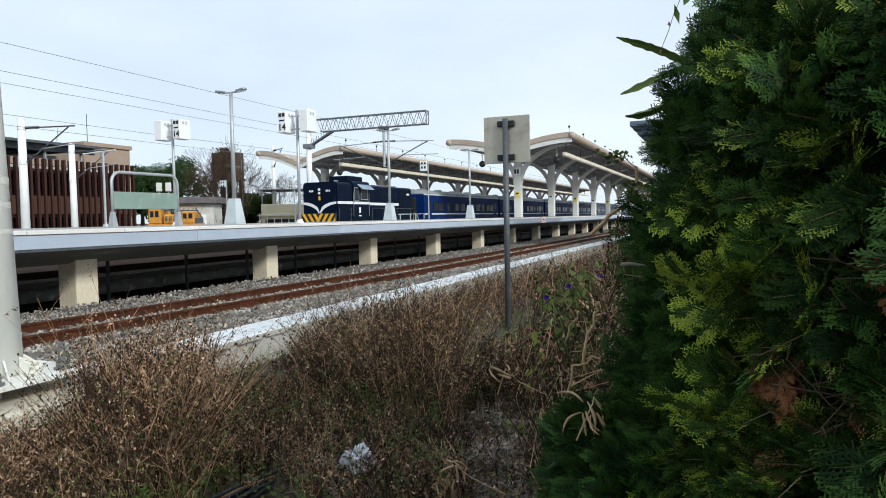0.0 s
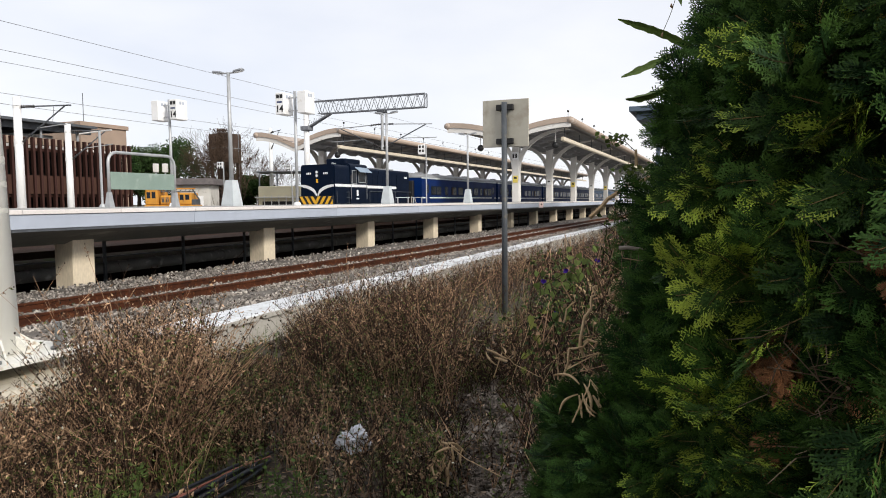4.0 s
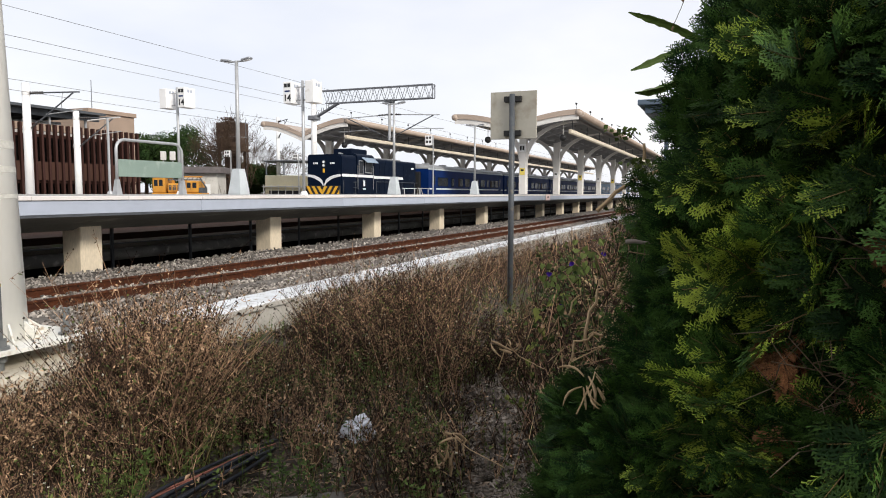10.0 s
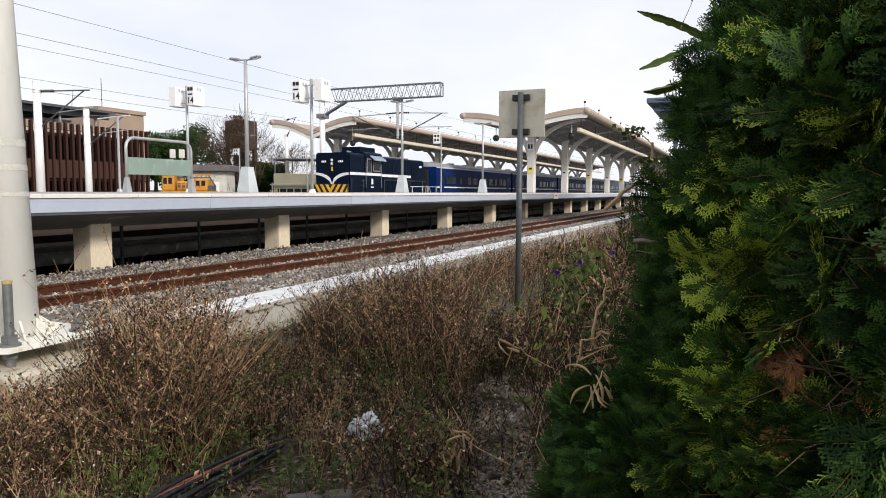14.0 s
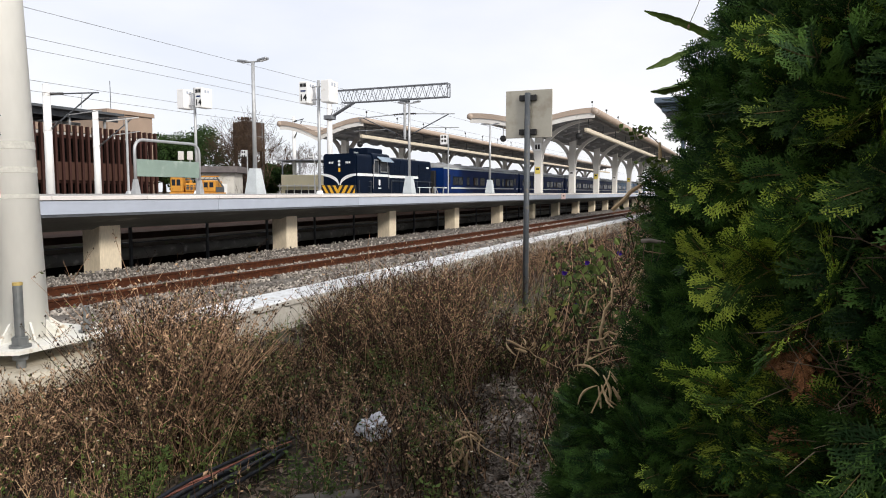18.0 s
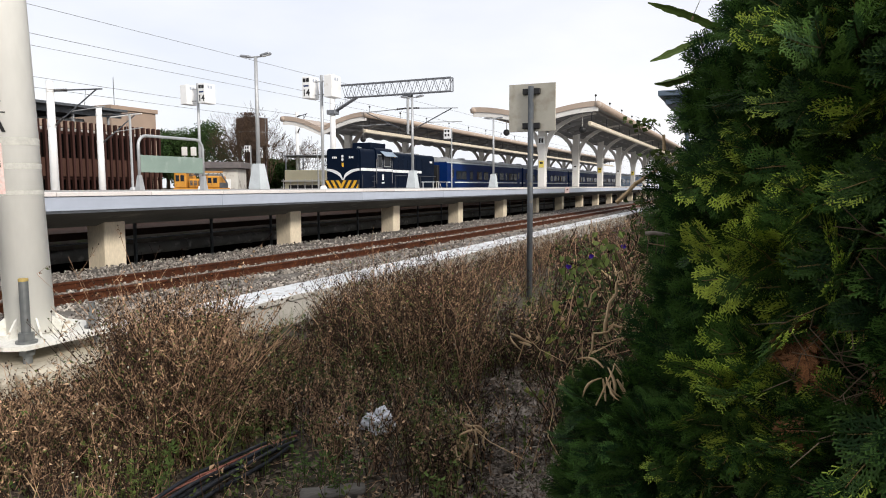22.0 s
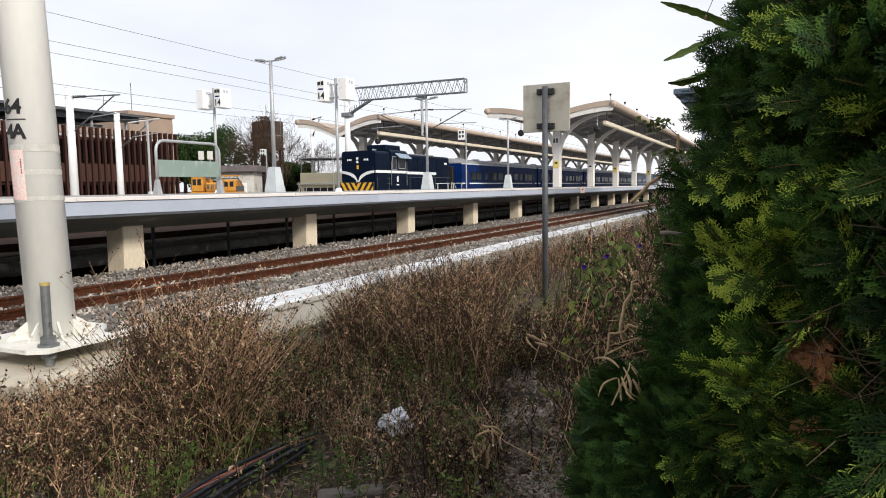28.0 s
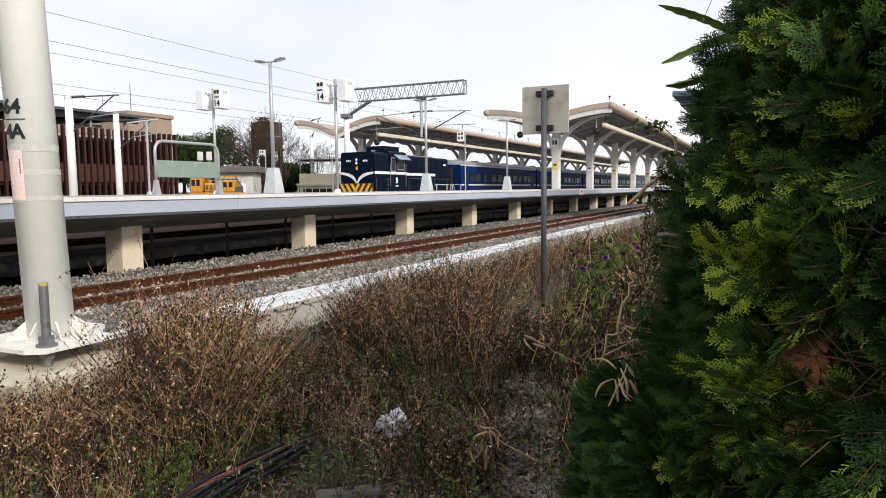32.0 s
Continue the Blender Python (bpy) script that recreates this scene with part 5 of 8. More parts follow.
def build_rail_vehicle():
    v = thing("track_vehicle", 39.9, 37.9, 0.0, "yellow track maintenance vehicle with cabs and a folded crane", "rail vehicle", rz=-64)
    part("deck", B(-1.75, 1.85, -1.0, 1.0, 0.9, 1.35, bev=0.03), M["vehicle"], v)
    c = part("cab", B(-1.7, -0.8, -1.0, 1.0, 1.35, 2.5, bev=0.08), M["vehicle"], v)
    part("pane", B(-1.56, -1.3, -1.02, -0.99, 1.85, 2.3), M["glass"], c)
    part("pane", B(-1.2, -0.94, -1.02, -0.99, 1.85, 2.3), M["glass"], c)
    part("cab_roof", B(-1.8, -0.7, -1.05, 1.05, 2.5, 2.58, bev=0.02), M["vehicle"], c)
    part("engine_cover", B(-0.7, 0.55, -0.85, 0.85, 1.35, 2.05, bev=0.1), M["vehicle"], v)
    d = part("cab", B(0.65, 1.6, -0.95, 0.95, 1.35, 2.25, bev=0.08), M["vehicle"], v)
    part("pane", B(0.78, 1.05, -0.97, -0.94, 1.72, 2.1), M["glass"], d)
    part("pane", B(1.18, 1.46, -0.97, -0.94, 1.72, 2.1), M["glass"], d)
    for i in range(4):
        x = -0.55 + 0.3 * i
        part("vent", B(x, x + 0.2, -0.865, -0.845, 1.55, 1.9), M["dsteel"], v)
    for z in (2.28, 2.5):
        part("crane_boom", B(-0.9, 1.7, -0.3, -0.14, z, z + 0.09, bev=0.01), M["vehicle"] if z > 2.4 else M["dsteel"], v)
    for i in range(7):
        x = -0.8 + 0.34 * i
        part("boom_bar", C((x, -0.22, 2.32), (x + 0.17, -0.22, 2.55), 0.028, n=5), M["dsteel"], v)
    for x in (-0.4, 0.5):
        part("boom_post", B(x - 0.07, x + 0.07, -0.3, -0.12, 2.0, 2.3), M["vehicle"], v)
    part("exhaust", C((0.1, 0.3, 2.0), (0.1, 0.3, 2.75), 0.06, n=8), M["dsteel"], v)
    part("jib", C((1.5, -0.2, 2.5), (2.0, -0.2, 1.7), 0.06, n=6), M["dsteel"], v)
    part("tool_box", B(1.62, 1.83, -0.9, 0.6, 1.35, 1.75, bev=0.02), M["dsteel"], v)
    for i in range(7):
        x = -0.75 + 0.22 * i
        part("rail_post", C((x, -0.98, 1.35), (x, -0.98, 1.8), 0.016, n=5), M["vehicle"], v)
    part("hand_rail", C((-0.75, -0.98, 1.8), (0.6, -0.98, 1.8), 0.018, n=5), M["vehicle"], v)
    for x in (-1.1, 1.2):
        part("wheel", C((x, -1.02, 0.45), (x, -0.85, 0.45), 0.45, n=16), M["dsteel"], v)


build_rail_vehicle()


def build_shed():
    s = thing("cream_shed", 58.9, 41.6, 0, "cream painted low shed under a flat canopy roof", "shed", rz=-64)
    part("wall", B(-2.4, 3.6, 0, 5, -0.3, 3.15, bev=0.05), M["creamcar"], s)
    part("opening", B(-2.0, 3.2, -0.02, 0.3, 1.2, 1.6), M["black"], s)
    for k in range(9):
        x = -2.3 + 0.72 * k
        part("fence_post", B(x - 0.04, x + 0.04, -1.3, -1.22, -0.3, 2.2), M["canwhite"], s)
    part("fence_rail", B(-2.5, 3.7, -1.29, -1.23, 1.95, 2.07), M["canwhite"], s)
    part("sill", B(-2.5, 3.7, -0.25, 0.0, 1.9, 2.1, bev=0.02), M["creamcar"], s)
    part("roof", B(-2.8, 4.2, 0.6, 5.4, 4.6, 4.72, bev=0.02), M["truss"], s)
    for x in (-2.4, -0.6, 1.4, 3.4):
        part("post", B(x - 0.06, x + 0.06, 0.7, 0.82, 3.15, 4.6), M["truss"], s)


build_shed()

tb = thing("building_behind_hedge", 32.0, 3.9, 0, "blue-grey steel eave of a building behind the hedge", "building")
part("roof", B(0, 12, -9.0, 0.0, 5.35, 5.6, bev=0.03), M["eave"], tb)
part("fascia", B(0.25, 12, -9.0, -0.3, 5.0, 5.345, bev=0.02), M["eave"], tb)
part("wall", B(3.2, 12, -9, -2.2, -0.3, 5.0), M["hutwall"], tb)
for py in (-1.2, -5.0, -8.8):
    part("post", B(0.9, 1.05, py - 0.08, py + 0.08, -0.3, 5.0), M["eave"], tb)


# ---- near mast ----
def build_near_mast():
    x, y, z = 3.95, 5.76, 0.135
    t = thing("overhead_line_mast", x, y, z, "cream steel mast on a bolted base plate, with a pink sticker", "mast", "overhead line masts")
    top = Vector((-0.04, 0.40, 8.6))
    at = lambda h: top * (h / 8.6)
    part("pole", C((0, 0, 0), top, 0.192, 0.19, 32), M["mast"], t, smooth=True)
    bm = bmesh.new()
    o = [(0.56, -0.40), (0.56, 0.36), (0.42, 0.5), (-0.36, 0.5), (-0.49, 0.36), (-0.49, -0.36), (-0.40, -0.5), (0.46, -0.5)]
    lo, hi = [bm.verts.new((px, py, -0.035)) for px, py in o], [bm.verts.new((px, py, 0.0)) for px, py in o]
    bm.faces.new(lo[::-1])
    bm.faces.new(hi)
    for i in range(8):
        bm.faces.new((lo[i], lo[(i + 1) % 8], hi[(i + 1) % 8], hi[i]))
    part("base_plate", bm, M["plate"], t)
    for k in range(8):
        bm = bmesh.new()
        extrude_y(bm, [(0.17, 0.0), (0.36 if k % 2 else 0.33, 0.0), (0.36 if k % 2 else 0.33, 0.02), (0.2, 0.15), (0.17, 0.15)], -0.008, 0.008)
        g = part("gusset", bm, M["plate"], t)
        g.matrix_basis = pose(0, 0, 0, 0, 0, 45 * k + 22)
    for bx, by, h, w in ((-0.30, -0.37, 0.53, 0.036), (0.35, -0.33, 0.24, 0.03), (-0.33, 0.34, 0.3, 0.03), (0.34, 0.35, 0.3, 0.03)):
        b = part("anchor_bolt", C((bx, by, -0.17), (bx, by, h), w, n=14), M["bolt"], t, "grey anchor bolt")
        part("nut", C((bx, by, 0.02), (bx, by, 0.085), w * 1.75, n=6), M["bolt"], b)
        part("washer", C((bx, by, 0.0), (bx, by, 0.02), w * 2.3, n=16), M["bolt"], b)
        part("nut", C((bx, by, -0.1), (bx, by, -0.036), w * 1.75, n=6), M["bolt"], b)
        if h > 0.5:
            part("cap", C((bx, by, h - 0.02), (bx, by, h + 0.003), w * 1.06, n=14), M["straw_cap"], b, "yellowed cap")
    # bands of tape, sticker and painted number on the side that faces the path
    for h0, h1 in ((1.62, 1.685), (1.42, 1.47), (1.20, 1.24)):
        part("tape_band", cyl(bmesh.new(), at(h0), at(h1), 0.1945, n=32, caps=False), M["tape"], t, "wrinkled clear tape", True)
    ang = math.degrees(math.atan2(-5.76, -3.95))

    def on_pole(a0, a1, h0, h1, m, name, label="", r=0.1965, n=8):
        bm = bmesh.new()
        rows = []
        for h in (h0, h1):
            c = at(h)
            rows.append([bm.verts.new((c.x + r * math.cos(radians(a)), c.y + r * math.sin(radians(a)), h)) for a in [a0 + (a1 - a0) * i / n for i in range(n + 1)]])
        for i in range(n):
            bm.faces.new((rows[0][i], rows[0][i + 1], rows[1][i + 1], rows[1][i]))
        return part(name, bm, m, t, label, True)

    on_pole(ang - 72, ang - 27, 1.215, 1.64, M["sticker"], "sticker", "faded pink paper sticker")
    for k in range(6):
        on_pole(ang - 36, ang - 33, 1.44 + 0.022 * k, 1.455 + 0.022 * k, M["black"], "text_bar", r=0.1972)
    for body, h in (("64", 2.0), ("4A", 1.79)):
        for i, ch in enumerate(body):
            a = ang - 58 + 26 * i
            c = at(h)
            m = Matrix.Translation((c.x + 0.196 * math.cos(radians(a)), c.y + 0.196 * math.sin(radians(a)), h)) @ pose(0, 0, 0, 90, 0, a + 90)
            build_text(ch, 0.17, M["black"], t, m, 0.0025)
    on_pole(ang - 72, ang - 12, 1.893, 1.902, M["black"], "painted_line", r=0.1965)
    return t


NEAR_MAST = build_near_mast()
fo = bmesh.new()
box(fo, 3.2, 4.58, 5.08, 6.6, -0.9, -0.035, bev=0.035)
tagged(part("mast_foundation", fo, M["found"]), "rough cream concrete mast foundation block", "foundation", kind="structure")


# ---- sign seen from behind ----
def build_sign():
    s = thing("trackside_sign", 8.3, 2.53, -0.25, "back of a dull metal sign board on a dark grey post", "sign", rz=0)
    part("post", C((0, 0, 0), (0, 0, 2.88), 0.036, n=12), M["post"], s, smooth=True)
    bd = part("board", B(0.05, 0.062, -0.3, 0.3, 2.33, 2.92, bev=0.004), M["board"], s)
    for z in (2.82, 2.40):
        part("bracket", B(0.0, 0.048, -0.11, 0.11, z - 0.035, z + 0.035, bev=0.004), M["black"], s)
    return s


build_sign()


# ---- vegetation ----
M.update(
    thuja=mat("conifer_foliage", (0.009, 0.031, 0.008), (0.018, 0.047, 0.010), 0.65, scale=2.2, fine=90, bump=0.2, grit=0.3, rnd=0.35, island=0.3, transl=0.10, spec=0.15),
    thuja_mid=mat("conifer_mid_foliage", (0.039, 0.088, 0.017), (0.062, 0.118, 0.022), 0.65, scale=2.6, fine=90, bump=0.2, grit=0.3, rnd=0.4, island=0.3, transl=0.12, spec=0.15),
    thuja_tip=mat("conifer_lit_young_foliage", (0.40, 0.485, 0.068), (0.235, 0.345, 0.045), 0.65, scale=3.0, fine=90, bump=0.2, grit=0.3, rnd=0.4, island=0.25, transl=0.15, spec=0.15),
    # the tan twig's colour darkened to paint shade
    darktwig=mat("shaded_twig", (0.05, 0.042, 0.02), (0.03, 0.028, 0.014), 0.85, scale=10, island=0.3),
    greytwig=mat("bare_grey_twig", (0.16, 0.12, 0.085), (0.10, 0.07, 0.045), 0.9, scale=10, island=0.4),
    deadfol=mat("conifer_dead_foliage", (0.25, 0.11, 0.045), (0.12, 0.06, 0.03), 0.85, scale=5, fine=90, grit=0.35, rnd=0.4, island=0.3, spec=0.15),
    tantwig=mat("tan_twig", (0.25, 0.165, 0.075), (0.14, 0.10, 0.045), 0.8, scale=10, island=0.3),
    # near-black colour that stands for shade inside the conifer
    shade_core=mat("inner_deadwood", (0.012, 0.012, 0.007), (0.022, 0.015, 0.009), 0.95, scale=14, fine=70, bump=1.0, grit=0.6, spec=0.15),
    bark=mat("bark", (0.085, 0.055, 0.036), (0.05, 0.034, 0.024), 0.95, scale=6, fine=60, bump=0.8, grit=0.4, stretch=(1, 1, 0.3), spec=0.15),
    stem=mat("dry_stem", (0.37, 0.235, 0.145), (0.10, 0.058, 0.036), 0.9, scale=3, fine=60, bump=0.2, island=0.92, spec=0.15),
    dryleaf=mat("dry_leaf", (0.50, 0.34, 0.21), (0.13, 0.08, 0.05), 0.9, scale=2, fine=60, bump=0.2, island=0.92, transl=0.15, spec=0.15),
    darkdry=mat("dark_withered_growth", (0.055, 0.030, 0.019), (0.016, 0.010, 0.007), 0.95, scale=3, fine=60, bump=0.2, island=0.85, spec=0.15),
    chip=mat("pale_chip", (0.30, 0.26, 0.22), (0.12, 0.10, 0.085), 0.95, scale=2, fine=60, bump=0.2, island=0.6),
    litter=mat("fallen_leaf", (0.26, 0.20, 0.15), (0.06, 0.044, 0.032), 0.95, scale=2, fine=60, bump=0.2, island=0.7, spec=0.15),
    seed=mat("seed_head", (0.04, 0.024, 0.015), (0.024, 0.015, 0.010), 0.95, scale=3, island=0.5, spec=0.15),
    green=mat("weed_leaf", (0.068, 0.112, 0.028), (0.12, 0.138, 0.038), 0.7, scale=2, fine=50, bump=0.2, island=0.45, transl=0.2, spec=0.15),
    # weed leaf green darkened, with the tangle's shade put into the colour
    vineleaf=mat("shaded_vine_leaf", (0.030, 0.058, 0.016), (0.05, 0.075, 0.02), 0.7, scale=2, fine=50, bump=0.2, island=0.45, transl=0.1, spec=0.15),
    yellowleaf=mat("yellowing_leaf", (0.26, 0.27, 0.06), (0.15, 0.19, 0.05), 0.65, scale=12, fine=60, bump=0.2, island=0.4, transl=0.25, spec=0.15),
    straw=mat("straw", (0.40, 0.29, 0.165), (0.15, 0.10, 0.06), 0.9, scale=3, island=0.5, transl=0.1, spec=0.15),
    pod=mat("dry_pod", (0.56, 0.41, 0.25), (0.38, 0.26, 0.145), 0.8, scale=14, fine=80, bump=0.4, island=0.25),
    petal=mat("purple_petal", (0.055, 0.018, 0.24), (0.035, 0.012, 0.17), 0.6, scale=8, transl=0.25),
    flower=mat("white_floret", (0.6, 0.58, 0.48), (0.45, 0.43, 0.33), 0.7, scale=8, island=0.2),
    cactus=mat("cactus_stem", (0.14, 0.205, 0.04), (0.09, 0.145, 0.03), 0.55, scale=9, fine=60, bump=0.3),
    plastic=mat("white_plastic", (0.72, 0.73, 0.77), (0.55, 0.57, 0.62), 0.35, scale=9, fine=40, bump=0.3),
    weathered=mat("weathered_wood", (0.20, 0.185, 0.165), (0.11, 0.10, 0.09), 0.95, scale=4, fine=80, bump=0.9, grit=0.4, stretch=(0.2, 1, 1)),
    cable=mat("cable_sheath", (0.012, 0.013, 0.016), (0.022, 0.024, 0.03), 0.5, scale=8, fine=60, bump=0.2, spec=0.2, stain=(0.07, 0.065, 0.06), stain_at=0.64),
    pinkcable=mat("faded_pink_conduit", (0.42, 0.17, 0.13), (0.30, 0.13, 0.10), 0.6, scale=8),
    farleaf=mat("far_tree_leaf", (0.022, 0.048, 0.014), (0.042, 0.07, 0.02), 0.75, scale=0.8, island=0.5, transl=0.15),
    palm=mat("palm_leaf", (0.025, 0.05, 0.02), (0.045, 0.07, 0.03), 0.7, scale=1, island=0.3),
)


class Soup:
    """Collects loose polygons with a material slot each, for one mesh."""

    def __init__(self):
        self.v, self.f, self.m = [], [], []

    def add(self, verts, faces, slot=0):
        o = len(self.v)
        self.v.extend(verts)
        self.f.extend([tuple(i + o for i in f) for f in faces])
        self.m.extend([slot] * len(faces))

    def bar(self, pts, r0, r1, slot=0, n=3):
        """A thin tapered bar along points."""
        o, k = len(self.v), len(pts)
        for i, p in enumerate(pts):
            r = r0 + (r1 - r0) * i / max(k - 1, 1)
            d = (pts[min(i + 1, k - 1)] - pts[max(i - 1, 0)]).normalized()
            u = d.orthogonal().normalized()
            w = d.cross(u)
            for j in range(n):
                a = 2 * math.pi * j / n
                self.v.append(tuple(p + (u * math.cos(a) + w * math.sin(a)) * r))
        for i in range(k - 1):
            for j in range(n):
                self.f.append((o + i * n + j, o + i * n + (j + 1) % n, o + (i + 1) * n + (j + 1) % n, o + (i + 1) * n + j))
                self.m.append(slot)

    def leaf(self, p, d, side, length, width, slot=0, curl=0.0):
        """A pointed leaf, bent along its middle."""
        nrm = d.cross(side)
        a, b = p + d * length * 0.45 + nrm * curl * length * 0.4, p + d * length - nrm * curl * length
        m = p + d * length * 0.5
        self.add([tuple(p), tuple(m + side * width), tuple(b), tuple(m - side * width), tuple(a)], [(0, 1, 4), (1, 2, 4), (2, 3, 4), (3, 0, 4)], slot)

    def mesh(self, name, mats, smooth=False):
        me = bpy.data.meshes.new(name)
        me.from_pydata(self.v, [], self.f)
        for m in mats:
            me.materials.append(m)
        me.polygons.foreach_set("material_index", self.m)
        if smooth:
            me.polygons.foreach_set("use_smooth", [True] * len(me.polygons))
        return me


def rvec(rng, up=0.0):
    v = Vector((rng.gauss(0, 1), rng.gauss(0, 1), rng.gauss(0, 1) + up))
    return v.normalized()


# -- conifer --
def fan(s, rng, root, d, nrm, length, slots, rows=15, pitch=0.0048, half=0.00125):
    """One flat scale-leaved spray: a tan axis, alternate side shoots that bend forward, each set with short blunt branchlets."""
    side = nrm.cross(d).normalized()
    droop, bow = rng.uniform(-0.1, 0.3), rng.uniform(-0.22, 0.22)
    at = lambda t: root + d * length * t - nrm * droop * length * t * t + side * bow * length * t * t
    low, high, end = slots
    s.bar([at(0), at(0.4), at(0.8)], 0.0013, 0.0007, 2)

    def blade(p, e, ln, w0, w1, slot, lift=0.3):
        f = nrm + rvec(rng) * lift
        sd = f.cross(e).normalized()
        s.add([tuple(p - sd * w0), tuple(p + sd * w0), tuple(p + e * ln + sd * w1), tuple(p + e * ln - sd * w1)], [(0, 1, 2, 3)], slot)

    for i in range(rows):
        t = 0.10 + 0.87 * (i + rng.uniform(-0.15, 0.15)) / rows
        sg = 1 if i % 2 else -1
        ln = length * (0.20 + 0.50 * math.sin(math.pi * min(0.36 + 0.66 * t, 1.0))) * rng.uniform(0.8, 1.12)
        p, tilt = at(t), rng.uniform(-0.2, 0.16)
        d0 = (d * 0.62 + side * sg * 0.78 + nrm * tilt).normalized()
        d1 = (d * 0.86 + side * sg * 0.5 + nrm * (tilt - 0.12)).normalized()
        m = p + d0 * ln * 0.5
        blade(p, d0, ln * 0.5, half * 0.7, half * 0.8, low)
        blade(m, d1, ln * 0.5, half * 0.8, half, high)
        n = max(3, int(ln / pitch))
        for k in range(n):
            u = (k + 0.7) / n
            r, e = (p + d0 * ln * u, d0) if u < 0.5 else (m + d1 * ln * (u - 0.5), d1)
            turn = (1 if k % 2 else -1) * rng.uniform(0.55, 0.95)
            e = (e + e.cross(nrm) * turn + nrm * rng.uniform(-0.15, 0.3)).normalized()
            blade(r, e, (0.0045 + 0.22 * ln * (1.1 - 0.75 * u)) * rng.uniform(0.8, 1.15), half * 0.75, half * rng.uniform(0.95, 1.25), end if u > 0.58 or t > 0.84 else (high if u > 0.3 else low))


def frond_mesh(seed, mats, young, fine=True):
    """A branchlet along +x that carries sprays to both sides in one plane, faces towards +z."""
    rng = random.Random(seed)
    s = Soup()
    bow = rng.choice((-1, 1)) * rng.uniform(0.02, 0.05)
    twig = [Vector((-0.06 + 0.12 * t, bow * t * t, 0.02 * math.sin(3 * t))) for t in [i / 6 for i in range(7)]]
    s.bar(twig, 0.0019, 0.0012, 2, 4)
    n = 7 if fine else 5
    for i in range(n):
        t = 0.22 + 0.78 * i / (n - 1)
        k = min(int(t * 6), 5)
        p = twig[k].lerp(twig[k + 1], t * 6 - k)
        sg = 1 if i % 2 else -1
        last = i == n - 1
        d = Vector((1.0, 0 if last else sg * rng.uniform(0.6, 1.4), rng.uniform(-0.2, 0.45))).normalized()
        nrm = Vector((0, 0, 1)) + rvec(rng) * 0.4
        nrm = (nrm - d * nrm.dot(d)).normalized()
        bright = rng.random() < young
        slots = (3 if bright else 0, (1 if rng.random() < 0.35 else 3) if bright else (3 if rng.random() < 0.3 + young else 0), 1 if bright else (3 if rng.random() < 0.6 + young else 0))
        fan(s, rng, p, d, nrm, rng.uniform(0.054, 0.078) * (1.1 if last else 1.0), slots, 16 if fine else 8, 0.0042 if fine else 0.009, 0.00112 if fine else 0.0022)
    return s.mesh("foliage_frond", mats)


TREE = Vector((1.9, -1.35, 0))


def tree_radius(z, th=2.2):
    pts = ((-0.2, 1.5), (0.4, 1.58), (0.9, 1.62), (1.15, 1.62), (1.3, 1.61), (1.5, 1.57), (1.65, 1.57), (1.76, 1.48), (1.9, 1.30), (2.3, 0.95), (2.8, 0.72), (3.3, 0.2), (3.5, 0.0))
    bulge = 0.16 * math.exp(-((math.degrees(th) - 104) / 8) ** 2) * smooth_step(1.10, 0.94, z) * smooth_step(0.2, 0.6, z)
    for (z0, r0), (z1, r1) in zip(pts, pts[1:]):
        if z <= z1:
            return r0 + (r1 - r0) * (z - z0) / (z1 - z0) + bulge
    return 0.0


# bright spots for lit and young growth, and died-back spots, set from the camera's view: bearing in degrees, height,
# reach in degrees and metres, strength
LIT_YOUNG = ((119.5, 1.31, 3.0, 0.07, 1.0), (119.3, 1.18, 3.0, 0.06, 1.0), (117, 1.24, 2.2, 0.06, 0.95), (119.5, 1.48, 2.6, 0.04, 0.8), (124.5, 1.48, 2.4, 0.04, 0.85),
         (125.5, 1.40, 2.4, 0.04, 0.5), (118.5, 1.62, 2.6, 0.04, 0.3), (128.8, 1.45, 2.0, 0.05, 0.55), (122.5, 1.12, 3.0, 0.06, 0.5), (122, 1.36, 2.2, 0.04, 0.6), (129.5, 1.09, 2.0, 0.05, 0.4), (125.5, 1.62, 2.6, 0.06, 0.35), (121, 1.60, 2.2, 0.04, 0.32), (119, 1.72, 2.5, 0.05, 0.25))
DIED = ((122.6, 1.23, 1.2, 0.035), (123.4, 1.12, 1.5, 0.04), (129.4, 1.38, 1.6, 0.06), (128.6, 1.19, 1.6, 0.05))
SWAY = []


def spot(th, z, spots):
    best = 0.0
    for row in spots:
        b = math.exp(-((math.degrees(th) - row[0]) / row[2]) ** 2 - ((z - row[1]) / row[3]) ** 2) * (row[4] if len(row) > 4 else 1.0)
        best = max(best, b)
    return best


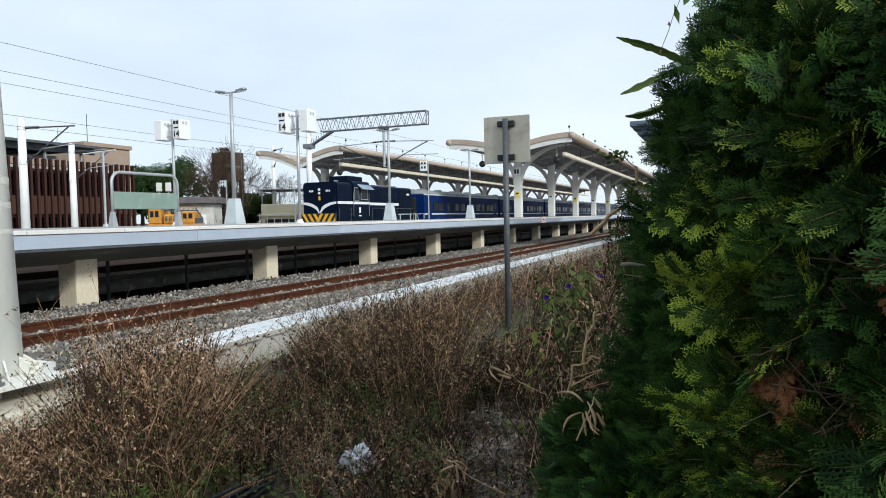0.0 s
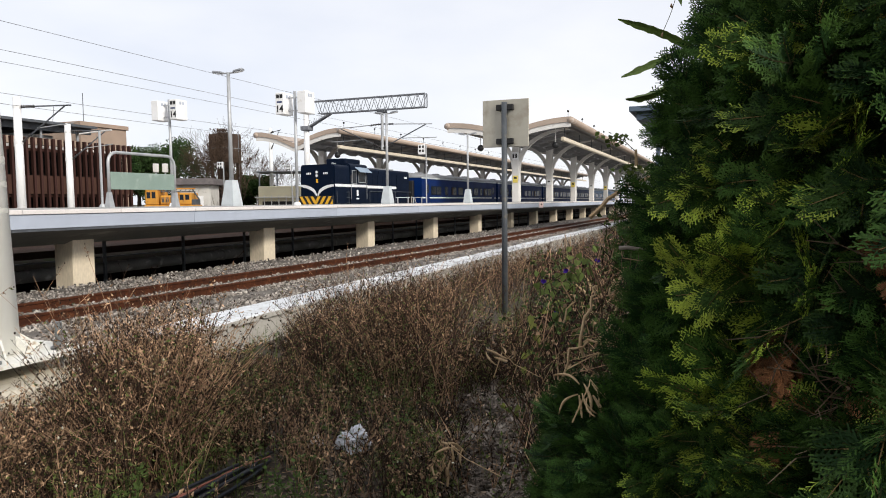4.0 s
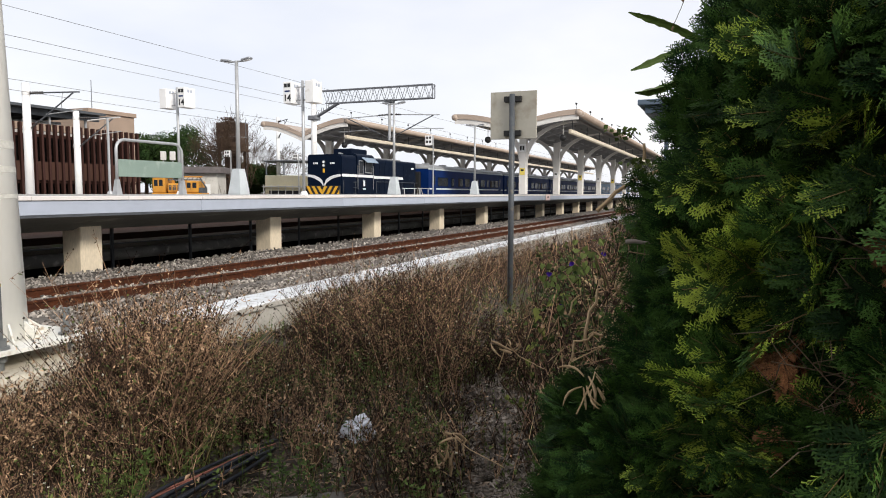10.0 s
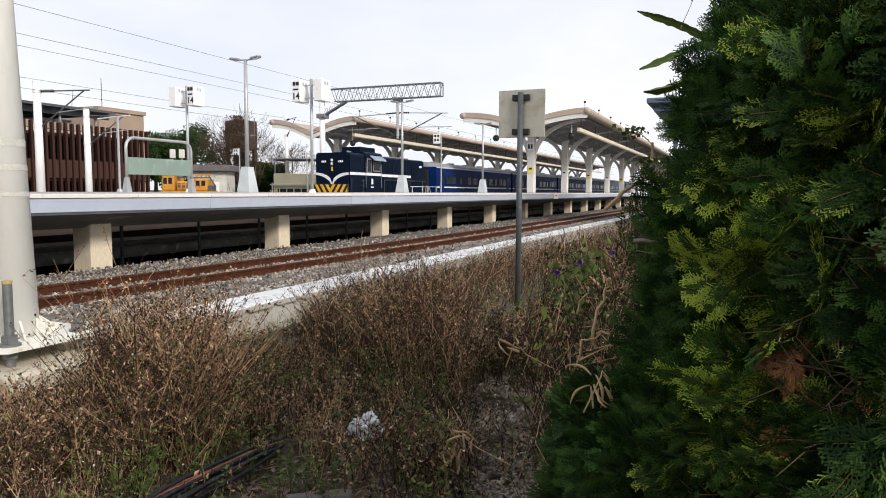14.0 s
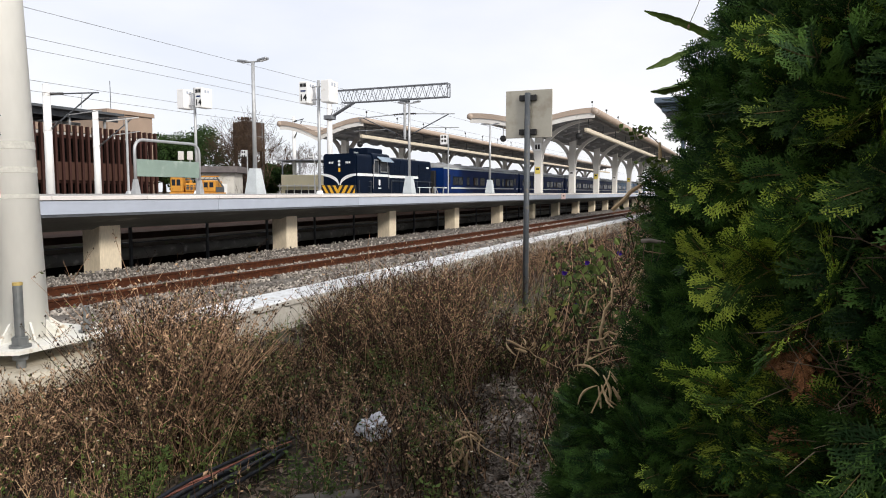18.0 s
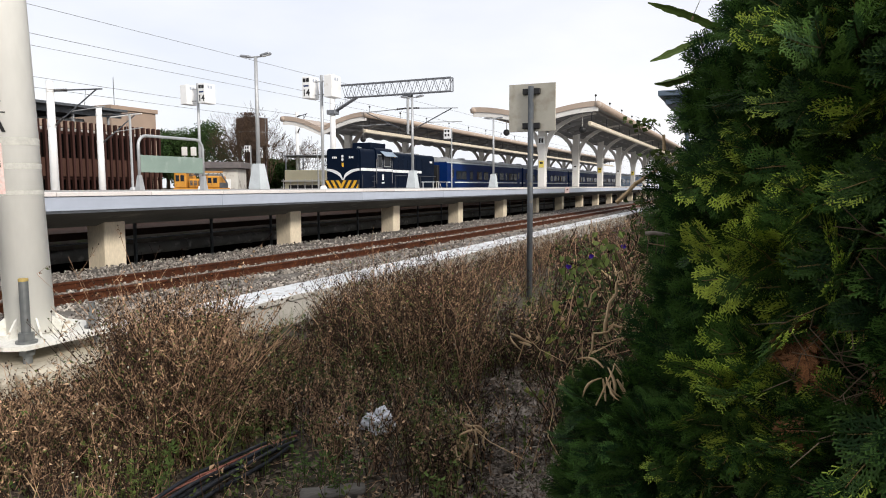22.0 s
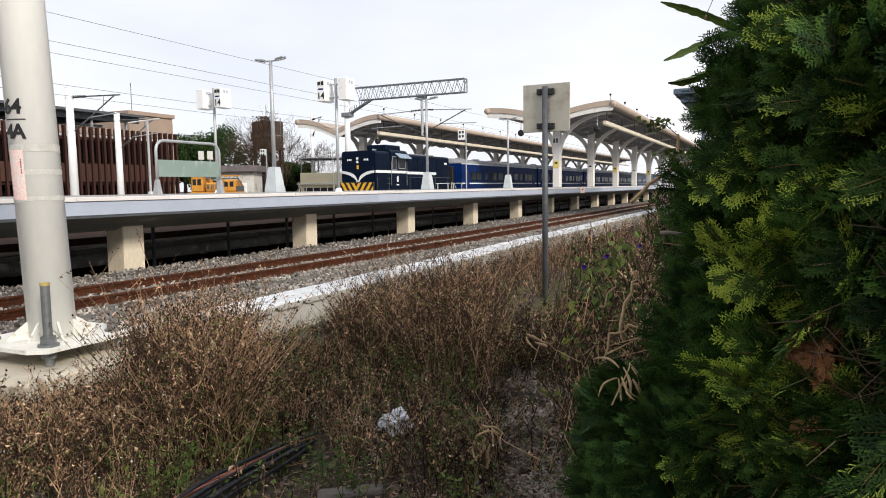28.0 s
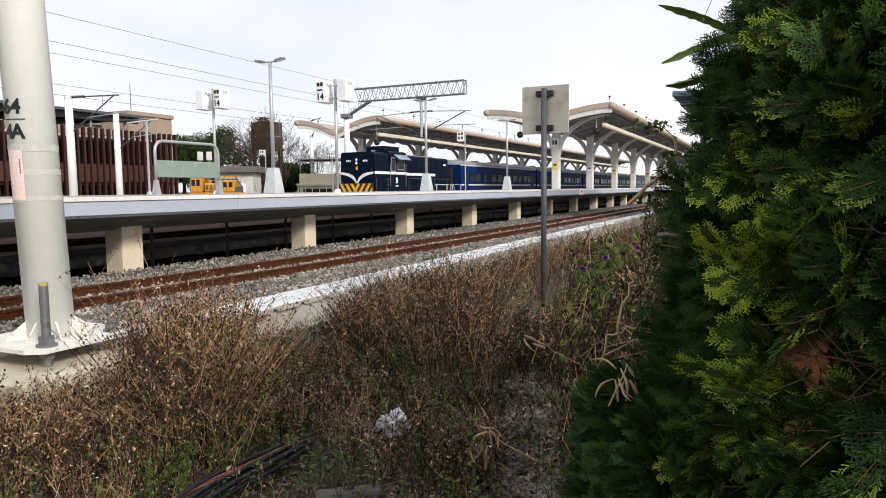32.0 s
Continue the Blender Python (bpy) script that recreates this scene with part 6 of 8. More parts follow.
def build_conifer():
    rng = random.Random(11)
    t = thing("conifer", TREE.x, TREE.y, -0.05, "dense dark green conifer with yellow-green tips and some dead brown sprays", "conifer")
    part("trunk", tube(bmesh.new(), [(0, 0, -0.2), (0.03, 0.02, 0.8), (-0.02, 0.03, 1.8), (0.02, 0, 2.7), (0, 0, 3.3)], 0.13, 9, 0.12), M["bark"], t, smooth=True)
    # live holds the lit foliage colours, shady a darkened set for shade
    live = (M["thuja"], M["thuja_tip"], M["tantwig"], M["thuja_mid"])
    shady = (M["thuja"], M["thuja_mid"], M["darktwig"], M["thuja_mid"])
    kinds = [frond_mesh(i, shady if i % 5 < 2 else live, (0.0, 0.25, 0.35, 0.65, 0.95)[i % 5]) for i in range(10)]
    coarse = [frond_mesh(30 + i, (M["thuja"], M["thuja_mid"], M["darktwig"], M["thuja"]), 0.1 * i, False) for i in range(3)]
    dead = [frond_mesh(50 + i, (M["deadfol"], M["deadfol"], M["bark"], M["deadfol"]), 0.0) for i in range(3)]
    up = Vector((0, 0, 1))
    camera_side = Vector((-0.80, 0.58, 0.16)).normalized()

    def put(me, pos, d, sc, face, sway=False):
        zz = (face - d * face.dot(d)).normalized()
        m = Matrix.Translation(pos) @ Matrix((d, zz.cross(d), zz)).transposed().to_4x4()
        ob = shared("foliage_frond", me, t, m @ Matrix.Scale(sc, 4))
        if sway and len(SWAY) < 45:
            SWAY.append((ob, m, rng.uniform(0, 6.28)))

    # rounded lobes of overlapping fronds on the side towards the path; their faces are turned to the camera to fit its
    # view
    for j in range(15):
        for i in range(16):
            z = 0.82 + 0.08 * j + rng.uniform(-0.03, 0.03)
            th = radians(94 + 2.7 * (i + 0.5 * (j % 2)) + rng.uniform(-0.8, 0.8))
            out = Vector((math.cos(th), math.sin(th), 0))
            tang = out.cross(up)
            hollow = noise.noise((th * 8.0, z * 5.5, 1.7))
            edge = smooth_step(radians(113), radians(103), th)
            r = tree_radius(z, th) - 0.085 + 0.105 * hollow - 0.02 * edge + rng.uniform(-0.02, 0.02)
            r -= 0.10 * edge * smooth_step(1.42, 1.56, z) * (1 - smooth_step(1.70, 1.8, z)) - 0.05 * edge * smooth_step(1.74, 1.82, z)
            if th < radians(105.5) and 1.57 < z < 1.74:
                continue
            bright = spot(th, z, LIT_YOUNG)
            r = min(r + 0.03 * bright, tree_radius(z, th) - 0.045)
            if r < 0.15:
                continue
            c = out * r + up * z
            hang = smooth_step(radians(118), radians(125), th) * (0.4 + 0.6 * noise.noise((th * 5, z * 3, 6.0)))
            axis = (out * 0.75 + up * (rng.uniform(0.05, 0.6) - 1.2 * max(hang, 0)) - tang * rng.uniform(0.0, 0.5 if z < 1.45 else 0.25)).normalized()
            gone = spot(th, z, DIED)
            for k in range(4):
                face = (camera_side + rvec(rng) * 0.45).normalized()
                across = face.cross(axis).normalized()
                d = (axis + across * (0.85 * (k - 1.5) / 1.5 + rng.uniform(-0.25, 0.25)) + rvec(rng) * 0.2).normalized()
                pos = c + across * 0.026 * (k - 1.5) + face * (0.02 - 0.03 * (k % 2)) - out * 0.02
                if rng.random() < gone * 1.2:
                    continue
                # tone paints light into the fronds: bright where lit, darker in hollows and edges
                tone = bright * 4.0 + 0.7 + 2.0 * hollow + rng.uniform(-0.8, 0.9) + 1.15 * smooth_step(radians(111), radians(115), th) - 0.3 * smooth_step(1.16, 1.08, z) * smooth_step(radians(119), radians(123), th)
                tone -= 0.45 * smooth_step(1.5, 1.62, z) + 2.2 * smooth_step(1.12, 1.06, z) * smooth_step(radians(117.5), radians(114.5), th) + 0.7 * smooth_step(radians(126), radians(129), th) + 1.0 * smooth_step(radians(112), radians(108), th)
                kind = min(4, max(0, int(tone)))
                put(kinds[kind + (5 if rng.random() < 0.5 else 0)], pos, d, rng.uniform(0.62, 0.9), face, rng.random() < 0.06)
    # died-back brown sprays hanging in the gaps
    for th0, z0, dth, dz in DIED:
        for k in range(7):
            th, z = radians(th0 + rng.uniform(-0.8, 0.8) * dth), z0 + rng.uniform(-0.7, 0.8) * dz
            out = Vector((math.cos(th), math.sin(th), 0))
            put(dead[k % 3], out * (tree_radius(z, th) - rng.uniform(0.06, 0.12)) + up * z, (out * rng.uniform(0, 0.4) + rvec(rng) * 0.35 - up).normalized(), rng.uniform(0.28, 0.46), (camera_side + rvec(rng) * 0.6).normalized())
    # near-black core added inside to paint the shade in the gaps
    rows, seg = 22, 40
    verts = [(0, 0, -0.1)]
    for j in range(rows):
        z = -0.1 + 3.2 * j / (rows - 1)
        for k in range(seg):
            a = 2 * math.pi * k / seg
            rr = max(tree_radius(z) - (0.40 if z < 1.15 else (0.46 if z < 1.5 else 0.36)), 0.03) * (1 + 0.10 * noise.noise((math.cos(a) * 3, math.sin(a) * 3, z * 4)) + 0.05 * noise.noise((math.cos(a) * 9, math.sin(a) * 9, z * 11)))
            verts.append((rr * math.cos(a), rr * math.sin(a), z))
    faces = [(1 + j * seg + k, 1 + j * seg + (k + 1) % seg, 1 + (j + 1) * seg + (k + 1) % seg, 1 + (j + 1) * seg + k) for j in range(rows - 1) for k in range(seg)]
    soup("inner_deadwood", verts, faces, M["shade_core"], t)
    # inner growth painted darker for shade, the outer edge by the track side, the low shoots there, and the thinner
    # rest of the crown
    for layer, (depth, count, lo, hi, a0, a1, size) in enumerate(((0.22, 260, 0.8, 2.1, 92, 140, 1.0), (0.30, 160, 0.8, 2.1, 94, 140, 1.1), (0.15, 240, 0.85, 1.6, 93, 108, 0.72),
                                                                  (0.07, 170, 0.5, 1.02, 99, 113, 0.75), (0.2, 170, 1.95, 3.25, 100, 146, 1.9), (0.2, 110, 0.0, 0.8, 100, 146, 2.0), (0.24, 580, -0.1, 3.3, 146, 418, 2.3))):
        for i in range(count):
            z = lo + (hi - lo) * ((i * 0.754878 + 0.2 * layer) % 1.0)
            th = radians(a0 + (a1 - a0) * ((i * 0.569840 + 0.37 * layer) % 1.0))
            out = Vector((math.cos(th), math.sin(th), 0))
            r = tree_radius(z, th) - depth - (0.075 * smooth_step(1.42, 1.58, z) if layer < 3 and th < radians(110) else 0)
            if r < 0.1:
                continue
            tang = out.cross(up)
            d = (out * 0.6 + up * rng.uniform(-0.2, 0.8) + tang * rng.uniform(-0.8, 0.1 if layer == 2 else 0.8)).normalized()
            face = ((camera_side if layer < 4 else out) + rvec(rng) * 0.4).normalized()
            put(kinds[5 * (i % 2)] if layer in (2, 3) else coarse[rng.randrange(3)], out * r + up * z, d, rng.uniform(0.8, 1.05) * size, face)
    for i in range(70):
        z = rng.uniform(0.1, 2.7)
        th = radians(144.6) + rng.uniform(-1.6, 1.6)
        r = tree_radius(z) * rng.uniform(0.75, 0.9)
        out = Vector((math.cos(th), math.sin(th), 0))
        pts = [Vector((0, 0, max(z - 0.45, 0.1))), out * r * 0.4 + Vector((0, 0, z - 0.2)) + rvec(rng) * 0.05, out * r * 0.75 + Vector((0, 0, z - 0.06)) + rvec(rng) * 0.05, out * r + Vector((0, 0, z))]
        part("limb", tube(bmesh.new(), pts, 0.016, 5, 0.3), M["bark"], t)
    # bare grey-brown twigs low down where growth has died back
    s = Soup()
    for i in range(170):
        th = radians(rng.uniform(123.5, 135))
        out = Vector((math.cos(th), math.sin(th), 0))
        p = out * (tree_radius(0.9) - 0.15) + up * rng.uniform(0.95, 1.38)
        d = (out * 0.6 + rvec(rng) * 0.8).normalized()
        ln = rng.uniform(0.06, 0.16)
        q = p + d * ln * 0.5 + rvec(rng) * 0.02
        e = q + (d + rvec(rng) * 0.5).normalized() * ln * 0.5
        s.bar([p, q, e], rng.uniform(0.001, 0.0026), 0.0007, 0 if rng.random() < 0.6 else 1)
        for _ in range(3):
            u = p.lerp(q, rng.random()) if rng.random() < 0.4 else q.lerp(e, rng.random())
            s.bar([u, u + (d + rvec(rng) * 0.9).normalized() * ln * 0.3], 0.0009, 0.0005, 0)
    tw = new("twig_tangle", s.mesh("twig_tangle", (M["greytwig"], M["tantwig"])))
    tw.parent = t
    tw["kind"] = "stuff"
    return t


build_conifer()


def weed_plant(s, rng, base, h, rich, lush=0.3, near=False):
    """A dry branching weed: a few stems, rising side twigs in pairs, shrivelled hanging leaves and dark spiky seed heads."""
    stems = rng.choice((2, 3)) if rich > 10 else 2
    tone = rng.random() + 0.5 * noise.noise((base.x * 2.2, base.y * 2.2, 6.0))
    wood, leafy = (6, 6) if tone < (0.22 if base.x < 4.5 else 0.66) else ((0, 1) if tone < 1.08 else (5, 1))
    for _ in range(stems):
        hh = h * rng.uniform(0.6, 1.05)
        lean = Vector((rng.gauss(0, 0.26), rng.gauss(0, 0.26), 1)).normalized()
        sk = (6 if rng.random() < 0.24 else wood) if rng.random() < 0.92 else (5 if rng.random() < 0.2 else 0)
        bend = Vector((rng.gauss(0, 0.2), rng.gauss(0, 0.2), 0))
        P = lambda t: base + lean * hh * t + bend * hh * t * t
        s.bar([P(0), P(0.5), P(1)], 0.0030, 0.0011, sk, 3)
        n = int(rich * rng.uniform(0.7, 1.2) / stems)
        for i in range(n):
            t = 0.22 + 0.78 * (i + rng.random()) / n
            a = i * 2.4 + rng.uniform(-0.8, 0.8)
            out = Vector((math.cos(a), math.sin(a), rng.uniform(0.4, 1.5))).normalized()
            ln = hh * rng.uniform(0.14, 0.36) * (1.25 - 0.7 * t)
            p = P(t)
            q = p + out * ln
            s.bar([p, q], 0.0015, 0.0008, sk, 3)
            heads = [q]
            if near:
                e = p.lerp(q, rng.uniform(0.35, 0.75))
                g = e + (out + rvec(rng) * 0.7 + Vector((0, 0, 0.3))).normalized() * ln * rng.uniform(0.3, 0.6)
                s.bar([e, g], 0.0011, 0.0006, sk, 3)
                heads.append(g)
            for k in range(4 if near else 2):
                d = (out * 0.6 + rvec(rng) * 0.8 + Vector((0, 0, -0.7))).normalized()
                pp = p.lerp(q, rng.uniform(0.0, 0.9))
                sd = d.orthogonal().normalized()
                sd = sd * math.cos(a * 3 + k) + d.cross(sd) * math.sin(a * 3 + k)
                big = rng.random() < 0.25
                L, w = rng.uniform(0.010, 0.022) * (1.6 if big else 1), rng.uniform(0.0025, 0.0052) * (1.5 if big else 1)
                m = pp + d * L * 0.55 + d.cross(sd) * L * rng.uniform(-0.3, 0.3)
                roll = rng.random()
                s.add([tuple(pp), tuple(m + sd * w), tuple(pp + d * L), tuple(m - sd * w)], [(0, 1, 2), (0, 2, 3)], 3 if roll < lush * (1.2 - t) else (5 if roll > 0.96 else leafy))
            for q in heads:
                if rng.random() < 0.7 and t > 0.3:
                    r = rng.uniform(0.003, 0.007)
                    e = [q + Vector(v) * r for v in ((1, 0, 0), (-0.5, 0.87, 0), (-0.5, -0.87, 0), (0, 0, 1.5), (0, 0, -1))]
                    s.add([tuple(v) for v in e], [(0, 1, 3), (1, 2, 3), (2, 0, 3), (1, 0, 4), (2, 1, 4), (0, 2, 4)], 4 if rng.random() < 0.02 else 2)


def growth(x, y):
    """How tall the weeds stand in metres, set by bearing and distance to fit the camera's view: a tall stand before the
    mast's foundation, a low gap before the wall, a bank along the wall, trodden ground by the hedge.
    """
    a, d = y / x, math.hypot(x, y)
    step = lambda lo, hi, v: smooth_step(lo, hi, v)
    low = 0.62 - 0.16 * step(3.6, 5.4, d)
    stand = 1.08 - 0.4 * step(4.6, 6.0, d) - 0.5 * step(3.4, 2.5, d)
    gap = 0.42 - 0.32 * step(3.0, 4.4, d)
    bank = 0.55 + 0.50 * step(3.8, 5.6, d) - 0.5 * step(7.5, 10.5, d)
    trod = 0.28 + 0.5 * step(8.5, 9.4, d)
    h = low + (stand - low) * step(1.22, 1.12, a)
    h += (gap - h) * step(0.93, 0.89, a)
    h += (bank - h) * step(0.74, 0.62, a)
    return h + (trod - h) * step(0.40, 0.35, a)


def hedge_line(x):
    """How near to the track side the hedge and its vines reach."""
    return 0.55 + 0.10 * max(x - 3, 0) if x > 2 else 0.5


def cleared(x, y):
    """Kept bare by bearing from the camera, so that the cable bundle and the split wood show."""
    a, d = y / x, math.hypot(x, y)
    return (0.74 < a < 1.06 and d < 3.65) or (0.5 < a < 0.74 and d < 3.1) or (0.34 < a < 0.5 and d < 2.8)


def build_weeds():
    rng = random.Random(5)
    s, count, tries = Soup(), 0, 0
    while count < 3400 and tries < 90000:
        tries += 1
        x = 1.9 + 14 * rng.random() ** 1.7
        y = rng.uniform(0.7, 5.68)
        if y < hedge_line(x) + (0.6 if x < 4 else (0.25 if x < 5 else 0.0)):
            continue
        dist = math.hypot(x, y)
        if dist < 2.3 or (3.4 < x < 4.75 and y > 5.1) or (cleared(x, y) and rng.random() < 0.93):
            continue
        patch = noise.noise((x * 0.9, y * 0.9, 5.0)) + 0.5 * noise.noise((x * 2.6, y * 2.6, 8.0))
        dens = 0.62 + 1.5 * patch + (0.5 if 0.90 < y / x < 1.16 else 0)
        # thin ground by the bag and on the camera's line to it, by the log and the trodden strip beside the hedge
        for cx, cy, r in ((3.1, 1.75, 0.12), (3.35, 1.92, 0.12), (2.45, 1.75, 0.42), (2.2, 2.36, 0.5), (2.75, 2.32, 0.36), (3.2, 1.0, 0.42), (3.9, 1.3, 0.34), (4.5, 1.4, 0.36), (6.4, 5.1, 0.5)):
            if (x - cx) ** 2 + (y - cy) ** 2 < r * r:
                dens *= 0.05
        if rng.random() > dens:
            continue
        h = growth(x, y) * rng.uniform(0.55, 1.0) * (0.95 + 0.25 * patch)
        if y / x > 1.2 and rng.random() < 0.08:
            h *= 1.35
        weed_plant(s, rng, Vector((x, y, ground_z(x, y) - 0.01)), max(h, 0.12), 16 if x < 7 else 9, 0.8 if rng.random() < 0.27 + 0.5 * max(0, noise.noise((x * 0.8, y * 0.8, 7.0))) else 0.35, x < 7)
        count += 1
    # the dense tall stand before the mast's foundation, placed by camera bearing to fit the view
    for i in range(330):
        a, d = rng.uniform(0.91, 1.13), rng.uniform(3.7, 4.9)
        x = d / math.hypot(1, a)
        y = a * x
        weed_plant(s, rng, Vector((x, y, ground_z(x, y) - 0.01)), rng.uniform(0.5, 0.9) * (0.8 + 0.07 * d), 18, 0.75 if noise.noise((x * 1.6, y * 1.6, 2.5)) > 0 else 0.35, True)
    # short bushy plants that fill the floor between the tall ones
    for i in range(2600):
        x = 1.95 + 3.6 * rng.random()
        y = rng.uniform(0.95, 4.6)
        if (cleared(x, y) and rng.random() < 0.85) or math.hypot(x, y) < 2.25 or y < hedge_line(x) + 0.3 or (1.5 < x < 3.25 and abs(y - 2.24) < 0.26) or (abs(y / x - 0.572) < 0.045 and 2.7 < x < 3.6 and rng.random() < 0.85):
            continue
        if y / x < 0.38 and x < 4.6 and rng.random() < 0.8:
            continue
        if (x - 3.47) ** 2 + (y - 2.1) ** 2 < 0.04 or (x - 2.6) ** 2 + (y - 1.83) ** 2 < 0.05:
            continue
        weed_plant(s, rng, Vector((x, y, ground_z(x, y) - 0.01)), rng.uniform(0.1, 0.32), 8, 0.75 if noise.noise((x * 1.1, y * 1.1, 3.0)) > -0.05 else 0.25)
    ob = new("dry_weeds", s.mesh("dry_weeds", (M["stem"], M["dryleaf"], M["seed"], M["green"], M["flower"], M["straw"], M["darkdry"])))
    tagged(ob, "dense dry brown weeds with dark seed heads", "weeds", kind="stuff")
    # coarser growth further along the line
    s = Soup()
    for i in range(1500):
        x = 14 + 50 * rng.random() ** 1.4
        y = rng.uniform(hedge_line(min(x, 16)) - 0.4, 5.7)
        base = Vector((x, y, ground_z(x, y) - 0.01))
        weed_plant(s, rng, base, rng.uniform(0.4, 0.85), 7)
    ob = new("far_dry_weeds", s.mesh("far_dry_weeds", (M["stem"], M["dryleaf"], M["seed"], M["green"], M["flower"], M["straw"], M["darkdry"])))
    tagged(ob, "dry brown weeds further along the wall", "weeds", kind="stuff")
    # thinner growth on the rest of the waste ground, beside and behind the path
    s = Soup()
    for i in range(2200):
        x, y = rng.uniform(-9, 12), rng.uniform(-7, 5.4)
        if math.hypot(x, y) < 1.6 or (x - 1.9) ** 2 + (y + 1.35) ** 2 < 3.6 or (x > 1.8 and y > hedge_line(x) + 0.2) or (x < 4.7 and y > 4.9):
            continue
        if noise.noise((x * 0.7, y * 0.7, 4.0)) < -0.12:
            continue
        weed_plant(s, rng, Vector((x, y, ground_z(x, y) - 0.01)), rng.uniform(0.15, 0.6), 6, 0.35)
    ob = new("side_dry_weeds", s.mesh("side_dry_weeds", (M["stem"], M["dryleaf"], M["seed"], M["green"], M["flower"], M["straw"], M["darkdry"])))
    tagged(ob, "thin dry weeds on waste ground beside the conifer", "weeds", kind="stuff")
    # green low growth, straw and litter
    s = Soup()
    for i in range(2400):
        x = 1.7 + 9 * rng.random() ** 1.2
        y = rng.uniform(0.6, 5.6)
        if math.hypot(x, y) < 2.1 or y < hedge_line(x):
            continue
        if noise.noise((x * 1.3, y * 1.3, 2.0)) < -0.05 and rng.random() < 0.75:
            continue
        b = Vector((x, y, ground_z(x, y)))
        hh = rng.uniform(0.04, 0.26)
        for k in range(rng.randrange(5, 12)):
            a = rng.uniform(0, 6.28)
            d = Vector((math.cos(a), math.sin(a), rng.uniform(0.1, 0.9))).normalized()
            s.leaf(b + Vector((0, 0, hh * rng.random())) + d * 0.015, d, d.cross(Vector((0, 0, 1))).normalized(), rng.uniform(0.014, 0.036), rng.uniform(0.005, 0.011), 0, rng.uniform(0.05, 0.4))
        s.bar([b, b + Vector((0, 0, hh))], 0.002, 0.001, 0, 3)
        if rng.random() < 0.12:
            q = b + Vector((rng.gauss(0, 0.02), rng.gauss(0, 0.02), hh + rng.uniform(0.05, 0.3)))
            s.bar([b + Vector((0, 0, hh)), q], 0.001, 0.0008, 0, 3)
            for k in range(5):
                a = k * 1.257
                d = Vector((math.cos(a), math.sin(a), 0.2)).normalized()
                s.leaf(q, d, d.cross(Vector((0, 0, 1))).normalized(), 0.007, 0.003, 2, 0.1)
    # leafy green shoots with toothed leaves in threes among the near weeds
    for i in range(900):
        x = rng.uniform(2.1, 4.7)
        y = x * rng.uniform(0.4, 1.3)
        if math.hypot(x, y) < 2.6 or noise.noise((x * 1.7, y * 1.7, 12.0)) < 0.0 or (cleared(x, y) and rng.random() < 0.93) or (abs(y / x - 0.572) < 0.05 and x < 3.5):
            continue
        b = Vector((x, y, ground_z(x, y)))
        hh = rng.uniform(0.1, 0.34)
        top = b + Vector((rng.gauss(0, 0.04), rng.gauss(0, 0.04), hh))
        s.bar([b, top], 0.0022, 0.0012, 0, 3)
        for k in range(rng.randrange(3, 7)):
            p = b.lerp(top, rng.uniform(0.35, 1.0))
            a = rng.uniform(0, 6.28)
            for da, size in ((-0.75, 0.75), (0, 1.0), (0.75, 0.75)):
                d = Vector((math.cos(a + da), math.sin(a + da), rng.uniform(-0.3, 0.35))).normalized()
                s.leaf(p + d * 0.012, d, d.cross(Vector((0, 0, 1))).normalized(), size * rng.uniform(0.024, 0.042), size * rng.uniform(0.008, 0.012), 0, rng.uniform(0.1, 0.4))
    ob = new("green_undergrowth", s.mesh("green_undergrowth", (M["green"], M["straw"], M["flower"])))
    tagged(ob, "low green leafy undergrowth with tiny white flowers", "undergrowth", kind="stuff")
    s = Soup()
    for i in range(15000):
        x = 1.6 + 7 * rng.random() ** 1.5
        y = rng.uniform(0.4, 5.6) if i % 2 else rng.uniform(0.5, 2.4)
        b = Vector((x, y, ground_z(x, y) + rng.uniform(0.003, 0.02)))
        a = rng.uniform(0, 6.28)
        d = Vector((math.cos(a), math.sin(a), rng.uniform(-0.1, 0.25))).normalized()
        sd = d.cross(Vector((rng.gauss(0, 0.3), rng.gauss(0, 0.3), 1))).normalized()
        if rng.random() < 0.45:
            s.bar([b, b + d * rng.uniform(0.04, 0.22)], 0.0018, 0.001, 1 if rng.random() < 0.3 else 0, 3)
        else:
            s.leaf(b, d, sd, rng.uniform(0.02, 0.06), rng.uniform(0.006, 0.018), 0, rng.uniform(0, 0.4))
    # pale dry chips and straw on the trodden strip
    for i in range(8000):
        x = rng.uniform(2.5, 6.2)
        y = x * rng.gauss(0.325, 0.05)
        b = Vector((x, y, ground_z(x, y) + rng.uniform(0.003, 0.02)))
        a = rng.uniform(0, 6.28)
        d = Vector((math.cos(a), math.sin(a), rng.uniform(-0.1, 0.3))).normalized()
        s.leaf(b, d, d.cross(Vector((rng.gauss(0, 0.3), rng.gauss(0, 0.3), 1))).normalized(), rng.uniform(0.02, 0.06), rng.uniform(0.004, 0.014), 2, rng.uniform(0, 0.4))
    ob = new("leaf_litter", s.mesh("leaf_litter", (M["litter"], M["stem"], M["chip"])))
    tagged(ob, "dry fallen leaves, straw and twigs on the soil", "leaf litter", kind="stuff")


build_weeds()


